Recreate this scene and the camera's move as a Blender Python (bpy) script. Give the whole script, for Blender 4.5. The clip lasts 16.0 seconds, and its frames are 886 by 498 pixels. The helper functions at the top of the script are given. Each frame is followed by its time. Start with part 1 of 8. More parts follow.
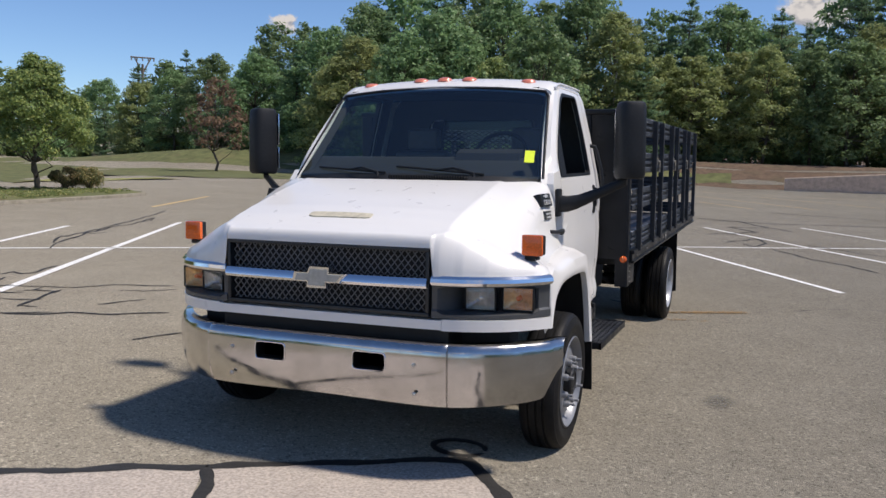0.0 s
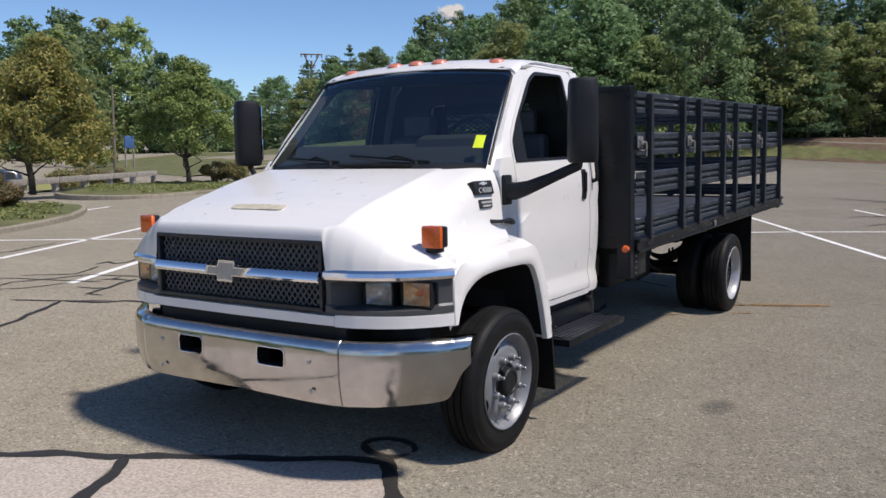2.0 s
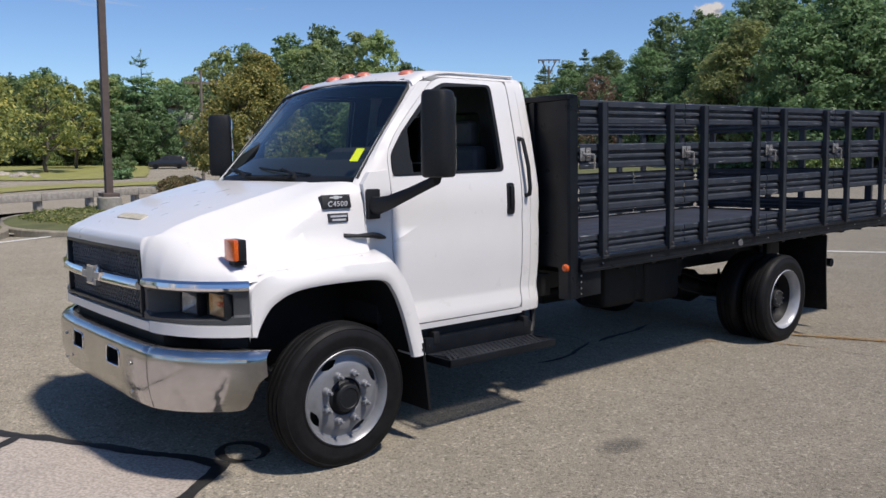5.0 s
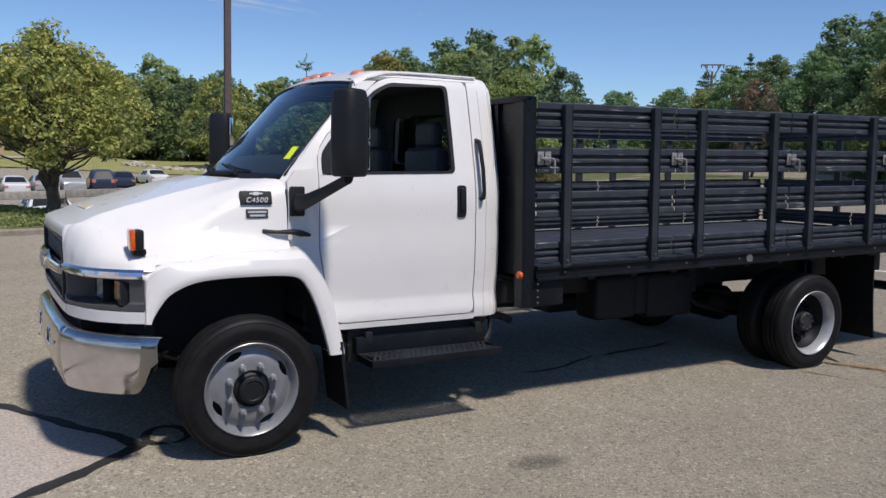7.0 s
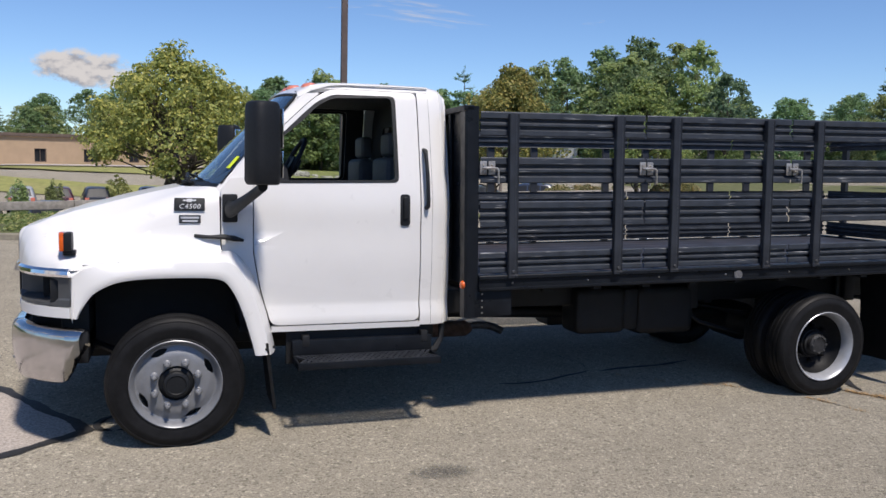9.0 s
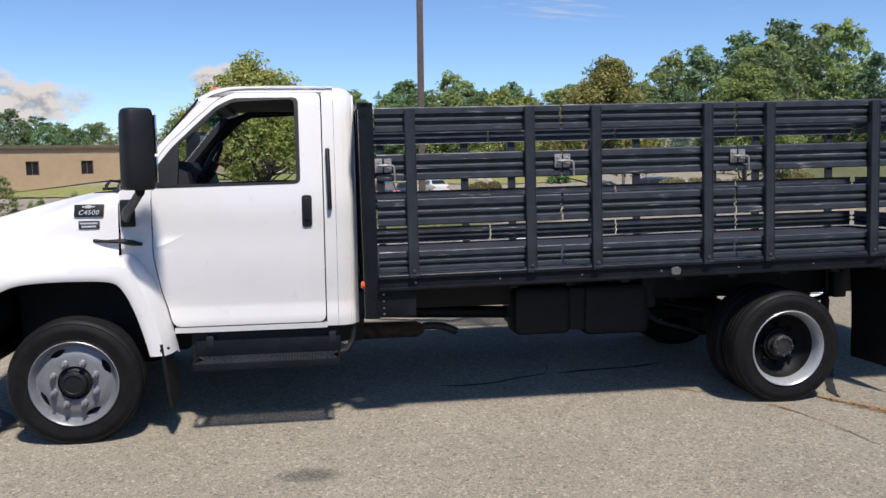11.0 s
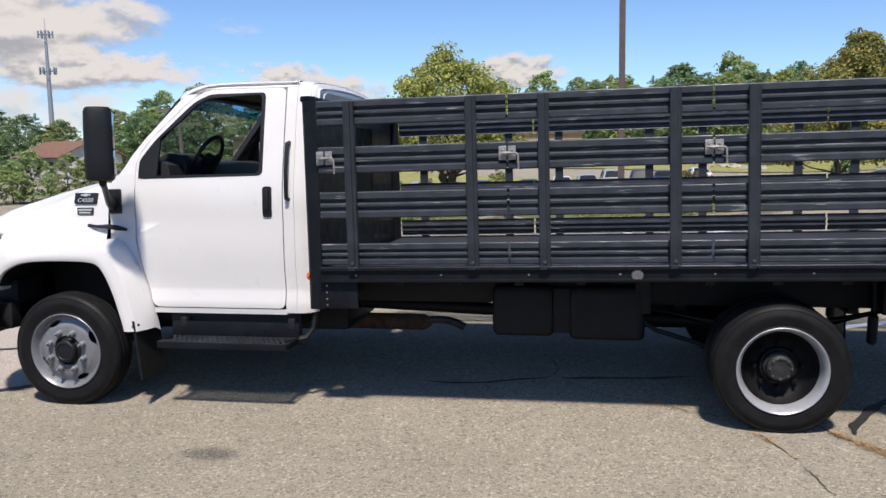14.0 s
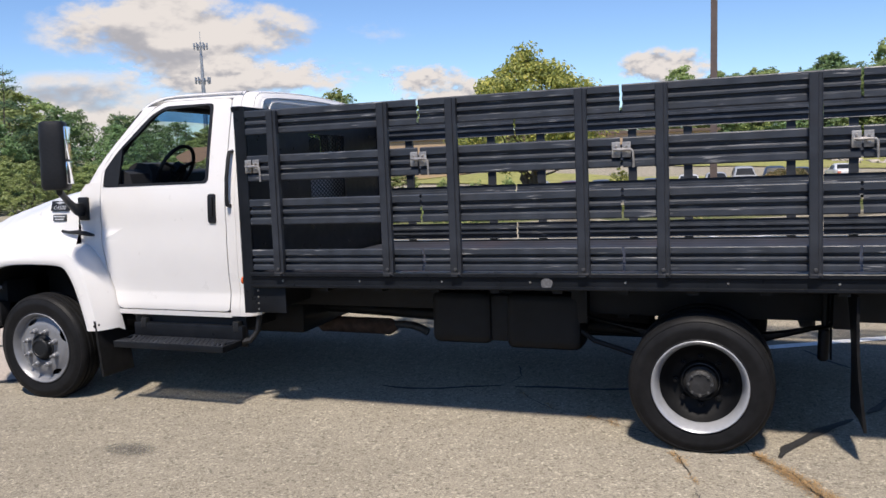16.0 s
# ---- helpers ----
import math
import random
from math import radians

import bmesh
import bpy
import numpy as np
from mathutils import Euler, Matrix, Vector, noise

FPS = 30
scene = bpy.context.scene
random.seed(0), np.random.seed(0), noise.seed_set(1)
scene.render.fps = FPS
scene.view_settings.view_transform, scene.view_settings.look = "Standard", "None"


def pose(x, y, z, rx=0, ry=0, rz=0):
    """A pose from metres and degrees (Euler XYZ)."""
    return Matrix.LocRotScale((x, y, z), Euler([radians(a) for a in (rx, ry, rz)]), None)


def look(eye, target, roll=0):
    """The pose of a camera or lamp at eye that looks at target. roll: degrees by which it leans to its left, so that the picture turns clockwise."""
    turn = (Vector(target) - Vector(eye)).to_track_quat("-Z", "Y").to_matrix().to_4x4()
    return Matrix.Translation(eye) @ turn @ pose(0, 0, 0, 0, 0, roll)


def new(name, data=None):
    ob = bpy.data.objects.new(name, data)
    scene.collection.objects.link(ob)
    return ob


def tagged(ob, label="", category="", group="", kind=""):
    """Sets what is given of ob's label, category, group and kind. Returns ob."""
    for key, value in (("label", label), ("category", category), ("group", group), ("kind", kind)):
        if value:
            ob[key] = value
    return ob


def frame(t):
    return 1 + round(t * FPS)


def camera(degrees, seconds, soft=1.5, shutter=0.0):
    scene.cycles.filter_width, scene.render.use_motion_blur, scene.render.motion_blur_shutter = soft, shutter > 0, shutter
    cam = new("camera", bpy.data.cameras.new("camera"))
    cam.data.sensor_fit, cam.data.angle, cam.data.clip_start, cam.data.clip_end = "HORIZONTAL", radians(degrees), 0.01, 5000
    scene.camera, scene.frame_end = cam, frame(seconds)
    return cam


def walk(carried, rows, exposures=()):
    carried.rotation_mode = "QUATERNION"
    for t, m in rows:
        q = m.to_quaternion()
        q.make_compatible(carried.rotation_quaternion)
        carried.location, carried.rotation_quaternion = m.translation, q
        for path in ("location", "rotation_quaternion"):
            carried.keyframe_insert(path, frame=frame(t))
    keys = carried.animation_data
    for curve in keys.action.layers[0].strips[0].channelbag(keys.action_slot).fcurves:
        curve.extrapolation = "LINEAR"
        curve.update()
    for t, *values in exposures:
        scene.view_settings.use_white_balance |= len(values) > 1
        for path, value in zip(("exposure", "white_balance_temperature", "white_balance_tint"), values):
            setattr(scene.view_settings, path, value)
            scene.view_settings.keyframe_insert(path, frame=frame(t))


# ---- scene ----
cam = camera(55.5, 16.0)
METRES, EYE, TURN, X0, Y0 = 11.9, 1.687, 21.8, 2.347, -4.957
ROWS = [
    (0.0, 0.0, 0.0, 0.0, -0.01, -5.87, 0.06),
    (0.5, 0.0307, 0.0037, -0.0, 2.25, -5.49, 0.5),
    (1.0, 0.0563, 0.0119, -0.0013, 5.23, -5.93, 1.07),
    (1.5, 0.0845, 0.0236, -0.0004, 8.83, -6.65, 1.64),
    (2.0, 0.1153, 0.0314, -0.0013, 11.35, -6.63, 1.7),
    (2.5, 0.1447, 0.0407, -0.0008, 13.84, -6.66, 2.01),
    (3.0, 0.1732, 0.0522, -0.0019, 16.82, -6.65, 1.8),
    (3.5, 0.2004, 0.0634, -0.0017, 20.09, -6.41, 1.36),
    (4.0, 0.2338, 0.0733, -0.0013, 22.72, -6.1, 1.45),
    (6.5, 0.3621, 0.1532, -0.0043, 36.26, -5.66, 0.49),
    (7.0, 0.3878, 0.1697, -0.0055, 38.86, -5.41, 0.01),
    (7.5, 0.4165, 0.1847, -0.0051, 41.6, -5.19, -0.12),
    (8.0, 0.436, 0.2073, -0.0058, 44.65, -5.31, -0.31),
    (8.5, 0.4562, 0.2312, -0.005, 47.42, -5.25, -0.13),
    (9.0, 0.4805, 0.2537, -0.0059, 50.03, -4.73, -0.21),
    (11.5, 0.563, 0.3993, -0.0084, 61.59, -4.87, 1.85),
    (12.0, 0.5763, 0.4274, -0.01, 63.76, -4.91, 1.55),
    (12.5, 0.5892, 0.4581, -0.0091, 66.45, -4.92, 0.72),
    (13.0, 0.5931, 0.4893, -0.0095, 70.28, -5.3, 1.04),
    (13.5, 0.5992, 0.5175, -0.0098, 74.49, -5.17, 1.25),
    (14.0, 0.6068, 0.5479, -0.0095, 78.34, -5.1, 1.31),
    (14.5, 0.6095, 0.5761, -0.01, 80.93, -5.33, 1.67),
    (15.0, 0.6107, 0.6059, -0.0087, 82.62, -5.1, 1.93),
    (15.5, 0.6173, 0.6369, -0.0097, 84.93, -4.86, 1.9),
    (16.0, 0.62, 0.6686, -0.0095, 87.77, -4.84, 1.95),
]
EXPOSURES = [(0.0, 0.1, 6800, 13), (3.5, 0.08, 6700, 13.5), (7.0, -0.09, 6600, 13.5), (9.0, 0.08, 6600, 13.5), (12.5, 0.23, 6650, 13), (16.0, 0.32, 6850, 13.5)]
walk(cam, [(t, pose(0, 0, 0, 0.65, -2.1, 0) @ pose(X0, Y0, EYE, 0, 0, TURN) @ pose(METRES * x, METRES * y, METRES * z, 90 + pitch, roll, yaw)) for t, x, y, z, yaw, pitch, roll in ROWS],
     EXPOSURES)

# ---- world, sun, exposure ----
SUN_DIR = Vector((0.435, 0.085, 0.80)).normalized()
world = bpy.data.worlds.new("sky")
scene.world = world
world.use_nodes = True
wn, wl = world.node_tree.nodes, world.node_tree.links
sky = wn.new("ShaderNodeTexSky")
sky.sky_type = "NISHITA"
sky.sun_disc = False
sky.sun_elevation = math.asin(SUN_DIR.z)
sky.sun_rotation = math.atan2(SUN_DIR.x, SUN_DIR.y)
sky.air_density, sky.dust_density, sky.ozone_density = 0.75, 0.1, 3.2
wn["Background"].inputs["Strength"].default_value = 0.112
tone = wn.new("ShaderNodeMix")
tone.data_type, tone.blend_type = "RGBA", "MULTIPLY"
tone.inputs[0].default_value = 1.0
tone.inputs[7].default_value = (0.83, 0.985, 1.145, 1.0)
wl.new(sky.outputs["Color"], tone.inputs[6])
wl.new(tone.outputs[2], wn["Background"].inputs["Color"])
lamp = bpy.data.lights.new("sun", "SUN")
lamp.energy, lamp.angle, lamp.color = 4.15, radians(4.5), (1.0, 0.948, 0.87)
sun = new("sun", lamp)
sun.matrix_world = look(SUN_DIR * 50, (0, 0, 0))
scene.view_settings.exposure = 0.0

# ---- materials ----


def mat(name, color, rough=0.5, metal=0.0, noise_scale=0.0, amount=0.15, bump=0.0, bump_scale=200.0, stain=0.0, stain_scale=2.0, stain_color=(0.05, 0.045, 0.04), coat=0.0, per_object=0.0, rough_var=0.0, spec=0.5):
    """A principled surface with grain, blotches and fine relief at real size."""
    m = bpy.data.materials.new(name)
    m.use_nodes = True
    nt = m.node_tree
    n, l = nt.nodes, nt.links
    b = n["Principled BSDF"]
    b.inputs["Roughness"].default_value = rough
    b.inputs["Metallic"].default_value = metal
    b.inputs["Coat Weight"].default_value = coat
    b.inputs["Coat Roughness"].default_value = 0.06
    b.inputs["Specular IOR Level"].default_value = spec
    b.inputs["Base Color"].default_value = (*color, 1)
    tc = n.new("ShaderNodeTexCoord")
    out = None

    def tex(scale, detail=4.0, rough_=0.6):
        t = n.new("ShaderNodeTexNoise")
        t.inputs["Scale"].default_value = scale
        t.inputs["Detail"].default_value = detail
        t.inputs["Roughness"].default_value = rough_
        l.new(tc.outputs["Object"], t.inputs["Vector"])
        return t

    def mix(kind, fac, a, c):
        x = n.new("ShaderNodeMix")
        x.data_type, x.blend_type = "RGBA", kind
        for sock, v in ((x.inputs[0], fac), (x.inputs[6], a), (x.inputs[7], c)):
            if hasattr(v, "is_linked"):
                l.new(v, sock)
            else:
                sock.default_value = v
        return x.outputs[2]

    def ramp(src, lo, hi, a=0.0, c=1.0):
        r = n.new("ShaderNodeMapRange")
        l.new(src, r.inputs[0])
        for i, v in enumerate((lo, hi, a, c)):
            r.inputs[i + 1].default_value = v
        return r.outputs[0]

    if noise_scale:
        g = ramp(tex(noise_scale).outputs[0], 0.3, 0.7, 1 - amount, 1 + amount)
        out = mix("MULTIPLY", 1.0, (*color, 1), g)
    if stain:
        s = ramp(tex(stain_scale, 6.0, 0.65).outputs[0], 0.52, 0.72, 0.0, stain)
        out = mix("MIX", s, out if out is not None else (*color, 1), (*stain_color, 1))
    if per_object:
        oi = n.new("ShaderNodeObjectInfo")
        out = mix("MULTIPLY", 1.0, out if out is not None else (*color, 1), ramp(oi.outputs["Random"], 0, 1, 1 - per_object, 1 + per_object))
    if out is not None:
        l.new(out, b.inputs["Base Color"])
    if rough_var:
        l.new(ramp(tex(9.0, 6.0).outputs[0], 0.3, 0.7, max(0.02, rough - rough_var), rough + rough_var), b.inputs["Roughness"])
    if bump:
        bn = n.new("ShaderNodeBump")
        bn.inputs["Strength"].default_value = bump
        bn.inputs["Distance"].default_value = 0.01
        l.new(tex(bump_scale, 3.0).outputs[0], bn.inputs["Height"])
        l.new(bn.outputs[0], b.inputs["Normal"])
    return m


def glass_mat(name, tint, gloss=1.0, least=0.05):
    """A thin tinted pane: see-through, with a mirror gloss that grows towards grazing."""
    m = bpy.data.materials.new(name)
    m.use_nodes = True
    n, l = m.node_tree.nodes, m.node_tree.links
    n.remove(n["Principled BSDF"])
    t, g, f, p, r, x = (n.new(k) for k in ("ShaderNodeBsdfTransparent", "ShaderNodeBsdfGlossy", "ShaderNodeLayerWeight", "ShaderNodeMath", "ShaderNodeMapRange", "ShaderNodeMixShader"))
    t.inputs[0].default_value = (*tint, 1)
    g.inputs["Color"].default_value = (gloss, gloss, gloss, 1)
    g.inputs["Roughness"].default_value = 0.01
    f.inputs[0].default_value = 0.5
    p.operation = "POWER"
    p.inputs[1].default_value = 5.2
    l.new(f.outputs["Facing"], p.inputs[0])
    l.new(p.outputs[0], r.inputs[0])
    r.inputs[3].default_value, r.inputs[4].default_value = least, 1.0
    l.new(r.outputs[0], x.inputs[0])
    l.new(t.outputs[0], x.inputs[1])
    l.new(g.outputs[0], x.inputs[2])
    l.new(x.outputs[0], n["Material Output"].inputs[0])
    return m


def asphalt_mat():
    m = bpy.data.materials.new("worn_asphalt")
    m.use_nodes = True
    n, l = m.node_tree.nodes, m.node_tree.links
    b = n["Principled BSDF"]
    b.inputs["Roughness"].default_value = 0.92
    b.inputs["Diffuse Roughness"].default_value = 1.0
    b.inputs["Specular IOR Level"].default_value = 0.25
    tc = n.new("ShaderNodeTexCoord")

    def tex(kind, scale, detail=5.0, r=0.6):
        t = n.new(kind)
        t.inputs["Scale"].default_value = scale
        if kind == "ShaderNodeTexNoise":
            t.inputs["Detail"].default_value = detail
            t.inputs["Roughness"].default_value = r
        l.new(tc.outputs["Object"], t.inputs["Vector"])
        return t

    def rng(src, lo, hi, a, c):
        r = n.new("ShaderNodeMapRange")
        l.new(src, r.inputs[0])
        for i, v in enumerate((lo, hi, a, c)):
            r.inputs[i + 1].default_value = v
        return r.outputs[0]

    def mul(a, c):
        x = n.new("ShaderNodeMix")
        x.data_type, x.blend_type = "RGBA", "MULTIPLY"
        x.inputs[0].default_value = 1.0
        l.new(a, x.inputs[6])
        l.new(c, x.inputs[7])
        return x.outputs[2]

    base = n.new("ShaderNodeMix")
    base.data_type = "RGBA"
    l.new(rng(tex("ShaderNodeTexNoise", 0.22, 5).outputs[0], 0.35, 0.65, 0, 1), base.inputs[0])
    base.inputs[6].default_value = (0.245, 0.218, 0.169, 1)
    base.inputs[7].default_value = (0.282, 0.253, 0.200, 1)
    # pebbles of the worn surface
    v = tex("ShaderNodeTexVoronoi", 150.0)
    peb = n.new("ShaderNodeSeparateColor")
    l.new(v.outputs["Color"], peb.inputs[0])
    c = mul(base.outputs[2], rng(peb.outputs[0], 0.0, 1.0, 0.72, 1.26))
    # a few pale and dark stones stand out of the binder
    big = tex("ShaderNodeTexVoronoi", 62.0)
    stone = n.new("ShaderNodeSeparateColor")
    l.new(big.outputs["Color"], stone.inputs[0])
    c = mul(c, rng(stone.outputs[0], 0.86, 0.96, 1.0, 1.45))
    c = mul(c, rng(stone.outputs[1], 0.82, 0.95, 1.0, 0.62))
    c = mul(c, rng(tex("ShaderNodeTexNoise", 70.0, 4).outputs[0], 0.3, 0.7, 0.84, 1.16))
    c = mul(c, rng(tex("ShaderNodeTexNoise", 9.0, 4).outputs[0], 0.3, 0.7, 0.93, 1.07))
    c = mul(c, rng(tex("ShaderNodeTexNoise", 1.3, 6).outputs[0], 0.3, 0.7, 0.92, 1.07))
    l.new(c, b.inputs["Base Color"])
    bn = n.new("ShaderNodeBump")
    bn.inputs["Strength"].default_value = 0.5
    bn.inputs["Distance"].default_value = 0.006
    l.new(v.outputs["Distance"], bn.inputs["Height"])
    l.new(bn.outputs[0], b.inputs["Normal"])
    return m


def leaf_mat(name, color, spread=0.35, warm=None):
    """Leaves: colour varies leaf by leaf, and some light passes through."""
    color = [c * 1.62 for c in color]
    warm = [c * 1.4 for c in warm] if warm else None
    m = bpy.data.materials.new(name)
    m.use_nodes = True
    n, l = m.node_tree.nodes, m.node_tree.links
    n.remove(n["Principled BSDF"])
    geo, oi = n.new("ShaderNodeNewGeometry"), n.new("ShaderNodeObjectInfo")
    r = n.new("ShaderNodeMapRange")
    l.new(geo.outputs["Random Per Island"], r.inputs[0])
    r.inputs[3].default_value, r.inputs[4].default_value = 1 - spread, 1 + spread
    r2 = n.new("ShaderNodeMapRange")
    l.new(oi.outputs["Random"], r2.inputs[0])
    r2.inputs[3].default_value, r2.inputs[4].default_value = 0.85, 1.18
    mu = n.new("ShaderNodeMath")
    mu.operation = "MULTIPLY"
    l.new(r.outputs[0], mu.inputs[0])
    l.new(r2.outputs[0], mu.inputs[1])
    x = n.new("ShaderNodeMix")
    x.data_type, x.blend_type = "RGBA", "MULTIPLY"
    x.inputs[0].default_value = 1.0
    l.new(mu.outputs[0], x.inputs[7])
    if warm:
        y = n.new("ShaderNodeMix")
        y.data_type = "RGBA"
        y.inputs[6].default_value, y.inputs[7].default_value = (*color, 1), (*warm, 1)
        p = n.new("ShaderNodeMath")
        p.operation = "POWER"
        l.new(geo.outputs["Random Per Island"], p.inputs[0])
        p.inputs[1].default_value = 2.2
        l.new(p.outputs[0], y.inputs[0])
        l.new(y.outputs[2], x.inputs[6])
    else:
        x.inputs[6].default_value = (*color, 1)
    hs = n.new("ShaderNodeHueSaturation")
    h = n.new("ShaderNodeMapRange")
    h.inputs[3].default_value, h.inputs[4].default_value = 0.494, 0.528
    l.new(oi.outputs["Random"], h.inputs[0])
    l.new(h.outputs[0], hs.inputs["Hue"])
    l.new(x.outputs[2], hs.inputs["Color"])
    hs.inputs["Saturation"].default_value = 0.86
    leaf = hs.outputs[0]
    d, t, g, s, s2 = (n.new(k) for k in ("ShaderNodeBsdfDiffuse", "ShaderNodeBsdfTranslucent", "ShaderNodeBsdfGlossy", "ShaderNodeMixShader", "ShaderNodeMixShader"))
    l.new(leaf, d.inputs[0])
    l.new(leaf, t.inputs[0])
    g.inputs["Roughness"].default_value = 0.45
    s.inputs[0].default_value = 0.5
    l.new(d.outputs[0], s.inputs[1])
    l.new(t.outputs[0], s.inputs[2])
    s2.inputs[0].default_value = 0.016
    l.new(s.outputs[0], s2.inputs[1])
    l.new(g.outputs[0], s2.inputs[2])
    l.new(s2.outputs[0], n["Material Output"].inputs[0])
    return m


def stain_mat():
    """A thin film of old oil that thins out towards its rim."""
    m = bpy.data.materials.new("oil_stain")
    m.use_nodes = True
    n, l = m.node_tree.nodes, m.node_tree.links
    b = n["Principled BSDF"]
    b.inputs["Base Color"].default_value = (0.145, 0.135, 0.115, 1)
    b.inputs["Roughness"].default_value = 0.85
    tc, gr, tx, mp, mu, tr, mx = (n.new(k) for k in ("ShaderNodeTexCoord", "ShaderNodeVectorMath", "ShaderNodeTexNoise", "ShaderNodeMapRange", "ShaderNodeMath", "ShaderNodeBsdfTransparent", "ShaderNodeMixShader"))
    gr.operation = "DISTANCE"
    gr.inputs[1].default_value = (0.5, 0.5, 0.0)
    flat = n.new("ShaderNodeVectorMath")
    flat.operation = "MULTIPLY"
    flat.inputs[1].default_value = (1.0, 1.0, 0.0)
    l.new(tc.outputs["Generated"], flat.inputs[0])
    l.new(flat.outputs[0], gr.inputs[0])
    mp.interpolation_type = "SMOOTHSTEP"
    l.new(gr.outputs["Value"], mp.inputs[0])
    mp.inputs[1].default_value, mp.inputs[2].default_value, mp.inputs[3].default_value, mp.inputs[4].default_value = 0.12, 0.48, 1.0, 0.0
    tx.inputs["Scale"].default_value = 60.0
    tx.inputs["Detail"].default_value = 6.0
    l.new(tc.outputs["Object"], tx.inputs["Vector"])
    mu.operation = "MULTIPLY"
    l.new(mp.outputs[0], mu.inputs[0])
    l.new(tx.outputs[0], mu.inputs[1])
    l.new(mu.outputs[0], mx.inputs[0])
    l.new(tr.outputs[0], mx.inputs[1])
    l.new(b.outputs[0], mx.inputs[2])
    l.new(mx.outputs[0], n["Material Output"].inputs[0])
    return m


ASPHALT = asphalt_mat()
WHITE = mat("white_truck_paint", (0.785, 0.772, 0.755), 0.32, coat=0.5, noise_scale=3.0, amount=0.02, rough_var=0.06, stain=0.06, stain_scale=3.0, stain_color=(0.5, 0.47, 0.42))
BLACK = mat("black_plastic", (0.011, 0.0122, 0.0142), 0.5, spec=0.35, noise_scale=60, amount=0.2, bump=0.12, bump_scale=900)
SLAT_STEEL = mat("faded_black_slat_paint", (0.031, 0.0375, 0.049), 0.5, noise_scale=7, amount=0.3, rough_var=0.12, stain=0.25, stain_scale=5.0, stain_color=(0.06, 0.06, 0.065))


def scuffed(m, color=(0.42, 0.42, 0.42), amount=0.7):
    """Thin pale scrapes along the length, where the paint has been knocked off."""
    n, l = m.node_tree.nodes, m.node_tree.links
    b = n["Principled BSDF"]
    old = b.inputs["Base Color"].links[0].from_socket
    tc, oi, add, mp = (n.new(k) for k in ("ShaderNodeTexCoord", "ShaderNodeObjectInfo", "ShaderNodeVectorMath", "ShaderNodeMapping"))
    mul = n.new("ShaderNodeMath")
    mul.operation = "MULTIPLY"
    mul.inputs[1].default_value = 37.0
    l.new(oi.outputs["Random"], mul.inputs[0])
    l.new(tc.outputs["Object"], add.inputs[0])
    l.new(mul.outputs[0], add.inputs[1])
    l.new(add.outputs[0], mp.inputs[0])
    mp.inputs["Scale"].default_value = (40.0, 5.0, 95.0)
    fine, broad = n.new("ShaderNodeTexNoise"), n.new("ShaderNodeTexNoise")
    fine.inputs["Scale"].default_value, fine.inputs["Detail"].default_value = 1.0, 4.0
    broad.inputs["Scale"].default_value, broad.inputs["Detail"].default_value = 2.6, 2.0
    l.new(mp.outputs[0], fine.inputs["Vector"])
    l.new(add.outputs[0], broad.inputs["Vector"])
    r1, r2, f, x = (n.new(k) for k in ("ShaderNodeMapRange", "ShaderNodeMapRange", "ShaderNodeMath", "ShaderNodeMix"))
    for r, lo, hi, src in ((r1, 0.61, 0.68, fine), (r2, 0.47, 0.62, broad)):
        r.inputs[1].default_value, r.inputs[2].default_value = lo, hi
        l.new(src.outputs[0], r.inputs[0])
    r1.inputs[4].default_value = amount
    f.operation = "MULTIPLY"
    l.new(r1.outputs[0], f.inputs[0])
    l.new(r2.outputs[0], f.inputs[1])
    x.data_type = "RGBA"
    l.new(f.outputs[0], x.inputs[0])
    l.new(old, x.inputs[6])
    x.inputs[7].default_value = (*color, 1)
    l.new(x.outputs[2], b.inputs["Base Color"])


scuffed(SLAT_STEEL)
BLACK_STEEL = mat("black_painted_steel", (0.0085, 0.0102, 0.0135), 0.36, spec=0.25, noise_scale=7, amount=0.3, rough_var=0.12, stain=0.2, stain_scale=5.0, stain_color=(0.028, 0.029, 0.032))
CHASSIS = mat("chassis_black", (0.0065, 0.0072, 0.0088), 0.6, noise_scale=10, amount=0.4, stain=0.15, stain_scale=6.0, stain_color=(0.014, 0.014, 0.015))
CHROME = mat("chrome", (0.82, 0.82, 0.84), 0.09, 1.0, rough_var=0.05)
BUMPER = mat("smudged_chrome", (0.56, 0.55, 0.54), 0.14, 1.0, noise_scale=5, amount=0.12, rough_var=0.1, stain=0.4, stain_scale=3.2, stain_color=(0.42, 0.40, 0.37), bump=0.04, bump_scale=9)
RUBBER = mat("tyre_rubber", (0.0125, 0.0125, 0.0132), 0.5, noise_scale=14, amount=0.3, bump=0.15, bump_scale=160, spec=0.15)
SILVER = mat("silver_wheel_paint", (0.235, 0.242, 0.258), 0.38, 0.3, noise_scale=12, amount=0.12, stain=0.3, stain_scale=9, stain_color=(0.2, 0.19, 0.18))
STEEL = mat("bare_steel", (0.52, 0.5, 0.47), 0.35, 0.9, noise_scale=30, amount=0.3, stain=0.4, stain_scale=40, stain_color=(0.2, 0.11, 0.06))
RUST = mat("rusty_steel", (0.16, 0.095, 0.065), 0.85, 0.2, noise_scale=14, amount=0.4, bump=0.3, bump_scale=60)
GREY_BEZEL = mat("grey_bezel", (0.075, 0.078, 0.082), 0.42, 0.1, noise_scale=8, amount=0.15)
AMBER = mat("amber_lens", (0.72, 0.115, 0.011), 0.18, noise_scale=120, amount=0.25, coat=0.6)
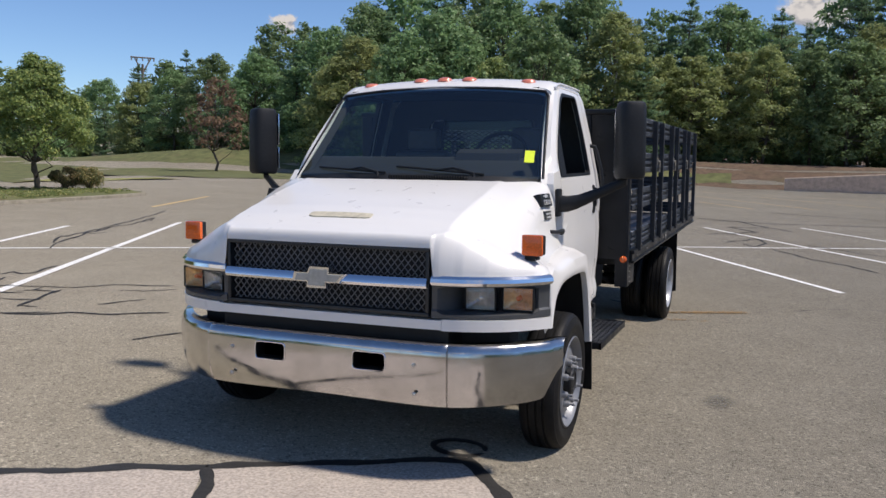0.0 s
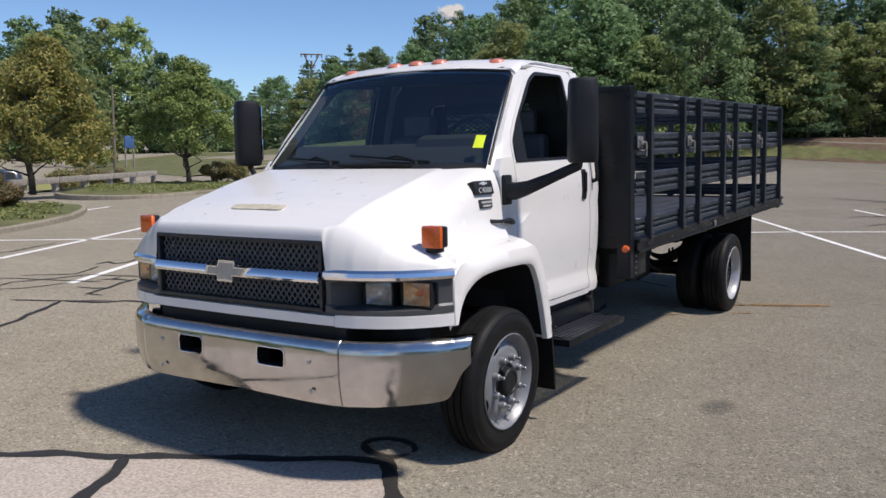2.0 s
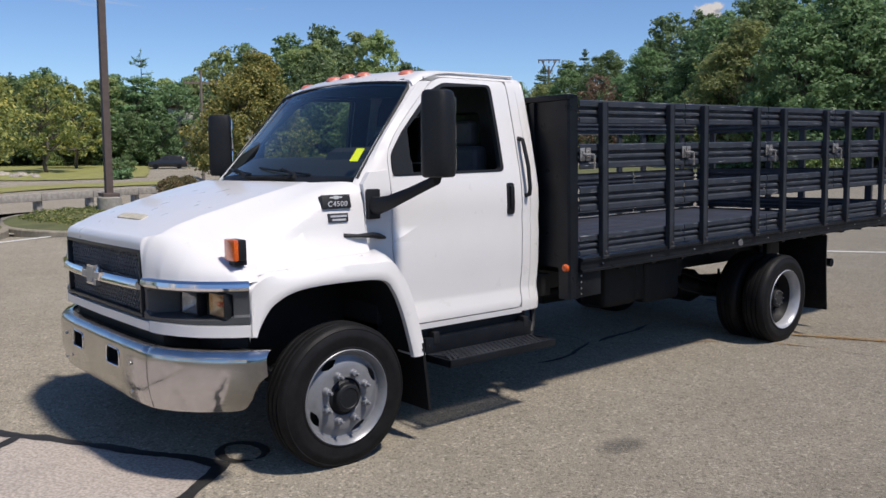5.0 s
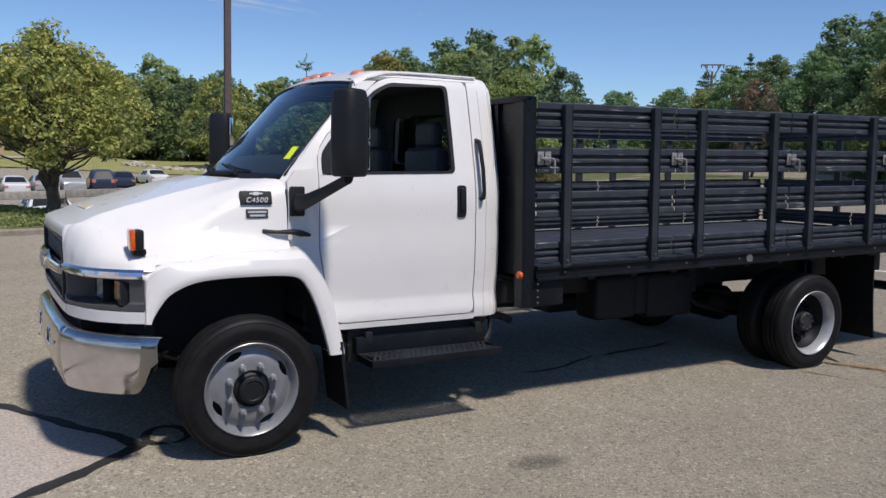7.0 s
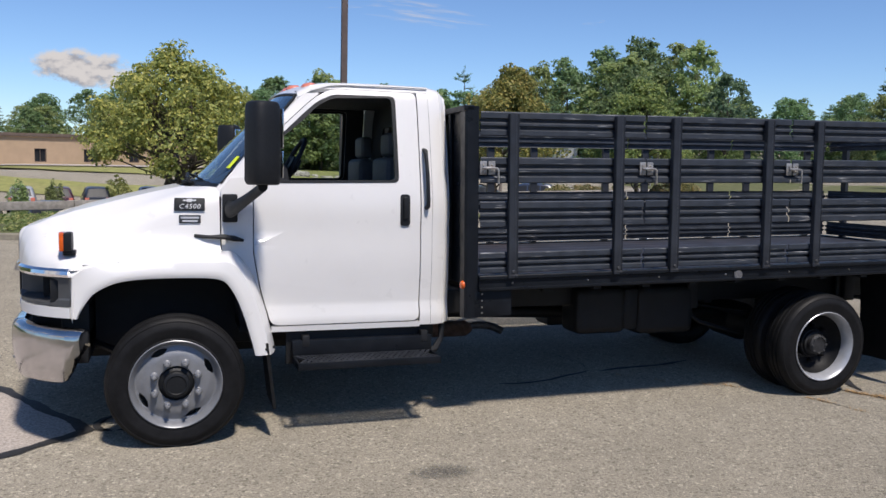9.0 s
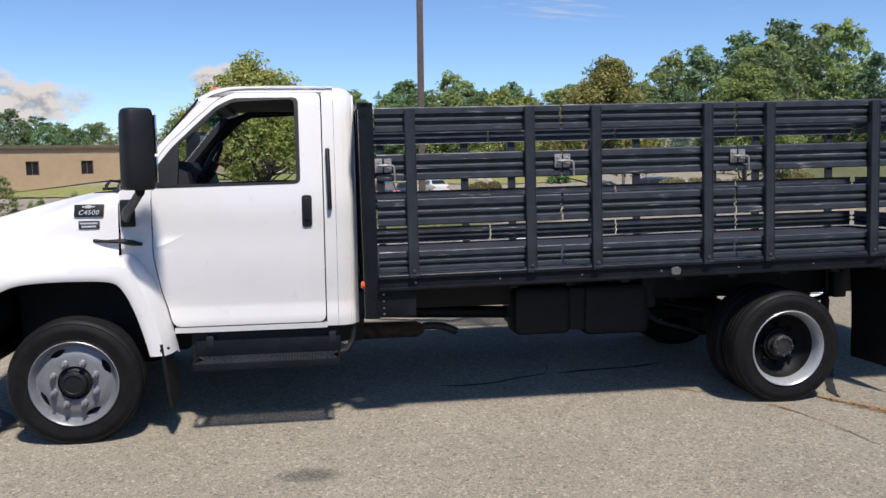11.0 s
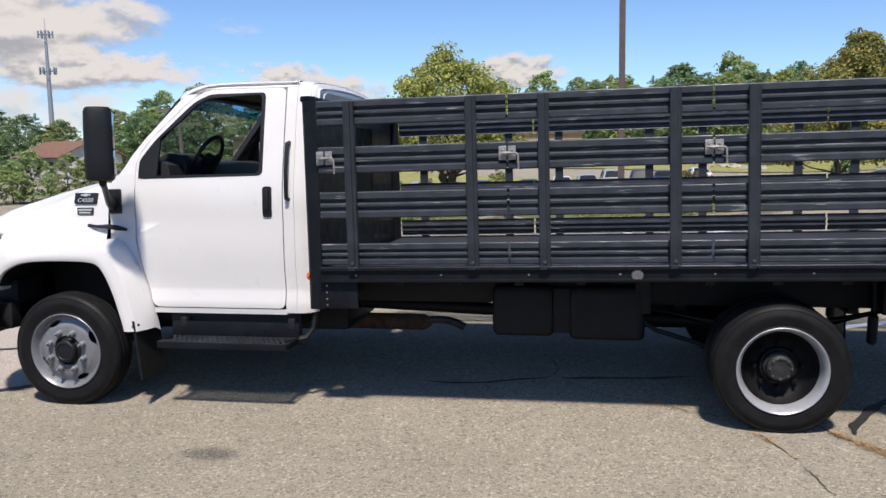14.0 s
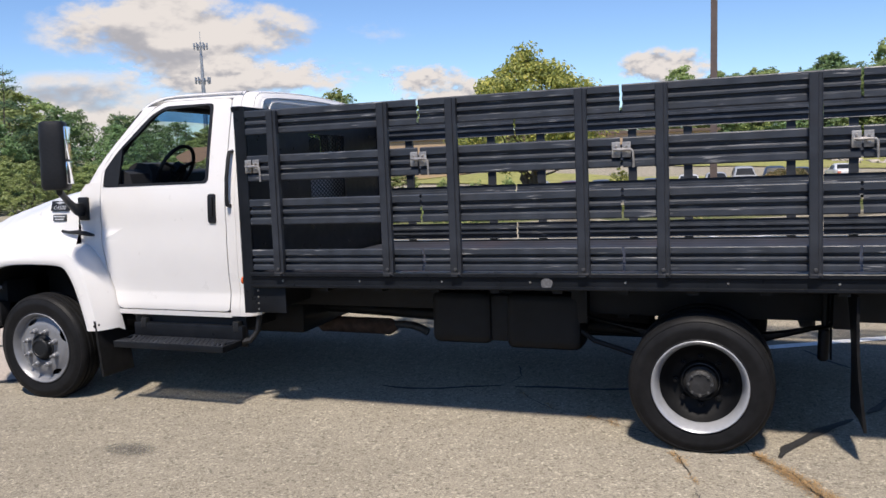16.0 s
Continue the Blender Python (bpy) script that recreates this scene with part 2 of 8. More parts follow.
RED_LENS = mat("red_amber_lens", (0.66, 0.20, 0.13), 0.3, coat=0.5, noise_scale=60, amount=0.2)
CLEAR = glass_mat("clear_lens", (0.93, 0.93, 0.93), 1.0)
GLASS = glass_mat("tinted_glass", (0.74, 0.83, 0.80), 1.0, 0.03)
SHADE = glass_mat("windscreen_glass", (0.66, 0.78, 0.74), 1.0, 0.10)
MIRROR = mat("mirror_glass", (0.85, 0.86, 0.87), 0.02, 1.0)
REFLECT = mat("lamp_reflector", (0.8, 0.8, 0.8), 0.15, 1.0)
INTERIOR = mat("dark_grey_cabin_plastic", (0.02, 0.021, 0.024), 0.6, noise_scale=50, amount=0.2)
SEAT = mat("grey_vinyl_seat", (0.075, 0.078, 0.085), 0.55, noise_scale=20, amount=0.15)
YELLOW = mat("yellow_sticker", (0.72, 0.85, 0.03), 0.6, noise_scale=30, amount=0.05)
DECK = mat("dark_deck_boards", (0.03, 0.032, 0.042), 0.55, noise_scale=4, amount=0.4, stain=0.4, stain_scale=2.5, stain_color=(0.09, 0.05, 0.045), bump=0.2, bump_scale=40)
KERB = mat("concrete_kerb", (0.36, 0.34, 0.30), 0.9, noise_scale=14, amount=0.15, stain=0.5, stain_scale=3, stain_color=(0.2, 0.18, 0.15), bump=0.3, bump_scale=80)
ISLAND_KERB = mat("worn_tan_kerb", (0.27, 0.24, 0.185), 0.9, noise_scale=9, amount=0.25, stain=0.6, stain_scale=2, stain_color=(0.14, 0.13, 0.08), bump=0.3, bump_scale=60)
PATCH = mat("pale_concrete_patch", (0.43, 0.375, 0.325), 0.92, noise_scale=55, amount=0.36, stain=0.35, stain_scale=1.4, stain_color=(0.22, 0.19, 0.16), bump=0.5, bump_scale=150)
TAR = mat("tar_crack_filler", (0.022, 0.021, 0.02), 0.7, noise_scale=30, amount=0.3, bump=0.2, bump_scale=90)
LINE_WHITE = mat("white_line_paint", (0.76, 0.755, 0.735), 0.8, noise_scale=30, amount=0.12, stain=0.6, stain_scale=11, stain_color=(0.26, 0.24, 0.21))
LINE_YELLOW = mat("faded_yellow_line_paint", (0.56, 0.4, 0.18), 0.85, noise_scale=20, amount=0.15, stain=0.55, stain_scale=5, stain_color=(0.24, 0.22, 0.19))
STAIN = stain_mat()
LAWN = mat("sunlit_mown_lawn", (0.25, 0.25, 0.078), 0.95, noise_scale=1.5, amount=0.2, stain=0.5, stain_scale=0.12, stain_color=(0.3, 0.25, 0.12), bump=0.4, bump_scale=30)
GRASS = mat("dry_grass", (0.105, 0.115, 0.042), 0.95, noise_scale=1.2, amount=0.35, stain=0.6, stain_scale=0.25, stain_color=(0.18, 0.14, 0.07), bump=0.5, bump_scale=30)
MULCH = mat("brown_earth_bank", (0.115, 0.075, 0.05), 0.95, noise_scale=2, amount=0.4, stain=0.5, stain_scale=0.5, stain_color=(0.06, 0.08, 0.03), bump=0.5, bump_scale=15)
BARK = mat("grey_brown_bark", (0.12, 0.098, 0.078), 0.95, noise_scale=12, amount=0.4, bump=0.7, bump_scale=30)
WOOD_GREY = mat("weathered_timber", (0.34, 0.315, 0.28), 0.9, noise_scale=9, amount=0.25, bump=0.3, bump_scale=40, per_object=0.15)
POLE_BROWN = mat("brown_painted_pole", (0.115, 0.085, 0.075), 0.6, noise_scale=8, amount=0.15)
UTIL = mat("utility_pole_wood", (0.2, 0.165, 0.135), 0.95, noise_scale=6, amount=0.2)
LEAF_E = leaf_mat("green_maple_leaves", (0.15, 0.2, 0.055), 0.4, (0.24, 0.235, 0.05))
LEAF_A = leaf_mat("maple_leaves", (0.165, 0.21, 0.048), 0.45, (0.3, 0.25, 0.05))
LEAF_M = leaf_mat("many_stem_leaves", (0.23, 0.265, 0.058), 0.45, (0.36, 0.3, 0.06))
LEAF_B = leaf_mat("turning_leaves", (0.185, 0.22, 0.05), 0.45, (0.36, 0.28, 0.055))
LEAF_C = leaf_mat("woodland_leaves", (0.125, 0.185, 0.07), 0.3)
LEAF_D = leaf_mat("light_woodland_leaves", (0.2, 0.235, 0.075), 0.28)
LEAF_P = leaf_mat("pine_needles", (0.105, 0.168, 0.085), 0.3)
LEAF_S = leaf_mat("shrub_leaves", (0.15, 0.15, 0.055), 0.45, (0.26, 0.15, 0.07))
LEAF_G = leaf_mat("ground_cover_leaves", (0.135, 0.18, 0.045), 0.45, (0.24, 0.2, 0.07))

# ---- mesh helpers ----
ROLL = Matrix.Translation((0, 0, 0.45)) @ pose(0, 0, 0, 0, -1.6, 0) @ Matrix.Translation((0, 0, -0.45))


def part(name, bm, material, parent=None, label="", m=None, sharp=32, smooth=True):
    """Links a bmesh as one mesh object, under a thing or a part."""
    if m is not None:
        bm.transform(m)
    bmesh.ops.recalc_face_normals(bm, faces=bm.faces[:])
    limit = radians(sharp)
    for f in bm.faces:
        f.smooth = smooth
    for e in bm.edges:
        if len(e.link_faces) == 2 and e.calc_face_angle(0) > limit:
            e.smooth = False
    me = bpy.data.meshes.new(name)
    bm.to_mesh(me)
    bm.free()
    me.materials.append(material)
    ob = new(name, me)
    if parent is not None:
        ob.parent = parent
    if label:
        ob["label"] = label
    return ob


def thing(name, label, category, group="", at=(0, 0, 0), kind=""):
    ob = new(name)
    ob.location = at
    ob.empty_display_size = 0.1
    return tagged(ob, label, category, group, kind)


def quads(bm, rings, closed=False):
    """Faces between rows of points."""
    rows = [[bm.verts.new(p) for p in r] for r in rings]
    for a, b in zip(rows, rows[1:]):
        k = len(a)
        for i in range(k if closed else k - 1):
            j = (i + 1) % k
            try:
                bm.faces.new((a[i], a[j], b[j], b[i]))
            except ValueError:
                pass
    return rows


def loft(bm, rings, closed=True, caps=True):
    rows = quads(bm, rings, closed)
    if caps:
        bm.faces.new(rows[0][::-1])
        bm.faces.new(rows[-1])
    return rows


def box(bm, x0, x1, y0, y1, z0, z1, bevel=0.0, m=None, segments=2):
    made = bmesh.ops.create_cube(bm, size=1.0)["verts"]
    for v in made:
        v.co = Vector((x0 + (v.co.x + 0.5) * (x1 - x0), y0 + (v.co.y + 0.5) * (y1 - y0), z0 + (v.co.z + 0.5) * (z1 - z0)))
    if bevel:
        es = list({e for v in made for e in v.link_edges})
        r = bmesh.ops.bevel(bm, geom=es, offset=bevel, segments=segments, profile=0.6, affect="EDGES")
        made = list({v for f in r["faces"] for v in f.verts} | {v for v in made if v.is_valid})
    if m is not None:
        for v in made:
            v.co = m @ v.co
    return made


def tube(bm, pts, r, n=8, caps=True):
    """A round bar along points; r a number or one a point."""
    pts = [Vector(p) for p in pts]
    rings = []
    side = None
    for i, p in enumerate(pts):
        d = (pts[min(i + 1, len(pts) - 1)] - pts[max(i - 1, 0)]).normalized()
        if side is None:
            side = d.orthogonal().normalized()
        side = (side - d * side.dot(d)).normalized()
        up = d.cross(side)
        rad = r[i] if isinstance(r, (list, tuple)) else r
        rings.append([p + (side * math.cos(2 * math.pi * k / n) + up * math.sin(2 * math.pi * k / n)) * rad for k in range(n)])
    loft(bm, rings, True, caps)


def lathe(bm, profile, n=40, centre=(0, 0, 0), axis="x", closed=False):
    """Turns (radius, along) points about an axis."""
    cx, cy, cz = centre
    rings = []
    for r, a in profile:
        ring = []
        for k in range(n):
            w = 2 * math.pi * k / n
            u, v = r * math.cos(w), r * math.sin(w)
            ring.append((cx + a, cy + u, cz + v) if axis == "x" else (cx + u, cy + v, cz + a) if axis == "z" else (cx + u, cy + a, cz + v))
        rings.append(ring)
    if closed:
        rings.append(rings[0])
    quads(bm, rings, True)
    bmesh.ops.remove_doubles(bm, verts=bm.verts[:], dist=1e-5)


def lerp_table(table, v):
    """Value at v of a table of (key, value, ...) rows."""
    if v <= table[0][0]:
        return table[0][1]
    for (a, p), (b, q) in zip(table, table[1:]):
        if v <= b:
            return p + (q - p) * (v - a) / (b - a)
    return table[-1][1]


def smooth_step(a, b, v):
    t = min(1.0, max(0.0, (v - a) / (b - a)))
    return t * t * (3 - 2 * t)


def mesh_of(bm, material, name, sharp=30):
    """Mesh data to be shared by alike parts."""
    bmesh.ops.recalc_face_normals(bm, faces=bm.faces[:])
    for f in bm.faces:
        f.smooth = True
    for e in bm.edges:
        if len(e.link_faces) == 2 and e.calc_face_angle(0) > radians(sharp):
            e.smooth = False
    me = bpy.data.meshes.new(name)
    bm.to_mesh(me)
    bm.free()
    me.materials.append(material)
    return me


def blank():
    return bmesh.new()

# ---- ground ----
EDGE_P, EDGE_N = Vector((-24.5, 11.0)), Vector((-0.888, -0.46))


def ground_z(x, y):
    """The lot is level; past the timber rail the land falls to a lower lot, and round the woods it rises."""
    d = (x - EDGE_P.x) * EDGE_N.x + (y - EDGE_P.y) * EDGE_N.y
    low = -0.3 * smooth_step(-5, -0.5, d) - 1.6 * smooth_step(1, 9, d) + 4.0 * smooth_step(100, 190, d)
    # a shallow dip where the cars stand, then a mown slope up to the far road
    here = smooth_step(-30, -14, y) * (1 - 0.7 * smooth_step(12, 20, y))
    low -= here * (0.4 + 0.5 * (1 - smooth_step(-6, 4, y))) * smooth_step(9, 30, d)
    low += here * (1.7 + 0.5 * (1 - smooth_step(-6, 4, y))) * smooth_step(43, 64, d)
    z = low * (1 - smooth_step(22, 75, y))
    if y > 0:
        z += 2.4 * smooth_step(0, 9, y - 66 + 0.1 * abs(x)) * smooth_step(-70, -30, x + 0.2 * y)
    z += 9.0 * smooth_step(90, 200, y)
    return z


def sheet(name, corners, nu, nv, material, lift=0.004, label="", category="", kind="structure", wobble=0.0):
    """A patch that lies on the ground between four corners."""
    bm = blank()
    a, b, c, d = (Vector(p) for p in corners)
    rows = []
    for i in range(nu + 1):
        row = []
        for j in range(nv + 1):
            u, v = i / nu, j / nv
            p = (a * (1 - u) + b * u) * (1 - v) + (d * (1 - u) + c * u) * v
            if wobble and (i in (0, nu) or j in (0, nv)):
                p = p + Vector((noise.noise((p.x * 0.7, p.y * 0.7, 3.1)), noise.noise((p.x * 0.7, p.y * 0.7, 9.7)))) * wobble
            row.append((p.x, p.y, ground_z(p.x, p.y) + lift))
        rows.append(row)
    quads(bm, rows)
    ob = part(name, bm, material)
    return tagged(ob, label, category, kind=kind)


def axis_steps(near, far, step, grow):
    out, v, s = [0.0], 0.0, step
    while v < far:
        v += s
        if v > near:
            s *= grow
        out.append(min(v, far))
    return [-p for p in out[:0:-1]] + out


bm = blank()
xs = [x - 20 for x in axis_steps(110, 2500, 4.0, 1.25)]
ys = [y + 20 for y in axis_steps(100, 2500, 4.0, 1.25)]
quads(bm, [[(x, y, ground_z(x, y)) for y in ys] for x in xs])
tagged(part("ground", bm, ASPHALT), "worn pale grey asphalt of a large parking lot", "ground", kind="structure")


def stripe(name, p, q, width, material, label):
    a, b = Vector(p), Vector(q)
    s = (b - a).orthogonal().normalized() * width / 2
    sheet(name, (a - s, b - s, b + s, a + s), 12, 1, material, 0.006, label, "parking line")


for p, q in (((-5.95, 1.9), (-10.9, 11.3)), ((-8.75, 2.6), (-11.87, 8.83)), ((3.25, 8.45), (-2.4, 18.6)), ((5.9, 10.95), (0.3, 21.1)), ((8.6, 13.4), (3.0, 23.7)), ((-11.6, 0.6), (-16.0, 9.6)), ((-1.48, 5.27), (-6.6, 14.4))):
    stripe("parking_line", p, q, 0.12, LINE_WHITE, "worn white painted parking stall line")
stripe("parking_line", (-14.5, 0.6), (0.1, 13.9), 0.11, LINE_WHITE, "long white painted line down the stall row")
stripe("parking_line", (0.1, 13.9), (14.0, 24.4), 0.11, LINE_WHITE, "long white painted line down the stall row")
for p, q in (((-2.7, 51.5), (4.1, 38.9)), ((0.7, 56.3), (7.5, 45.6)), ((-1.6, 41.6), (1.3, 35.9)), ((8.5, 57.0), (15.5, 44.0)), ((-6.0, 62.0), (18.0, 58.0)), ((-15.0, 15.1), (-17.8, 21.4))):
    stripe("parking_line", p, q, 0.13, LINE_YELLOW, "faded yellow parking stall line")

# pale patch framed by filled cracks, in front of the truck
sheet("pavement_patch", ((0.74, -0.56), (-0.48, -1.28), (1.6, -4.9), (3.4, -3.6)), 14, 20, PATCH, 0.004, "pale worn concrete patch let into the asphalt", "pavement")
sheet("pavement_patch", ((-0.52, -1.30), (-2.2, -2.35), (-0.6, -5.6), (1.5, -4.95)), 14, 20, PATCH, 0.004, "pale worn concrete patch let into the asphalt", "pavement")


def crack(points, width, seed=0, material=None, label="", name="crack_seal"):
    """A hand-poured strip that wanders along points."""
    rnd = random.Random(seed)
    pts = [Vector(p) for p in points]
    fine = []
    for a, b in zip(pts, pts[1:]):
        k = max(2, int((b - a).length / 0.04))
        for i in range(k):
            fine.append(a.lerp(b, i / k))
    fine.append(pts[-1])
    bm = blank()
    rows = []
    for i, p in enumerate(fine):
        d = (fine[min(i + 1, len(fine) - 1)] - fine[max(i - 1, 0)]).normalized()
        s = Vector((-d.y, d.x))
        p = p + s * (noise.noise((p.x * 2.3, p.y * 2.3, seed)) * (width * 0.6 + 0.035))
        w = width * (0.5 + 0.32 * noise.noise((p.x * 6, p.y * 6, seed + 5.0)) + 0.14 * noise.noise((p.x * 23, p.y * 23, seed)) + 0.06 * rnd.random())
        w *= min(1.0, 0.3 + 0.28 * i, 0.3 + 0.28 * (len(fine) - 1 - i))
        rows.append([(p.x + s.x * w * k, p.y + s.y * w * k, ground_z(p.x, p.y) + (0.009 if abs(k) < 1 else 0.0065)) for k in (-1, -0.4, 0.4, 1)])
    quads(bm, rows)
    return tagged(part(name, bm, material or TAR), label or "black tar-filled crack in the asphalt", "crack seal", kind="structure")


crack([(-2.6, -2.55), (-1.3, -1.78), (-0.5, -1.29), (0.74, -0.54), (1.05, -0.92), (1.7, -1.9), (2.4, -2.75)], 0.075, 1)
crack([(-0.5, -1.29), (-0.3, -1.65), (0.4, -2.9)], 0.075, 2)
crack([(0.62 + 0.16 * math.cos(a * 0.5), -0.37 + 0.12 * math.sin(a * 0.5), ) for a in range(13)] + [(0.74, -0.52)], 0.05, 3)
crack([(-4.94, 1.18), (-4.65, 1.33), (-4.44, 1.58), (-4.01, 1.75), (-3.58, 2.1)], 0.05, 30)
crack([(-6.39, 2.43), (-6.02, 2.59), (-5.62, 2.81), (-5.38, 3.21), (-4.72, 3.57)], 0.03, 31)
crack([(-5.05, 2.95), (-4.73, 3.07), (-4.52, 3.38)], 0.022, 32)
crack([(-5.66, 1.8), (-5.43, 1.86), (-5.24, 1.99)], 0.03, 33)
crack([(-5.11, 1.56), (-5.25, 1.81), (-5.38, 2.12), (-5.59, 2.57)], 0.045, 34)
crack([(-5.9, 2.2), (-5.82, 2.41), (-5.94, 2.64)], 0.02, 35)
crack([(-7.15, 3.08), (-7.22, 3.36), (-6.95, 3.23), (-6.91, 3.4), (-7.07, 3.69), (-7.22, 4.11)], 0.04, 36)
crack([(-9.55, 6.27), (-10.23, 7.02), (-10.33, 7.39), (-10.65, 8.07), (-10.96, 8.85), (-11.38, 9.63), (-12.01, 11.04), (-12.94, 12.81), (-13.62, 14.0)], 0.045, 37)
crack([(-10.39, 7.17), (-9.95, 7.15)], 0.03, 38)
crack([(-9.53, 6.32), (-9.86, 6.87), (-9.92, 7.12), (-10.53, 7.98), (-10.55, 8.32), (-11.03, 9.15), (-11.16, 9.59), (-11.23, 9.97), (-11.57, 10.74), (-12.19, 11.86)], 0.05, 50)
crack([(-10.55, 8.32), (-10.9, 8.75)], 0.035, 51)
crack([(-11.16, 9.59), (-11.6, 9.95)], 0.035, 52)
crack([(-8.89, 5.54), (-9.2, 5.9), (-9.53, 6.32)], 0.03, 53)
crack([(-5.54, 2.49), (-5.78, 2.43), (-5.88, 2.32)], 0.04, 54)
crack([(-5.17, 1.62), (-4.92, 1.64)], 0.03, 55)
crack([(2.26, 15.06), (3.01, 13.35), (3.59, 12.62), (4.03, 11.68)], 0.05, 56)
crack([(0.56, 18.34), (0.8, 18.92), (1.19, 18.96), (1.52, 18.95)], 0.06, 57)
crack([(1.14, 16.16), (1.45, 16.87), (1.82, 17.95), (2.07, 16.62), (1.84, 15.51), (1.58, 16.04)], 0.06, 58)
crack([(0.25, 24.98), (1.08, 25.37), (1.57, 23.85), (2.08, 22.78)], 0.1, 59)
crack([(-10.65, 8.07), (-10.2, 7.84), (-10.35, 8.37)], 0.03, 39)
crack([(-11.64, 10.72), (-11.58, 11.03), (-12.18, 11.93)], 0.03, 40)
crack([(-4.55, 2.07), (-4.38, 2.49), (-4.33, 2.61)], 0.03, 41)
crack([(-4.26, 0.02), (-4.42, 0.38), (-4.79, 0.89), (-4.97, 1.19)], 0.055, 42)
crack([(-5.49, 0.89), (-5.02, 1.19), (-4.56, 1.48)], 0.035, 43)
crack([(-6.37, 1.09), (-6.58, 1.54), (-6.5, 1.87), (-6.33, 2.56)], 0.035, 44)
crack([(-7.17, 1.49), (-6.81, 1.75), (-6.24, 1.95), (-5.76, 2.19)], 0.03, 45)
crack([(-7.05, 1.91), (-6.57, 2.38), (-6.91, 2.94)], 0.03, 46)
crack([(-6.37, 1.09), (-6.09, 1.35), (-6.02, 1.74), (-5.97, 1.93)], 0.025, 47)
crack([(-9.31, 2.57), (-9.34, 3.12), (-9.66, 3.69), (-9.79, 4.17)], 0.04, 48)
crack([(0.31, 2.5), (0.29, 2.98), (0.21, 3.17), (0.15, 3.34), (0.1, 3.43)], 0.034, 10)
crack([(0.11, 3.52), (0.08, 3.71), (0.06, 3.92), (0.01, 4.11), (-0.03, 4.5)], 0.045, 20)
crack([(1.16, 5.36), (0.98, 5.41), (0.80, 5.52), (0.66, 5.62), (0.5, 5.71), (0.34, 5.82)], 0.06, 11)
crack([(0.2, 5.92), (-0.1, 6.1), (-0.5, 6.3)], 0.05, 21)
crack([(-1.48, 5.65), (-1.2, 5.8), (-0.97, 5.96)], 0.03, 22)


def hairline(points, width, seed, label="fine jagged crack in the asphalt"):
    """A thin crack that breaks off and starts again as it zigzags along points."""
    rnd = random.Random(seed)
    pts = [Vector(p) for p in points]
    bm = blank()
    row = []
    for a, b in zip(pts, pts[1:]):
        d = b - a
        k = max(2, int(d.length / 0.035))
        s = Vector((-d.y, d.x)).normalized()
        for i in range(k):
            p = a + d * (i / k)
            p = p + s * (0.05 * noise.noise((p.x * 3, p.y * 3, seed)) + rnd.uniform(-0.009, 0.009))
            w = width * max(0.12, 0.55 + 0.9 * noise.noise((p.x * 4, p.y * 4, seed + 7.0)))
            if noise.noise((p.x * 2.2, p.y * 2.2, seed + 3.0)) < -0.28:
                if len(row) > 1:
                    quads(bm, row)
                row = []
                continue
            row.append([(p.x + s.x * w * q, p.y + s.y * w * q, 0.005) for q in (-0.5, 0.5)])
    if len(row) > 1:
        quads(bm, row)
    return tagged(part("crack", bm, TAR), label, "crack", kind="structure")


hairline([(1.22, 4.77), (1.42, 4.84), (1.57, 4.91), (1.79, 4.90), (2.15, 5.02)], 0.011, 12)
hairline([(-0.5, 3.4), (-0.2, 3.46), (0.1, 3.43), (0.37, 3.71), (0.55, 3.93), (0.67, 4.14), (0.75, 4.34), (0.95, 4.6)], 0.012, 13)
hairline([(0.95, 5.16), (1.1, 5.23), (1.22, 5.28)], 0.028, 23)
hairline([(1.2, 5.27), (1.39, 5.4), (1.79, 5.62), (2.53, 6.25), (3.05, 6.77), (3.62, 7.0), (6.0, 8.6)], 0.024, 14, "long open crack in the asphalt")
crack([(1.0, 19.0), (1.8, 20.5), (0.9, 22.0), (2.2, 22.6), (2.8, 21.5)], 0.09, 15)
crack([(3.0, 17.0), (4.0, 15.6), (5.8, 14.0)], 0.05, 16)
crack([(-1.0, 26.0), (2.0, 25.0), (6.0, 27.0), (9.0, 26.0)], 0.12, 17)
crack([(2.0, 33.0), (6.0, 31.5), (10.0, 33.0)], 0.16, 18)
crack([(-3.0, 0.9), (-2.2, 3.0), (-3.6, 5.2), (-2.9, 8.0)], 0.04, 19)


def stain(x, y, rx, ry, seed):
    bm = blank()
    c = bm.verts.new((x, y, 0.0045))
    ring = []
    for k in range(40):
        a = 2 * math.pi * k / 40
        r = 0.75 + 0.4 * noise.noise((math.cos(a) * 1.6, math.sin(a) * 1.6, seed))
        ring.append(bm.verts.new((x + rx * r * math.cos(a), y + ry * r * math.sin(a), 0.0045)))
    for k in range(40):
        bm.faces.new((c, ring[k], ring[(k + 1) % 40]))
    tagged(part("oil_stain", bm, STAIN), "faint dark oil stain on the asphalt", "stain", kind="structure")


stain(2.0, 1.46, 0.2, 0.36, 1)

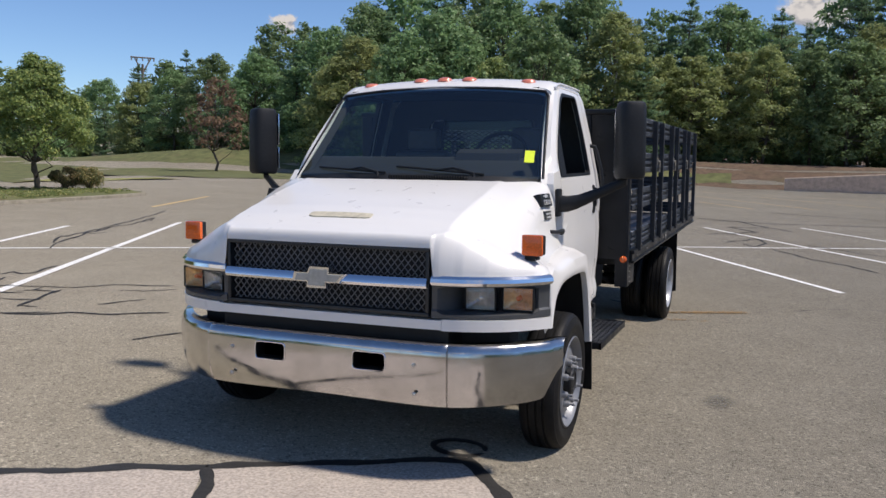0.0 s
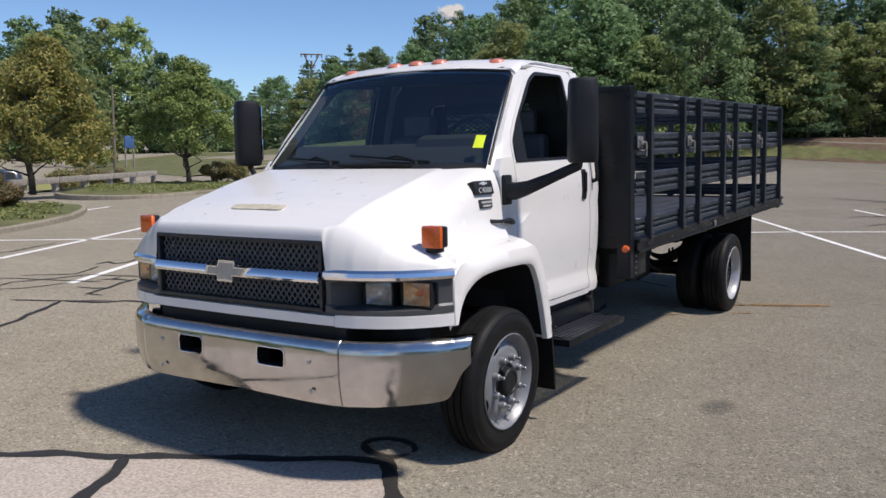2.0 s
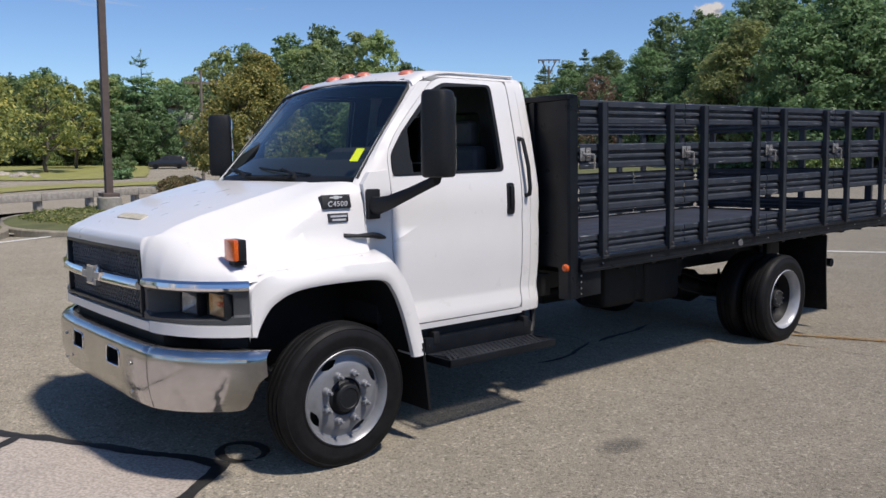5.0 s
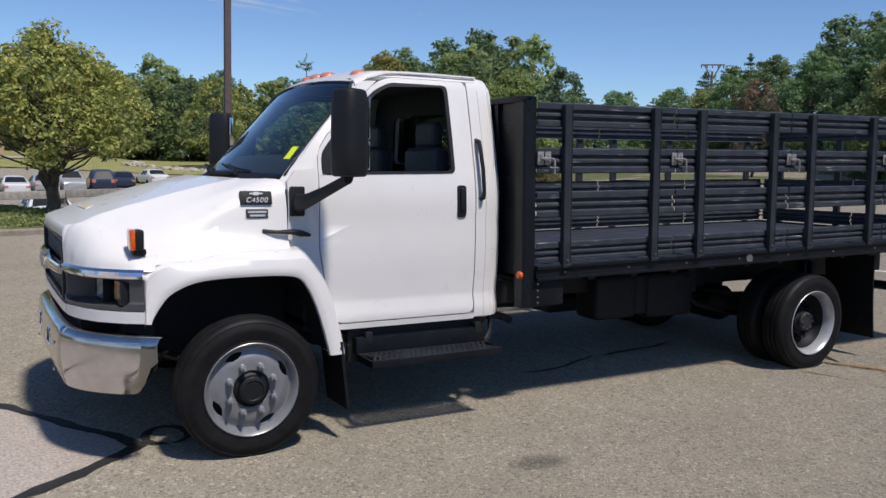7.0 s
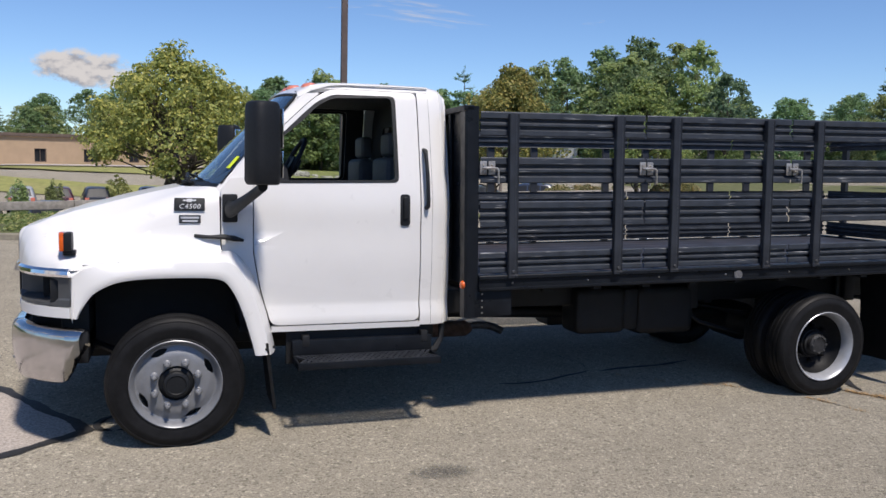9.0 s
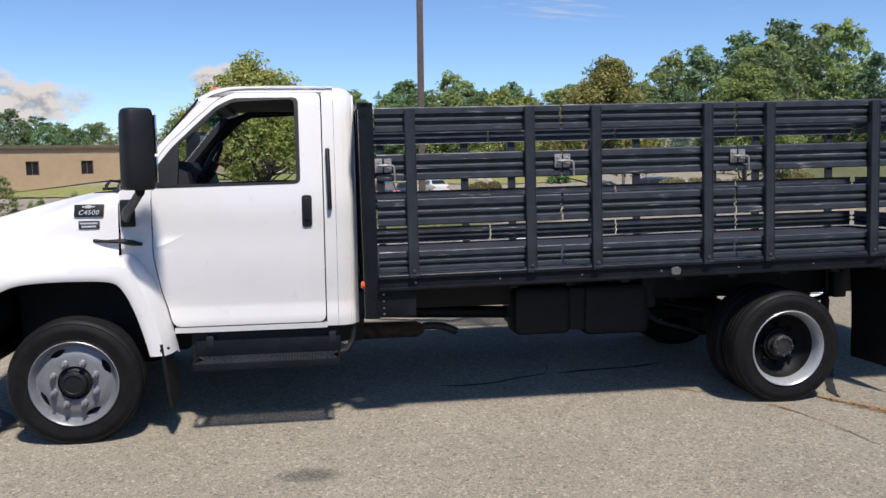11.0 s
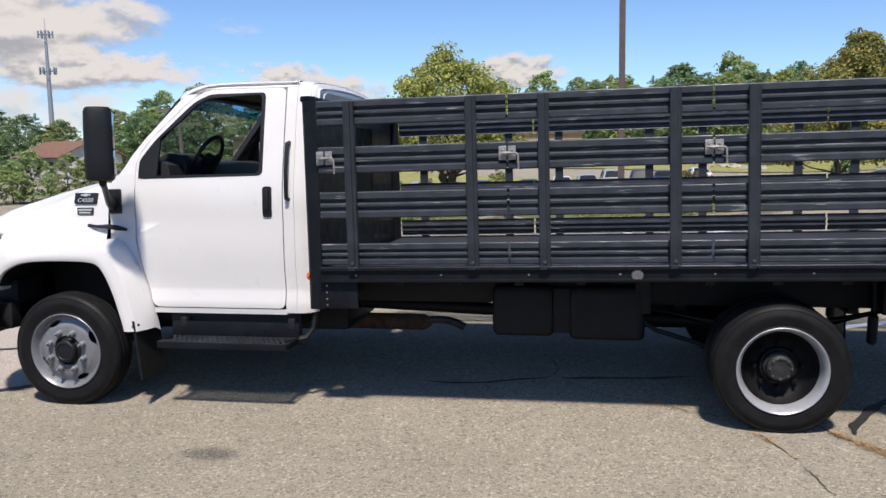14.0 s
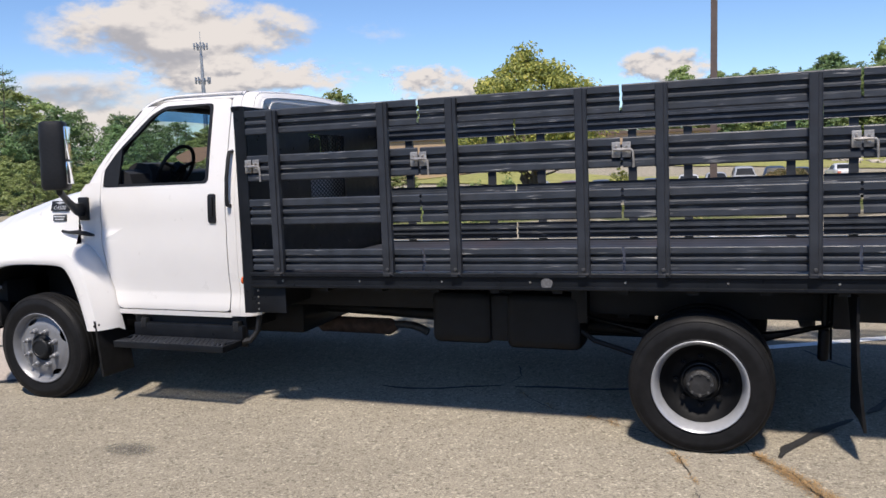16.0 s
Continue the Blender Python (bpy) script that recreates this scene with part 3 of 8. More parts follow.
# dry grass in the crack behind the rear wheel
bm = blank()
rnd = random.Random(5)
STRAW = [(1.18 + 0.085 * k, 5.26 + 0.054 * k, 0.014 + 0.004 * min(k, 5), 190 if k not in (1, 6) else 80) for k in range(10)] + [(1.26, 4.79, 0.012, 50), (1.36, 4.83, 0.01, 40), (1.6, 4.91, 0.01, 25), (0.5, 3.87, 0.012, 30), (0.7, 4.2, 0.012, 35), (0.78, 4.36, 0.012, 45), (0.3, 3.64, 0.01, 20)]
for cx, cy, sp, count in STRAW:
    for k in range(count):
        q = rnd.uniform(-0.05, 0.05)
        x, y = cx + q + rnd.gauss(0, sp), cy + 0.62 * q + rnd.gauss(0, sp)
        a, h = rnd.uniform(0, 6.28), rnd.uniform(0.004, 0.026)
        dx, dy = math.cos(a), math.sin(a)
        l = rnd.uniform(0.012, 0.06)
        vs = [bm.verts.new(p) for p in ((x - dy * 0.002, y + dx * 0.002, 0.002), (x + dy * 0.002, y - dx * 0.002, 0.002), (x + dx * l, y + dy * l, h))]
        bm.faces.new(vs)
tagged(part("grass_in_crack", bm, mat("straw_grass", (0.37, 0.24, 0.115), 0.95, noise_scale=40, amount=0.4), smooth=False), "dry straw-coloured grass growing in a crack", "grass", kind="stuff")

# grass verges and banks
sheet("grass_bank", ((-75, 46.5), (-31, 39.5), (-36, 78), (-90, 80)), 30, 20, GRASS, 0.03, "rough green and straw-coloured grass bank", "grass", wobble=0.5)
sheet("grass_bank", ((-31, 41.0), (-12, 70.0), (-14, 92), (-36, 80)), 20, 16, GRASS, 0.03, "rough green and straw-coloured grass bank", "grass", wobble=0.6)
sheet("earth_bank", ((-30, 64.0), (0, 67.0), (0, 125), (-34, 118)), 16, 26, MULCH, 0.03, "brown leaf-strewn earth bank", "earth", wobble=0.6)
sheet("earth_bank", ((0, 67.0), (60, 62.0), (60, 130), (0, 125)), 20, 26, MULCH, 0.03, "brown leaf-strewn earth bank", "earth", wobble=0.6)
sheet("grass_patch", ((-15, 67.6), (-1.5, 68.6), (-1.5, 70.6), (-15, 70.6)), 16, 6, GRASS, 0.06, "rough grass patch at the foot of the bank", "grass", wobble=0.7)
sheet("grass_strip", ((-20.2, -1.0), (-13.2, -12.5), (-16.8, -14.5), (-23.0, -1.5)), 20, 6, GRASS, 0.03, "thin grass strip beside the timber rail", "grass", wobble=0.3)
sheet("grass_strip", ((-20.0, -1.0), (-33.0, 24.5), (-36.5, 23.0), (-23.2, -1.6)), 30, 6, GRASS, 0.03, "thin grass strip beside the timber rail", "grass", wobble=0.3)
sheet("lawn", ((-67.5, -40), (-70, 27), (-76, 31), (-75, -50)), 30, 10, LAWN, 0.1, "mown lawn on the slope", "grass", wobble=0.8)
sheet("lawn", ((-77, -60), (-85, 32), (-160, 60), (-150, -90)), 40, 30, LAWN, 0.1, "mown lawn in front of the trees", "grass", wobble=0.8)
sheet("far_road", ((-84, -16), (-90.5, 6), (-96, 7), (-91, -20)), 16, 8, PATCH, 0.2, "pale worn road across the lawn", "road")
sheet("lawn", ((-33, 30.0), (-62, 30.0), (-66, 37.5), (-30.5, 35.5)), 20, 8, LAWN, 0.04, "mown lawn beside the road", "grass", wobble=0.4)


def island(outline, label):
    """A kerbed planting bed: stone kerb ring and earth inside."""
    n = 4
    pts = [Vector(p) for p in outline]
    fine = []
    k = len(pts)
    for i in range(k):
        p0, p1, p2, p3 = pts[i - 1], pts[i], pts[(i + 1) % k], pts[(i + 2) % k]
        for s in range(n):
            t = s / n
            fine.append(0.5 * ((2 * p1) + (p2 - p0) * t + (2 * p0 - 5 * p1 + 4 * p2 - p3) * t * t + (3 * p1 - p0 - 3 * p2 + p3) * t ** 3))
    c = sum(fine, Vector((0, 0))) / len(fine)

    def ring(inset, z):
        return [(p.x + (c - p).normalized().x * inset, p.y + (c - p).normalized().y * inset, z) for p in fine]

    top = thing("planting_island", label, "planting island", "kerbed islands", kind="structure")
    bm = blank()
    quads(bm, [ring(0, -0.05), ring(0.01, 0.085), ring(0.03, 0.105), ring(0.15, 0.11), ring(0.16, 0.05)], True)
    part("kerb", bm, ISLAND_KERB, top, "weathered tan kerb stones")
    bm = blank()
    inner = [bm.verts.new(p) for p in ring(0.15, 0.11)]
    mid = [bm.verts.new((c.x + (p[0] - c.x) * 0.5, c.y + (p[1] - c.y) * 0.5, 0.2)) for p in ring(0.15, 0)]
    mv = bm.verts.new((c.x, c.y, 0.22))
    for i in range(len(inner)):
        j = (i + 1) % len(inner)
        bm.faces.new((inner[i], inner[j], mid[j], mid[i]))
        bm.faces.new((mid[i], mid[j], mv))
    part("earth", bm, GRASS, top, "rough grass with leaf litter")
    return fine, c


ISLANDS = [
    island([(-18.1, 11.9), (-18.3, 14.8), (-19.0, 18.4), (-19.9, 20.4), (-22.2, 20.2), (-23.4, 16.5), (-22.8, 12.8), (-20.2, 10.9)], "kerbed island with a young tree and clipped shrubs"),
    island([(-11.6, 3.0), (-12.4, 5.3), (-14.2, 7.6), (-16.6, 8.9), (-18.0, 6.2), (-16.9, 2.6), (-13.6, 1.6)], "kerbed island with a lamp post and a shrub"),
    island([(-11.2, -2.6), (-11.4, 0.0), (-12.8, 1.4), (-15.0, 1.6), (-16.4, -1.2), (-15.0, -4.4), (-12.2, -4.8)], "kerbed island with a many-stemmed tree"),
]

# kerb at the foot of the bank
bm = blank()
loft(bm, [[(x, 66.75 - 0.1 * abs(x) + dy, z) for dy, z in ((0, -0.05), (0.01, 0.12), (0.03, 0.14), (0.18, 0.14), (0.18, -0.05))] for x in range(-32, 61, 4)])
tagged(part("far_kerb", bm, KERB), "pale kerb along the far edge of the lot", "kerb", kind="structure")

# concrete retaining wall far behind the stalls
bm = blank()
loft(bm, [[(x, 67.4 - 0.1 * x + dy, z) for dy, z in ((0, -0.3), (0.04, 1.0 + 0.085 * x), (0.08, 1.06 + 0.085 * x), (0.5, 1.06 + 0.085 * x), (0.5, -0.3))] for x in (2.6, 6, 10, 16, 24, 32, 40)])
tagged(part("retaining_wall", bm, mat("tan_concrete", (0.56, 0.43, 0.34), 0.9, noise_scale=3, amount=0.2, stain=0.4, stain_scale=1.0, stain_color=(0.17, 0.13, 0.1))), "low tan concrete retaining wall at the wood's foot", "wall", kind="structure")

# ---- trees ----


def add_leaves(co, rnd, centres, count, size, small=False, up=0.35):
    """Small bent cards scattered on the outsides of clumps; co collects the corners."""
    for k in range(count):
        c, r = centres[rnd.randrange(len(centres))]
        d = Vector((rnd.gauss(0, 1), rnd.gauss(0, 1), rnd.gauss(0, 1) + 0.25)).normalized()
        p = Vector(c) + Vector((d.x * r[0], d.y * r[0], d.z * r[1])) * (rnd.random() ** 0.45)
        nrm = (d + Vector((rnd.gauss(0, 0.55), rnd.gauss(0, 0.55), rnd.gauss(0, 0.5) + up))).normalized()
        a = nrm.orthogonal().normalized()
        b = nrm.cross(a)
        w = rnd.uniform(0, 6.28)
        a, b = a * math.cos(w) + b * math.sin(w), b * math.cos(w) - a * math.sin(w)
        s = size * rnd.uniform(0.6, 1.35)
        e = nrm * (-0.25 * s)
        if small:
            w = small * s
            co.append((p - a * s * 0.6 + b * w * 0.8, p - a * s * 0.45 - b * w, p + a * s * 0.8 + e))
            continue
        co.append((p - a * s * 0.55 + e * 0.6, p - b * s * 0.42, p + a * s * 0.75 + e, p + b * s * 0.42))


def leaf_mesh(name, co, material):
    me = bpy.data.meshes.new(name)
    vs = [tuple(v) for q in co for v in q]
    k = len(co[0])
    fs = [tuple(range(i, i + k)) for i in range(0, len(vs), k)]
    me.from_pydata(vs, [], fs)
    me.materials.append(material)
    return me


def limb_mesh(name, limbs):
    bm = blank()
    for pts, r0, r1, n in limbs:
        k = len(pts) - 1
        tube(bm, pts, [r0 + (r1 - r0) * i / k for i in range(k + 1)], n)
    for f in bm.faces:
        f.smooth = True
    me = bpy.data.meshes.new(name)
    bm.to_mesh(me)
    bm.free()
    me.materials.append(BARK)
    return me


def wander(rnd, a, b, bend, k=5):
    a, b = Vector(a), Vector(b)
    out = []
    for i in range(k + 1):
        t = i / k
        w = math.sin(math.pi * t) * bend
        out.append(a.lerp(b, t) + Vector((rnd.gauss(0, w), rnd.gauss(0, w), rnd.gauss(0, w * 0.4))))
    return out


def broadleaf(seed, height, width, bare, leaf, count, material, stems=1, trunk=0.09, clumps=46, open_=0.0, small=False, sway=(0.0, 0.0), lump=1.0, peak=0.0):
    """Trunk and limbs, with clumps of leaves at the limb ends; returns two meshes."""
    rnd = random.Random(seed)
    limbs, cents = [], []
    forks = []
    for s in range(stems):
        a = 2 * math.pi * s / stems + rnd.random()
        off = 0.05 * (stems > 1)
        base = Vector((math.cos(a) * off, math.sin(a) * off, 0.14 * height if stems > 1 else -0.1))
        lean = 0.19 * width * (stems > 1)
        top = Vector((math.cos(a) * lean, math.sin(a) * lean, height * (0.72 if stems > 1 else 0.8)))
        line = wander(rnd, base, top, 0.03 * height, 7)
        limbs.append((line, trunk * (0.8 if stems > 1 else 1.0), trunk * 0.18, 8))
        forks.append(line)
    if stems > 1:
        limbs.append((wander(rnd, (0, 0, -0.1), (0.02, 0.03, 0.2 * height), 0.04, 5), trunk * 1.5, trunk * 1.15, 10))
    for k in range(clumps):
        u = (k + rnd.random()) / clumps
        z = bare + (height - bare) * (0.03 + 0.95 * u)
        v = (z - bare) / (height - bare)
        prof = math.sin(math.pi * min(1.0, 0.16 + 0.84 * v) ** 0.8) ** 0.65
        a = k * 2.39996 + rnd.uniform(-0.5, 0.5)
        rr = width * 0.5 * prof * (0.45 + 0.5 * rnd.random() ** 0.5) * (1 - peak * v)
        c = Vector((math.cos(a) * rr + sway[0] * v, math.sin(a) * rr + sway[1] * v, z + rnd.gauss(0, 0.03 * height)))
        r = width * rnd.uniform(0.10, 0.19) * (0.75 + 0.4 * prof) * lump
        cents.append((c, (r, r * 0.72)))
        line = forks[k % stems]
        start = line[min(len(line) - 2, max(1, int(len(line) * (0.22 + 0.62 * v) * 0.95)))]
        if k % 2 == 0 or open_:
            limbs.append((wander(rnd, start, c, 0.05 * width * 0.4, 4), trunk * 0.32 * (1 - 0.5 * v), 0.008, 5))
    co = []
    add_leaves(co, rnd, cents, count, leaf, small)
    return limb_mesh("trunk", limbs), leaf_mesh("crown", co, material)


def pine(seed, height, width, bare, leaf, count, material, sparse=0.0, taper=0.6):
    """A white pine: whorls of level branches, each carrying a flat upturned spray of needles."""
    rnd = random.Random(seed)
    limbs = [(wander(rnd, (0, 0, -0.2), (rnd.gauss(0, 0.02) * height, rnd.gauss(0, 0.02) * height, height), 0.006 * height, 7), 0.016 * height, 0.02, 6)]
    lean = limbs[0][0][-1]
    tiers = max(9, int((height - bare) / 0.95))
    boughs = []
    for t in range(tiers):
        v = (t + rnd.random() * 0.7) / tiers
        z = bare + (height - bare) * v
        reach = width * 0.5 * (1 - v) ** taper * (0.7 + 0.5 * rnd.random()) + 0.3
        k = rnd.randint(4, 6)
        for i in range(k):
            if rnd.random() < sparse:
                continue
            a = 2 * math.pi * (i + rnd.random() * 0.8) / k + t * 1.3
            r = reach * rnd.uniform(0.65, 1.15)
            foot = Vector((lean.x * v, lean.y * v, z))
            out = Vector((math.cos(a), math.sin(a), 0))
            boughs.append((foot, out, r, rnd.uniform(-0.06, 0.26)))
            limbs.append(([tuple(foot - Vector((0, 0, 0.1))), tuple(foot + out * r * 0.9 + Vector((0, 0, r * boughs[-1][3] * 0.8)))], 0.004 * height, 0.012, 3))
    weights = np.cumsum([b[2] ** 1.35 for b in boughs])
    co = []
    for k in range(count):
        foot, out, r, rise = boughs[min(len(boughs) - 1, int(np.searchsorted(weights, rnd.random() * weights[-1])))]
        u = rnd.random() ** 0.6
        side = Vector((-out.y, out.x, 0))
        w = rnd.gauss(0, 0.2) * r * (0.35 + math.sin(math.pi * min(1.0, u * 0.85)))
        lift = rise * u * r + 0.10 * r * u * u - 0.12 * abs(w) + rnd.gauss(0, 0.055 * r * 0.6 + 0.05)
        p = foot + out * (u * r) + side * w + Vector((0, 0, lift))
        d = (out * rnd.uniform(0.3, 1.2) + side * rnd.gauss(0, 0.6) + Vector((0, 0, rnd.gauss(0.28, 0.3)))).normalized()
        n_ = Vector((rnd.gauss(0, 0.5), rnd.gauss(0, 0.5), 1.0))
        b = d.cross(n_).normalized()
        s = leaf * rnd.uniform(0.6, 1.3)
        co.append((p - d * s * 0.4 + b * s * 0.17, p - d * s * 0.4 - b * s * 0.17, p + d * s * 0.6))
    tip = Vector((lean.x, lean.y, height))
    for k in range(count // 90):
        p = tip + Vector((rnd.gauss(0, 0.12), rnd.gauss(0, 0.12), rnd.uniform(-0.9, 0.35)))
        d = Vector((rnd.gauss(0, 0.5), rnd.gauss(0, 0.5), 0.8)).normalized()
        b = d.orthogonal().normalized()
        co.append((p + b * leaf * 0.15, p - b * leaf * 0.15, p + d * leaf * 0.7))
    return limb_mesh("trunk", limbs), leaf_mesh("crown", co, material)


def plant(name, meshes, label, category, x, y, scale=1.0, turn=0.0, z=None, group="", stretch=1.0):
    top = thing(name, label, category, group)
    top.matrix_basis = Matrix.Translation((x, y, ground_z(x, y) if z is None else z)) @ pose(0, 0, 0, 0, 0, turn) @ Matrix.Diagonal((scale * stretch, scale * stretch, scale, 1))
    for nm, me in zip(("trunk", "crown"), meshes):
        ob = new(nm, me)
        ob.parent = top
    return top


# the three trees on the islands
plant("young_tree", broadleaf(11, 4.4, 4.1, 1.45, 0.085, 19000, LEAF_E, 1, 0.10, 110, lump=0.62, peak=0.45), "young maple with yellow-green leaves on a kerbed island", "tree", -21.4, 16.8, z=0.15)
plant("young_tree", broadleaf(12, 4.9, 5.3, 0.9, 0.095, 24000, LEAF_B, 1, 0.12, 130, 0.0, False, (0.25, 0.5), lump=0.6, peak=0.6), "broad young tree turning yellow and brown", "tree", -23.0, 11.7, z=0.05)
plant("young_tree", broadleaf(13, 3.75, 4.25, 1.25, 0.075, 19000, LEAF_M, 5, 0.10, 105, 1.0, lump=0.66, peak=0.22), "many-stemmed tree with thinning yellow-green leaves", "tree", -14.3, 0.2, z=0.15)

# woods all round
WOODS = [
    ("broadleaf", [broadleaf(s, 15, 9.5, 0.7, 0.37, 3800, LEAF_C, 1, 0.2, 90, 0.0, 0.5, lump=0.8) for s in (21, 22, 23)], "dense green woodland tree"),
    ("light", [broadleaf(s, 14, 8.5, 0.7, 0.37, 3700, LEAF_D, 1, 0.18, 80, 0.0, 0.5, lump=0.8) for s in (31, 32)], "lighter yellow-green woodland tree"),
    ("pine", [pine(s, 18, 8.0, 1.5, 0.55, 4600, LEAF_P, 0.12) for s in (41, 42)], "tall dark white pine"),
]
# the wood nearest to the lot, with finer foliage
NEAR_WOODS = [
    ("broadleaf", [broadleaf(s, 15, 9.5, 0.7, 0.225, 12800, LEAF_C, 1, 0.2, 150, 0.0, 0.55, lump=0.68) for s in (24, 25)], "dense green woodland tree"),
    ("light", [broadleaf(s, 14, 8.0, 0.7, 0.215, 11200, LEAF_D, 1, 0.18, 120, 0.0, 0.55, lump=0.72) for s in (33, 34)], "lighter yellow-green woodland tree"),
    ("pine", [pine(s, 18, w, 0.8, 0.42, 14000, LEAF_P, 0.08, taper) for s, w, taper in ((44, 8.5, 0.6), (45, 7.6, 0.75), (46, 9.2, 0.5))], "tall dark white pine with level boughs"),
]
FAR_WOODS = [(a, [(broadleaf(51, 15, 9.5, 0.7, 0.6, 1800, LEAF_C, 1, 0.2, 50, 0.0, 0.5))], c) for a, _, c in WOODS[:1]] + [("pine", [pine(52, 18, 8.0, 1.5, 0.9, 1800, LEAF_P, 0.12)], "tall dark white pine")]
# height of the skyline over the horizon, in degrees, by bearing from west towards north
SKYLINE = [(-60, 4.6), (-46, 4.5), (-40, 3.2), (-33, 2.0), (-26, 4.2), (-21, 3.2), (-12, 1.9), (-8, 2.6), (-3, 4.4), (6, 4.4), (8, 4.3), (9.5, 5.4), (11, 4.3), (14, 4.4), (17, 4.4), (22, 4.7), (25, 6.2), (28.5, 7.7), (31, 8.0), (34, 7.2), (38, 4.3), (42, 3.7), (46, 4.8), (50, 7.0), (54, 8.6), (58, 10.0), (64, 12.2), (77, 12.0), (80.5, 10.0), (82.5, 11.4), (86, 11.4), (88.5, 9.5), (90.2, 9.5), (91.8, 11.8), (97, 12.5), (120, 13.0)]
REACH = [(-60, 75), (-46, 80), (-30, 140), (-8, 150), (4, 150), (20, 130), (36, 130), (43, 150), (50, 105), (60, 76), (70, 77), (80, 84), (95, 88), (120, 92)]
rnd = random.Random(77)
az = -58.0
while az < 116:
    reach, rise = lerp_table(REACH, az), lerp_table(SKYLINE, az)
    for row in range(3):
        b = az + rnd.uniform(-1.0, 1.0)
        d = reach + (row - 0.7) * 8.5 + rnd.uniform(-2.5, 2.5)
        x, y = 5 - d * math.cos(radians(b)), d * math.sin(radians(b))
        h = d * math.tan(radians(rise)) + 1.8 - ground_z(x, y)
        h *= rnd.uniform(0.62, 0.86) if row == 0 else rnd.uniform(0.8, 1.04)
        pick = rnd.random()
        kind = 2 if pick < ((0.25 if row == 0 else 0.55) if b > 56 else 0.45 if b > 44 else 0.2) else 1 if pick < (0.66 if b > 56 else 0.58) else 0
        name, meshes, label = NEAR_WOODS[kind] if 44 < b < 101 and row < 2 else WOODS[kind]
        k = rnd.randrange(len(meshes))
        base = (15, 14, 18)[kind]
        h = max(h, 4.0)
        plant("pine_tree" if kind == 2 else "woodland_tree", meshes[k], label, "tree", x, y, h / base, rnd.uniform(0, 360), group="woods", stretch=min(1.5, max(0.95, rnd.uniform(1.05, 1.3) * (13 / max(h, 7)) ** 0.35)))
    az += lerp_table([(-60, 2.1), (40, 2.0), (60, 2.3), (120, 2.3)], az)

# a fuller canopy behind the lawn
extra = random.Random(83)
for k in range(10):
    b = 1.5 + 2.2 * k + extra.uniform(-0.5, 0.5)
    d = lerp_table(REACH, b) - 9 + extra.uniform(-2, 2)
    x, y = 5 - d * math.cos(radians(b)), d * math.sin(radians(b))
    h = d * math.tan(radians(extra.uniform(3.7, 4.3))) + 1.8 - ground_z(x, y)
    kind = 1 if k % 3 == 1 else 0
    plant("woodland_tree", WOODS[kind][1][k % 2], WOODS[kind][2], "tree", x, y, h / (15, 14)[kind], extra.uniform(0, 360), group="woods", stretch=1.45)

# more woods behind the camera's side of the lot
for k in range(34):
    b = 118 + 3.4 * k + rnd.uniform(-1, 1)
    d = 78 + rnd.uniform(-6, 6)
    x, y = 5 - d * math.cos(radians(b)), d * math.sin(radians(b))
    kind = rnd.choice((0, 0, 1))
    name, meshes, label = FAR_WOODS[kind]
    plant("pine_tree" if kind == 1 else "woodland_tree", meshes[0], label, "tree", x, y, rnd.uniform(0.8, 1.05), rnd.uniform(0, 360), group="woods", stretch=1.3)

# ---- the truck ----
truck = thing("flatbed_truck", "white medium-duty truck with a black stake-sided flatbed, parked on asphalt", "truck")


def body(name, bm, material, parent=None, label="", sharp=32, smooth=True):
    """A part of the sprung body, which leans a little on its springs."""
    return part(name, bm, material, parent or truck, label, ROLL, sharp, smooth)


def both(f):
    """Runs a builder for each side of the truck."""
    for side in (1, -1):
        f(side)


def spline(rows, n):
    """Catmull-Rom through rows of points, n steps between two rows."""
    out = []
    rows = [[Vector(p) for p in r] for r in rows]
    for i in range(len(rows) - 1):
        a, b, c, d = rows[max(i - 1, 0)], rows[i], rows[i + 1], rows[min(i + 2, len(rows) - 1)]
        for s in range(n):
            t = s / n
            out.append([0.5 * ((2 * q) + (r - p) * t + (2 * p - 5 * q + 4 * r - u) * t * t + (3 * q - p - 3 * r + u) * t ** 3) for p, q, r, u in zip(a, b, c, d)])
    out.append(rows[-1])
    return out


def curve(pts, n):
    return [r[0] for r in spline([[p] for p in pts], n)]


def rounded(pts, r=0.03, n=4):
    """Rounds the corners of an outline."""
    out = []
    k = len(pts)
    for i in range(k):
        a, b, c = Vector(pts[i - 1]), Vector(pts[i]), Vector(pts[(i + 1) % k])
        u, v = (a - b), (c - b)
        q = min(r, u.length * 0.45, v.length * 0.45)
        p0, p1 = b + u.normalized() * q, b + v.normalized() * q
        for s in range(n + 1):
            t = s / n
            p = p0.lerp(b, t).lerp(b.lerp(p1, t), t)
            out.append((p.x, p.y))
    return out


def mirrored(half):
    """A full row from a half row that runs from the middle outwards."""
    return [Vector((-p.x, p.y, p.z)) for p in half[:0:-1]] + list(half)


def front_y(x):
    return lerp_table([(0.0, -0.925), (0.66, -0.915), (0.8, -0.89), (0.92, -0.845), (1.02, -0.785), (1.1, -0.71), (1.155, -0.645), (1.19, -0.585)], abs(x))


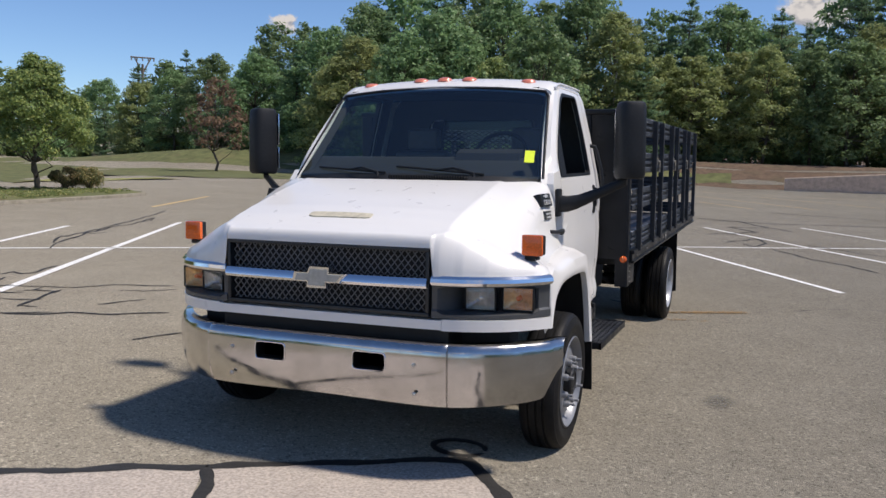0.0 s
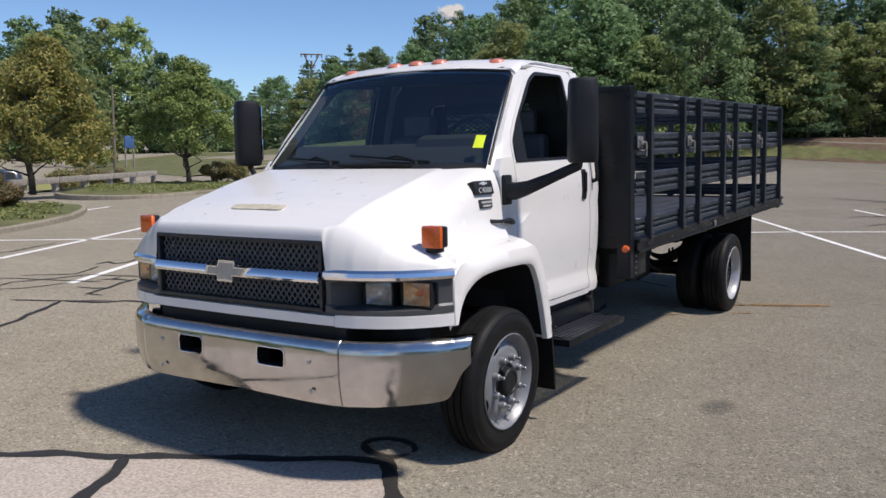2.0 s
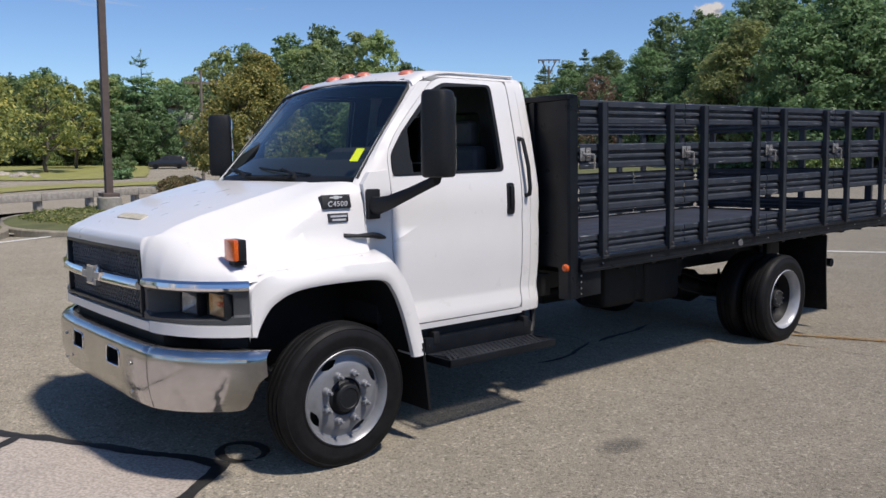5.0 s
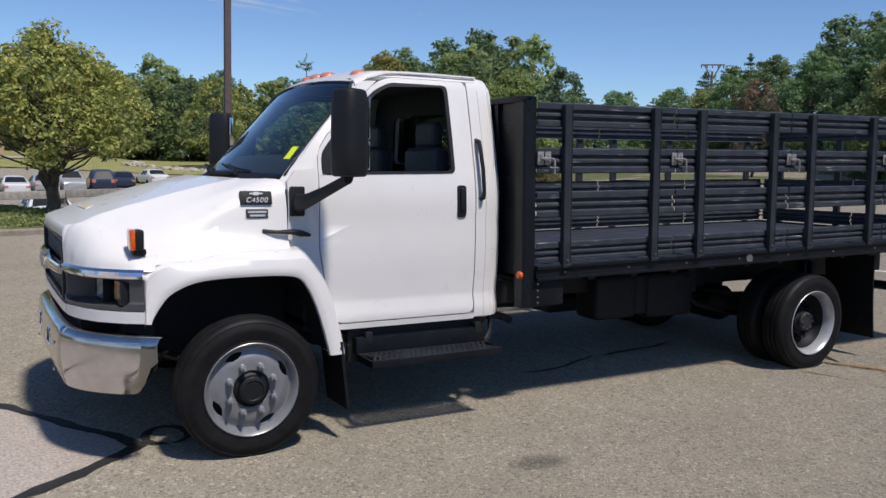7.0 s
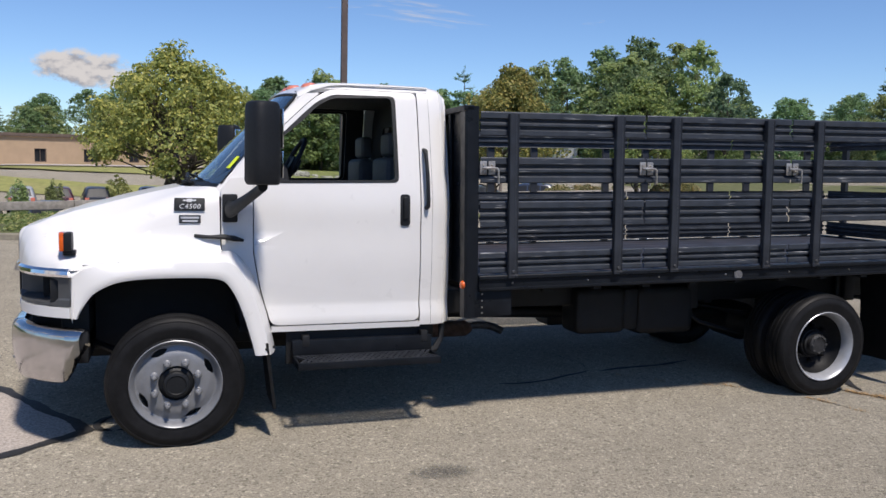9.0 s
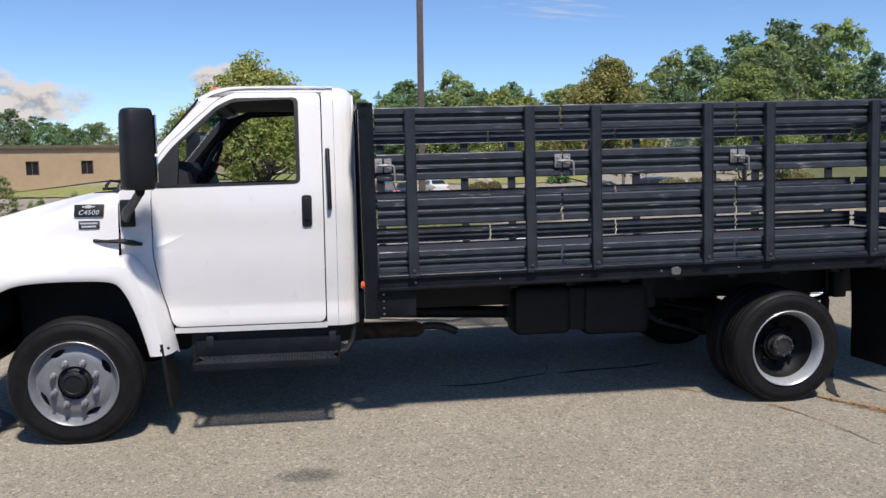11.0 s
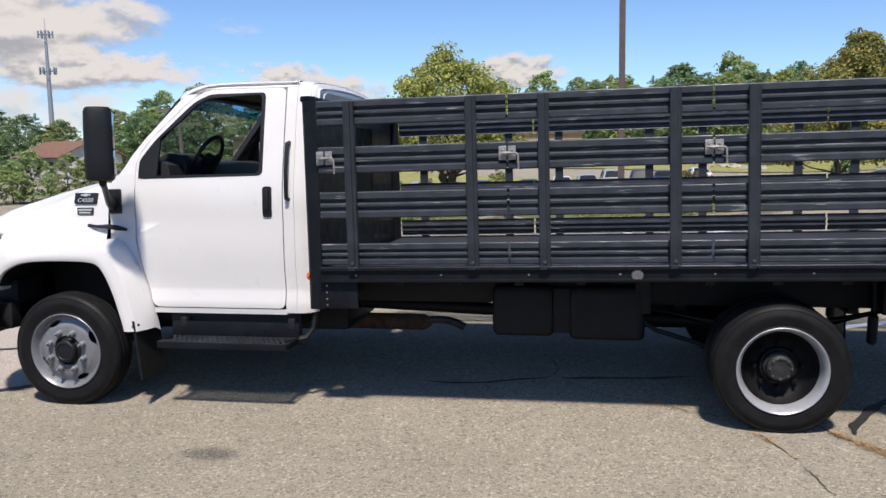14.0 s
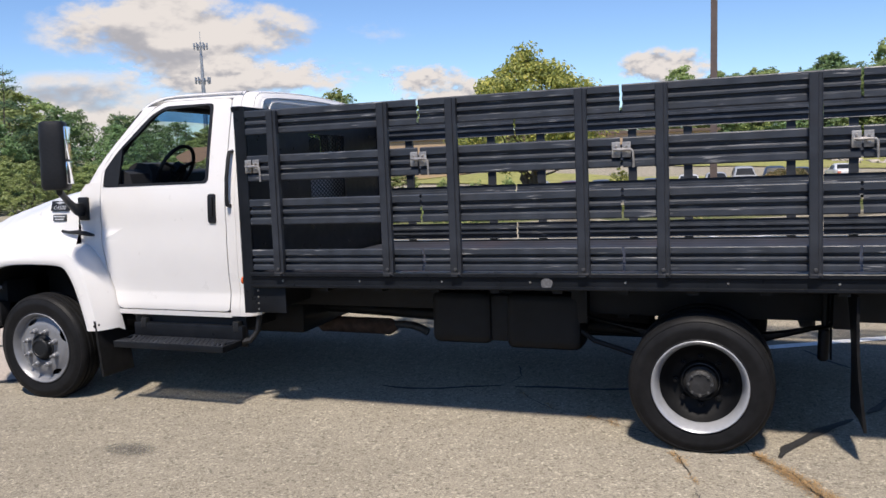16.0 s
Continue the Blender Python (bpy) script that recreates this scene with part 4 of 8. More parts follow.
# hood: a tilting nose with a crease over each wheel
ACROSS = [
    (-0.88, [(0, 1.318), (0.35, 1.315), (0.64, 1.309), (0.678, 1.308), (0.7, 1.3024), (0.76, 1.27), (0.86, 1.215), (0.95, 1.165), (1.02, 1.13), (1.09, 1.112), (1.15, 1.104), (1.19, 1.1)]),
    (-0.74, [(0, 1.38), (0.35, 1.376), (0.64, 1.366), (0.681, 1.3650000000000002), (0.703, 1.3588), (0.77, 1.318), (0.86, 1.262), (0.95, 1.207), (1.02, 1.165), (1.09, 1.14), (1.15, 1.126), (1.195, 1.1)]),
    (-0.6, [(0, 1.428), (0.35, 1.424), (0.64, 1.413), (0.678, 1.4120000000000001), (0.7, 1.4059), (0.77, 1.364), (0.87, 1.302), (0.955, 1.24), (1.02, 1.196), (1.09, 1.163), (1.155, 1.132), (1.198, 1.08)]),
    (-0.3, [(0, 1.508), (0.35, 1.504), (0.64, 1.494), (0.688, 1.493), (0.71, 1.4875), (0.78, 1.45), (0.885, 1.392), (0.965, 1.31), (1.015, 1.232), (1.07, 1.172), (1.13, 1.1), (1.198, 1.03)]),
    (0.0, [(0, 1.574), (0.35, 1.571), (0.64, 1.565), (0.683, 1.564), (0.705, 1.5611), (0.79, 1.537), (0.88, 1.512), (0.945, 1.465), (0.982, 1.39), (1.0, 1.285), (1.05, 1.19), (1.12, 1.11), (1.198, 1.03)]),
    (0.28, [(0, 1.612), (0.35, 1.611), (0.64, 1.61), (0.703, 1.6090000000000002), (0.725, 1.6076), (0.8, 1.598), (0.9, 1.57), (0.958, 1.515), (0.988, 1.42), (1.0, 1.29), (1.03, 1.19), (1.1, 1.1), (1.198, 1.02)]),
]




def hood_rear(x):
    return lerp_table([(0, 0.02), (0.62, 0.05), (0.72, 0.07), (0.82, 0.17), (0.9, 0.27), (1.3, 0.29)], abs(x))


DENSE = [(y, [(p.x, p.y) for p in curve([Vector((a, b, 0)) for a, b in sec], 8)]) for y, sec in ACROSS]


def hood_z(x, y):
    """Height of the nose at a place, smooth along and across."""
    k = 0
    while k < len(DENSE) - 2 and y > DENSE[k + 1][0]:
        k += 1
    (ya, _), (yb, _) = DENSE[k], DENSE[k + 1]
    t = min(1.0, (y - ya) / (yb - ya))
    p, q, r, u = (lerp_table(DENSE[min(max(k + d, 0), len(DENSE) - 1)][1], abs(x)) for d in (-1, 0, 1, 2))
    if t < 0:
        return q + (r - q) * max(t, -0.4)
    return 0.5 * (2 * q + (r - p) * t + (2 * p - 5 * q + 4 * r - u) * t * t + (3 * q - p - 3 * r + u) * t ** 3)


def nose_foot(x):
    """Height at which the nose ends: over the grille in the middle, over the chrome strip beside it."""
    return lerp_table([(0, 1.236), (0.636, 1.236), (0.652, 1.08), (1.2, 1.08)], abs(x))


def span(a, b, n):
    return [a + (b - a) * i / n for i in range(n + 1)]


bm = blank()
columns = []
for x in span(0, 0.60, 8) + [0.62, 0.63, 0.636, 0.642, 0.648, 0.654, 0.66, 0.668, 0.674, 0.679, 0.684, 0.69, 0.695] + span(0.70, 1.0, 30) + span(1.012, 1.188, 14):
    fy = front_y(x) - lerp_table([(0, 0.016), (0.68, 0.016), (0.76, 0.006), (1.2, 0.006)], x)
    foot = nose_foot(x)
    depth = lerp_table([(0, 0.035), (0.62, 0.035), (0.72, 0.12), (0.9, 0.17), (1.05, 0.12), (1.2, 0.07)], x)
    top = hood_z(x, fy + depth)
    col = []
    for k in range(9):
        a = math.pi / 2 * k / 9
        col.append(Vector((x, fy + depth * (1 - math.cos(a)), foot + (top - foot) * math.sin(a) ** lerp_table([(0, 0.8), (0.68, 0.8), (0.8, 1.0)], x))))
    for y in span(fy + depth, hood_rear(x), 28):
        xe = min(x, lerp_table([(-0.62, 1.198), (-0.52, 1.165), (-0.35, 1.12), (-0.1, 1.09), (0.3, 1.06)], y))
        col.append(Vector((xe, y, hood_z(xe, y))))
    columns.append(col)
quads(bm, [[Vector((-p.x, p.y, p.z)) for p in c] for c in columns[:0:-1]] + columns)
hood = body("hood", bm, WHITE, None, "white tilting hood with a worn emblem recess", 60)
bm = blank()


def wrap(bm, xs, z0, z1, out=0.0, depth=0.03, z_in=0.0):
    """A band that follows the nose between two heights."""
    rings = []
    for x in xs:
        nx = 0.0 if abs(x) < 0.66 else (abs(x) - 0.66) / 0.53
        n = Vector((math.copysign(nx, x) * 0.9, -math.sqrt(max(0.05, 1 - min(0.9, nx) ** 2)), 0)).normalized()
        p = Vector((x, front_y(x), 0)) + n * out
        a, b = (z0(x) if callable(z0) else z0), (z1(x) if callable(z1) else z1)
        q = p - n * depth
        rings.append([(q.x, q.y, a), (p.x, p.y, a + 0.006), (p.x, p.y, b - 0.006), (q.x, q.y, b)])
    loft(bm, rings, True, True)


def frame_ring(bm, x0, x1, z0, z1, y0, y1, w, r=0.02):
    """A rectangular frame of bar width w between two depths."""
    for a, b, c, d in ((x0, x1, z1 - w, z1), (x0, x1, z0, z0 + w), (x0, x0 + w, z0 + w, z1 - w), (x1 - w, x1, z0 + w, z1 - w)):
        box(bm, a, b, y0, y1, c, d, min(r, w * 0.3))


# cheeks beside the grille, valance below


def cheek(side):
    # bright strip over the headlamps
    bm = blank()
    rings = []
    for x in span(0.644, 1.19, 19):
        nx = (x - 0.66) / 0.53
        n = Vector((nx * 0.9 * side, -math.sqrt(max(0.05, 1 - min(0.9, nx) ** 2)), 0)).normalized()
        p = Vector((x * side, front_y(x), 0))
        rings.append([p + n * o + Vector((0, 0, z)) for o, z in ((-0.02, 1.038), (0.018, 1.042), (0.03, 1.058), (0.026, 1.078), (0.012, 1.092), (-0.02, 1.094))])
    loft(bm, rings)
    body("chrome_strip", bm, CHROME, None, "chrome strip")
    # headlamp housing
    housing = thing_part("headlamp")
    bm = blank()
    rings = []
    for x in span(0.644, 1.19, 39):
        nx = (x - 0.66) / 0.53
        n = Vector((nx * 0.9 * side, -math.sqrt(max(0.05, 1 - min(0.9, nx) ** 2)), 0)).normalized()
        p = Vector((x * side, front_y(x), 0))
        # the cavity falls away from its inner edge and ends at a wall near the corner
        d = lerp_table([(0.67, 0.004), (0.69, -0.02), (0.79, -0.16), (0.9, -0.18), (1.06, -0.15), (1.13, -0.11), (1.145, 0.004)], x)
        q = lerp_table([(0.67, 0.0), (0.70, 1.0), (1.12, 1.0), (1.15, 0.0)], x)
        low, high, back = 0.905 - 0.017 * q, 1.02 + 0.014 * q, min(-0.05, d - 0.02)
        rings.append([p + n * o + Vector((0, 0, z)) for o, z in ((back, 0.868), (0.012, 0.868), (0.012, low), (d, low + 0.012), (d, high - 0.006), (0.006, high), (0.006, 1.042), (back, 1.042))])
    loft(bm, rings)
    body("bezel", bm, GREY_BEZEL, housing, "dull grey lamp bezel", 25)
    for (xa, ya), (xb, yb), inner in (((0.785, -0.772), (0.938, -0.752), True), ((0.972, -0.705), (1.128, -0.69), False)):
        lamp_ = thing_part("lamp", housing)
        m = Matrix.Translation((side * (xa + xb) / 2, (ya + yb) / 2, 0.963)) @ pose(0, 0, 0, 0, 0, side * math.degrees(math.atan2(yb - ya, xb - xa)))
        w = (xb - xa) / 2
        # square bowl, dished towards a bulb
        bm = blank()
        quads(bm, [[m @ Vector((u * w, 0.045 * (1 - max(abs(u), abs(v)) ** 2.4), v * 0.06)) for u in span(-1, 1, 10)] for v in span(-1, 1, 8)])
        body("reflector", bm, LENS_IN if inner else LENS_OUT, lamp_, "bright lamp reflector" if inner else "warm-tinted lamp reflector", 60)
        bm = blank()
        lathe(bm, [(0.0, -0.02), (0.012, -0.015), (0.017, 0.0), (0.017, 0.03)], 12, (0, 0.02, 0), "y")
        bm.transform(m)
        body("bulb", bm, REFLECT if inner else AMBER, lamp_)
        bm = blank()
        box(bm, -w, w, -0.012, -0.006, -0.06, 0.06, 0.002, m)
        lens = body("lens", bm, CLEAR, lamp_, "clear lamp lens")
        lens.visible_shadow = False
        bm = blank()
        frame_ring(bm, -w - 0.008, w + 0.008, -0.066, 0.066, -0.01, 0.06, 0.008, 0.002)
        bm.transform(m)
        body("lamp_box", bm, BLACK, lamp_)
    # white valance and corner
    bm = blank()
    wrap(bm, [side * x for x in span(0.70, 1.19, 14)], 0.795, 0.868, 0.016, 0.05)
    body("valance_corner", bm, WHITE)


LENS_IN = mat("headlamp_reflector", (0.5, 0.51, 0.53), 0.2, 0.75, noise_scale=45, amount=0.3)
LENS_OUT = mat("turn_lamp_reflector", (0.9, 0.56, 0.26), 0.22, 0.6, noise_scale=45, amount=0.3)


def thing_part(name, parent=None):
    """An empty holder for a part that has pieces of its own."""
    ob = new(name)
    ob.parent = parent or truck
    return ob


both(cheek)
bm = blank()
wrap(bm, span(-0.699, 0.699, 16), 0.80, 0.862, 0.018, 0.06)
body("valance", bm, WHITE)
bm = blank()
box(bm, -0.72, 0.72, -0.86, -0.5, 0.55, 0.86, 0.02)
box(bm, -1.0, 1.0, -0.66, -0.5, 0.55, 0.86, 0.02)
body("front_crossmember", bm, CHASSIS)

bm = blank()
box(bm, -0.55, 0.55, -0.55, 0.62, 0.48, 1.22, 0.04)
body("engine", bm, CHASSIS)

# emblem recess on the hood
bm = blank()
ring = []
for k in range(28):
    a = 2 * math.pi * k / 28
    x, y = math.copysign(abs(math.cos(a)) ** 0.3, math.cos(a)) * 0.2, -0.735 + math.copysign(abs(math.sin(a)) ** 0.35, math.sin(a)) * 0.03
    ring.append((x, y))
loft(bm, [[(x, y, hood_z(x, y) - 0.004) for x, y in ring], [(x * 0.99, y, hood_z(x, y) + 0.006) for x, y in ring]])
body("emblem_recess", bm, mat("yellowed_adhesive", (0.5, 0.46, 0.36), 0.8, noise_scale=25, amount=0.3, stain=0.4, stain_scale=14, stain_color=(0.2, 0.17, 0.12)), hood, "yellowed glue mark of a missing emblem")

# grille
grille = thing_part("grille")
bm = blank()
GX, GZ0, GZ1, GY = 0.632, 0.872, 1.236, -0.925


frame_ring(bm, -GX, GX, GZ0, GZ1, GY - 0.012, GY + 0.06, 0.021)
body("surround", bm, mat("dark_grille_plastic", (0.018, 0.021, 0.025), 0.4, noise_scale=20, amount=0.2), grille, "dark grey grille surround")
bm = blank()
box(bm, -GX, GX, -0.80, -0.78, GZ0, GZ1)
body("backing", bm, CHASSIS, grille)


def diamond_bars(bm, x0, x1, z0, z1, y, px, pz, w, depth):
    """Two sets of slanting bars clipped to a rectangle."""
    for sgn in (1, -1):
        c = -4.0
        while c < 4.0:
            # z = z0 + sgn * (x - c) * pz / px
            seg = []
            k = sgn * pz / px
            for xx in (x0, x1):
                zz = z0 + k * (xx - c)
                if z0 <= zz <= z1:
                    seg.append((xx, zz))
            for zz in (z0, z1):
                xx = c + (zz - z0) / k
                if x0 < xx < x1:
                    seg.append((xx, zz))
            if len(seg) >= 2:
                (xa, za), (xb, zb) = seg[0], seg[1]
                d = Vector((xb - xa, 0, zb - za))
                if d.length > 0.01:
                    d.normalize()
                    s = Vector((-d.z, 0, d.x)) * w / 2
                    a, b = Vector((xa, y, za)), Vector((xb, y, zb))
                    o = Vector((0, depth * (1.0 if sgn > 0 else 0.7), 0))
                    loft(bm, [[p - s + o, p - s * 0.5, p + s * 0.5, p + s + o] for p in (a, b)])
            c += px


bm = blank()
diamond_bars(bm, -GX + 0.03, GX - 0.03, 1.078, GZ1 - 0.024, GY + 0.012, 0.040, 0.048, 0.0046, 0.009)
diamond_bars(bm, -GX + 0.03, GX - 0.03, GZ0 + 0.024, 1.03, GY + 0.012, 0.040, 0.048, 0.0046, 0.009)
body("mesh_insert", bm, mat("grille_mesh_plastic", (0.17, 0.18, 0.195), 0.35, noise_scale=40, amount=0.2), grille, "diamond mesh insert", smooth=False)
bm = blank()
loft(bm, [[(x, GY - 0.02 - o - 0.03 * (1 - (x / GX) ** 2), z) for o, z in ((-0.03, 1.021), (0.012, 1.025), (0.02, 1.039), (0.016, 1.062), (0.004, 1.078), (-0.03, 1.083))] for x in span(-GX + 0.004, GX - 0.004, 14)])
body("chrome_bar", bm, CHROME, grille, "chrome bar")
bm = blank()
SHAPE = [(x * 1.16, z) for x, z in [(-0.135, 0.026), (-0.062, 0.026), (-0.046, 0.062), (0.062, 0.062), (0.062, 0.026), (0.15, 0.026), (0.12, -0.026), (0.046, -0.026), (0.046, -0.062), (-0.062, -0.062), (-0.062, -0.026), (-0.15, -0.026)]]
loft(bm, [[(x * s, GY - 0.03 - d, 1.053 + z * s) for x, z in SHAPE] for s, d in ((1.0, 0.0), (1.0, 0.03), (0.94, 0.042))])
emblem = body("emblem", bm, CHROME, grille, "chrome cross-shaped badge", 20)
bm = blank()
loft(bm, [[(x * s * 0.84, GY - 0.07 - d, 1.053 + z * s * 0.74) for x, z in SHAPE] for s, d in ((1.0, 0.0), (0.97, 0.006))])
body("emblem_face", bm, mat("satin_emblem", (0.42, 0.43, 0.43), 0.4, 0.6, noise_scale=30, amount=0.15), grille, "", 20)

# front bumper with two tow openings
BUMP = [(0.0, -0.992), (0.45, -0.988), (0.72, -0.972), (0.80, -0.95), (0.92, -0.895), (1.04, -0.81), (1.13, -0.715), (1.2, -0.62), (1.24, -0.535)]


def bumper_low(x):
    return lerp_table([(0, 0.405), (0.6, 0.396), (0.9, 0.400), (1.04, 0.404), (1.12, 0.408), (1.16, 0.412), (1.18, 0.418), (1.195, 0.435), (1.208, 0.475), (1.22, 0.535), (1.232, 0.61), (1.24, 0.66)], abs(x))


xs = sorted(set([-x for x in (0.408, 0.405, 0.215, 0.212)] + [0.408, 0.405, 0.215, 0.212] + [round(v, 3) for v in span(-0.70, 0.70, 14)] + [s * v for s in (1, -1) for v in (0.745, 0.75, 0.755, 0.80, 0.86, 0.92, 0.98, 1.04, 1.09, 1.13, 1.15, 1.165, 1.175, 1.183, 1.19, 1.195, 1.2, 1.205, 1.209, 1.213, 1.217, 1.221, 1.225, 1.229, 1.233, 1.237, 1.24)]))
bm = blank()
zs = [(-0.01, 0.0), (0.0, 0.0), (0.25, 0.0), (0.575, 1.0), (0.58, 1.0), (0.66, 1.0), (0.665, 1.0), (0.70, 1.0), (0.722, 1.0), (0.735, 1.0), (0.74, 1.0)]
LEVELS = [("u", 0.0, -0.06), ("u", 0.0, -0.03), ("u", 0.33, -0.012), ("u", 0.7, 0.0), ("z", 0.572, 0.004), ("z", 0.664, 0.005), ("z", 0.695, 0.002), ("z", 0.722, -0.009), ("z", 0.736, -0.028), ("z", 0.738, -0.07)]
grid = []
for x in xs:
    y = lerp_table(BUMP, abs(x))
    y2 = lerp_table(BUMP, min(1.24, abs(x) + 0.02))
    n = Vector((math.copysign(max(0, y2 - y) / 0.02, x) if abs(x) > 0.5 else 0, -1, 0)).normalized()
    seam = -0.006 if abs(abs(x) - 0.75) < 0.003 else 0.0
    row = []
    lo = bumper_low(x)
    for kind, v, o in LEVELS:
        z = lo + (0.572 - lo) * v if kind == "u" else v
        if kind == "z" and v == 0.572 and lo > 0.56:
            z = lo + 0.012
        p = Vector((math.copysign(max(abs(x), 1.04 + (abs(x) - 1.04) * 1.12) if abs(x) > 1.04 else abs(x), x), y, z)) + n * (o + seam)
        row.append(bm.verts.new(p))
    grid.append(row)
for i in range(len(xs) - 1):
    hole = abs(abs((xs[i] + xs[i + 1]) / 2) - 0.31) < 0.096
    for j in range(len(LEVELS) - 1):
        if hole and j == 4:
            continue
        bm.faces.new((grid[i][j], grid[i + 1][j], grid[i + 1][j + 1], grid[i][j + 1]))
bumper = body("front_bumper", bm, BUMPER, None, "smudged chrome front bumper with two tow openings", 38)


def bumper_bits(side):
    bm = blank()
    c = side * 0.31
    for a, b, z0, z1 in ((c - 0.099, c + 0.099, 0.664, 0.67), (c - 0.099, c + 0.099, 0.566, 0.572), (c - 0.105, c - 0.097, 0.566, 0.67), (c + 0.097, c + 0.105, 0.566, 0.67)):
        box(bm, a, b, -0.985, -0.90, z0, z1)
    box(bm, c - 0.1, c + 0.1, -0.90, -0.89, 0.56, 0.675)
    body("tow_opening", bm, CHASSIS, bumper, "dark tow opening")
    bm = blank()
    ring = rounded([(c - 0.098, 0.568), (c + 0.098, 0.568), (c + 0.098, 0.668), (c - 0.098, 0.668)], 0.028)
    tube(bm, [(x, lerp_table(BUMP, abs(x)) - 0.006, z) for x, z in ring + ring[:1]], 0.004, 6, False)
    body("tow_rim", bm, CHROME, bumper, "bright rim of the tow opening")
    for x, z in ((0.57, 0.62), (0.575, 0.465)):
        bm = blank()
        lathe(bm, [(0.0, -0.008), (0.006, -0.0075), (0.011, -0.004), (0.012, 0.002)], 12, (side * x, lerp_table(BUMP, x) - 0.007, z), "y")
        body("bolt", bm, STEEL, bumper)


both(bumper_bits)
bm = blank()
box(bm, -0.72, 0.72, -0.90, -0.72, 0.45, 0.72, 0.02)
box(bm, -1.08, 1.08, -0.66, -0.5, 0.5, 0.70, 0.02)
body("bumper_beam", bm, CHASSIS)

# wheel-arch flares, a swept band round each front wheel
OUTER = [(-0.585, 0.795), (-0.588, 0.90), (-0.59, 1.0), (-0.575, 1.075), (-0.47, 1.118), (-0.32, 1.150), (-0.15, 1.168), (0.05, 1.172), (0.22, 1.185), (0.345, 1.17), (0.43, 1.09), (0.50, 0.965), (0.555, 0.80), (0.60, 0.62), (0.618, 0.525)]
INNER = [(-0.552, 0.795), (-0.53, 0.845), (-0.495, 0.90), (-0.455, 0.945), (-0.37, 0.99), (-0.27, 1.014), (-0.12, 1.024), (0.05, 1.025), (0.20, 1.02), (0.285, 1.0), (0.335, 0.94), (0.375, 0.86), (0.415, 0.75), (0.455, 0.61), (0.475, 0.525)]


def flare(side):
    rows = []
    for i, ((yo, zo), (yi, zi)) in enumerate(zip(OUTER, INNER)):
        t = i / (len(OUTER) - 1)
        xo = lerp_table([(0, 1.188), (0.22, 1.165), (0.33, 1.12), (0.45, 1.075), (0.57, 1.05), (0.64, 1.01), (0.71, 0.998), (0.8, 0.994), (1, 1.02)], t)
        deep = lerp_table([(0, 1.17), (0.3, 1.05), (0.55, 0.97), (1, 0.955)], t)
        zt = min(zo + 0.012, hood_z(xo, yo) - 0.002) if yo < 0.27 and zo > 1.09 and i > 3 else zo
        mid = ((yo * 0.45 + yi * 0.55), (zo * 0.45 + zi * 0.55))
        rows.append([Vector((x * side, y, z)) for x, y, z in ((deep, yo + 0.006, zt - 0.03), (xo, yo, zt), ((xo + 1.2) / 2 + 0.012, yo * 0.86 + yi * 0.14, zt * 0.86 + zi * 0.14), (1.19, yo * 0.66 + yi * 0.34, zt * 0.66 + zi * 0.34), (1.204, yi * 0.7 + yo * 0.3, zi * 0.7 + zo * 0.3), (1.205, yi * 0.9 + yo * 0.1, zi * 0.9 + zo * 0.1), (1.198, yi, zi), (1.165, yi, zi - 0.004), (1.16, yi + (yo - yi) * 0.12, zi + (zo - zi) * 0.12), (1.0, yi + (yo - yi) * 0.2, zi + (zo - zi) * 0.2))])
    bm = blank()
    quads(bm, spline(rows, 4))
    fl = body("fender_flare", bm, WHITE, None, "white wheel-arch flare", 40)
    bm = blank()
    loft(bm, [[Vector((side * x, y, z)) for x, z in ((0.98, 1.055), (1.168, 1.055), (1.168, hood_z(1.168, y) - 0.012), (1.10, hood_z(1.10, y) - 0.012), (1.04, hood_z(1.04, y) - 0.014), (0.98, hood_z(0.98, y) - 0.02))] for y in span(-0.595, -0.14, 10)])
    body("seam_filler", bm, WHITE, fl)
    for y, z in ((0.50, 0.55), (0.545, 0.562), (0.59, 0.575)):
        bm = blank()
        lathe(bm, [(0.0, 0.006), (0.008, 0.005), (0.01, 0.0)], 10, (side * 1.198, y, z))
        body("rivet", bm, BLACK, fl)
    # wheel-house liner
    bm = blank()
    quads(bm, [[(side * 1.16, y, z + 0.02), (side * 0.75, y, z + 0.03), (side * 0.55, y, z + 0.03)] for y, z in INNER])
    body("wheel_house", bm, CHASSIS)
    bm = blank()
    box(bm, min(side * 0.5, side * 0.56), max(side * 0.5, side * 0.56), -0.55, 0.75, 0.5, 1.25)
    body("inner_wing", bm, CHASSIS)
    # mud flap behind the front wheel
    bm = blank()
    loft(bm, [[(side * x, 0.535 + 0.05 * k, 0.60 - 0.425 * k) for x in (0.86, 1.195)] + [(side * x, 0.555 + 0.05 * k, 0.60 - 0.425 * k) for x in (1.195, 0.86)] for k in (0, 0.3, 0.6, 1.0)])
    body("mud_flap", bm, RUBBER, None, "black rubber mud flap")
    # little black lever of the hood latch
    bm = blank()
    tube(bm, [(side * 1.005, 0.12, 1.268), (side * 1.03, 0.2, 1.262), (side * 1.04, 0.30, 1.262), (side * 1.02, 0.36, 1.25), (side * 1.0, 0.42, 1.236)], [0.012, 0.011, 0.017, 0.019, 0.009], 8)
    body("hood_latch", bm, BLACK, None, "black rubber hood latch")
    # turn signal on a stalk
    bm = blank()
    box(bm, min(side * 1.046, side * 1.162), max(side * 1.046, side * 1.162), -0.648, -0.618, 1.19, 1.304, 0.012)
    lampb = body("turn_signal", bm, AMBER, None, "amber turn signal lamp")
    bm = blank()
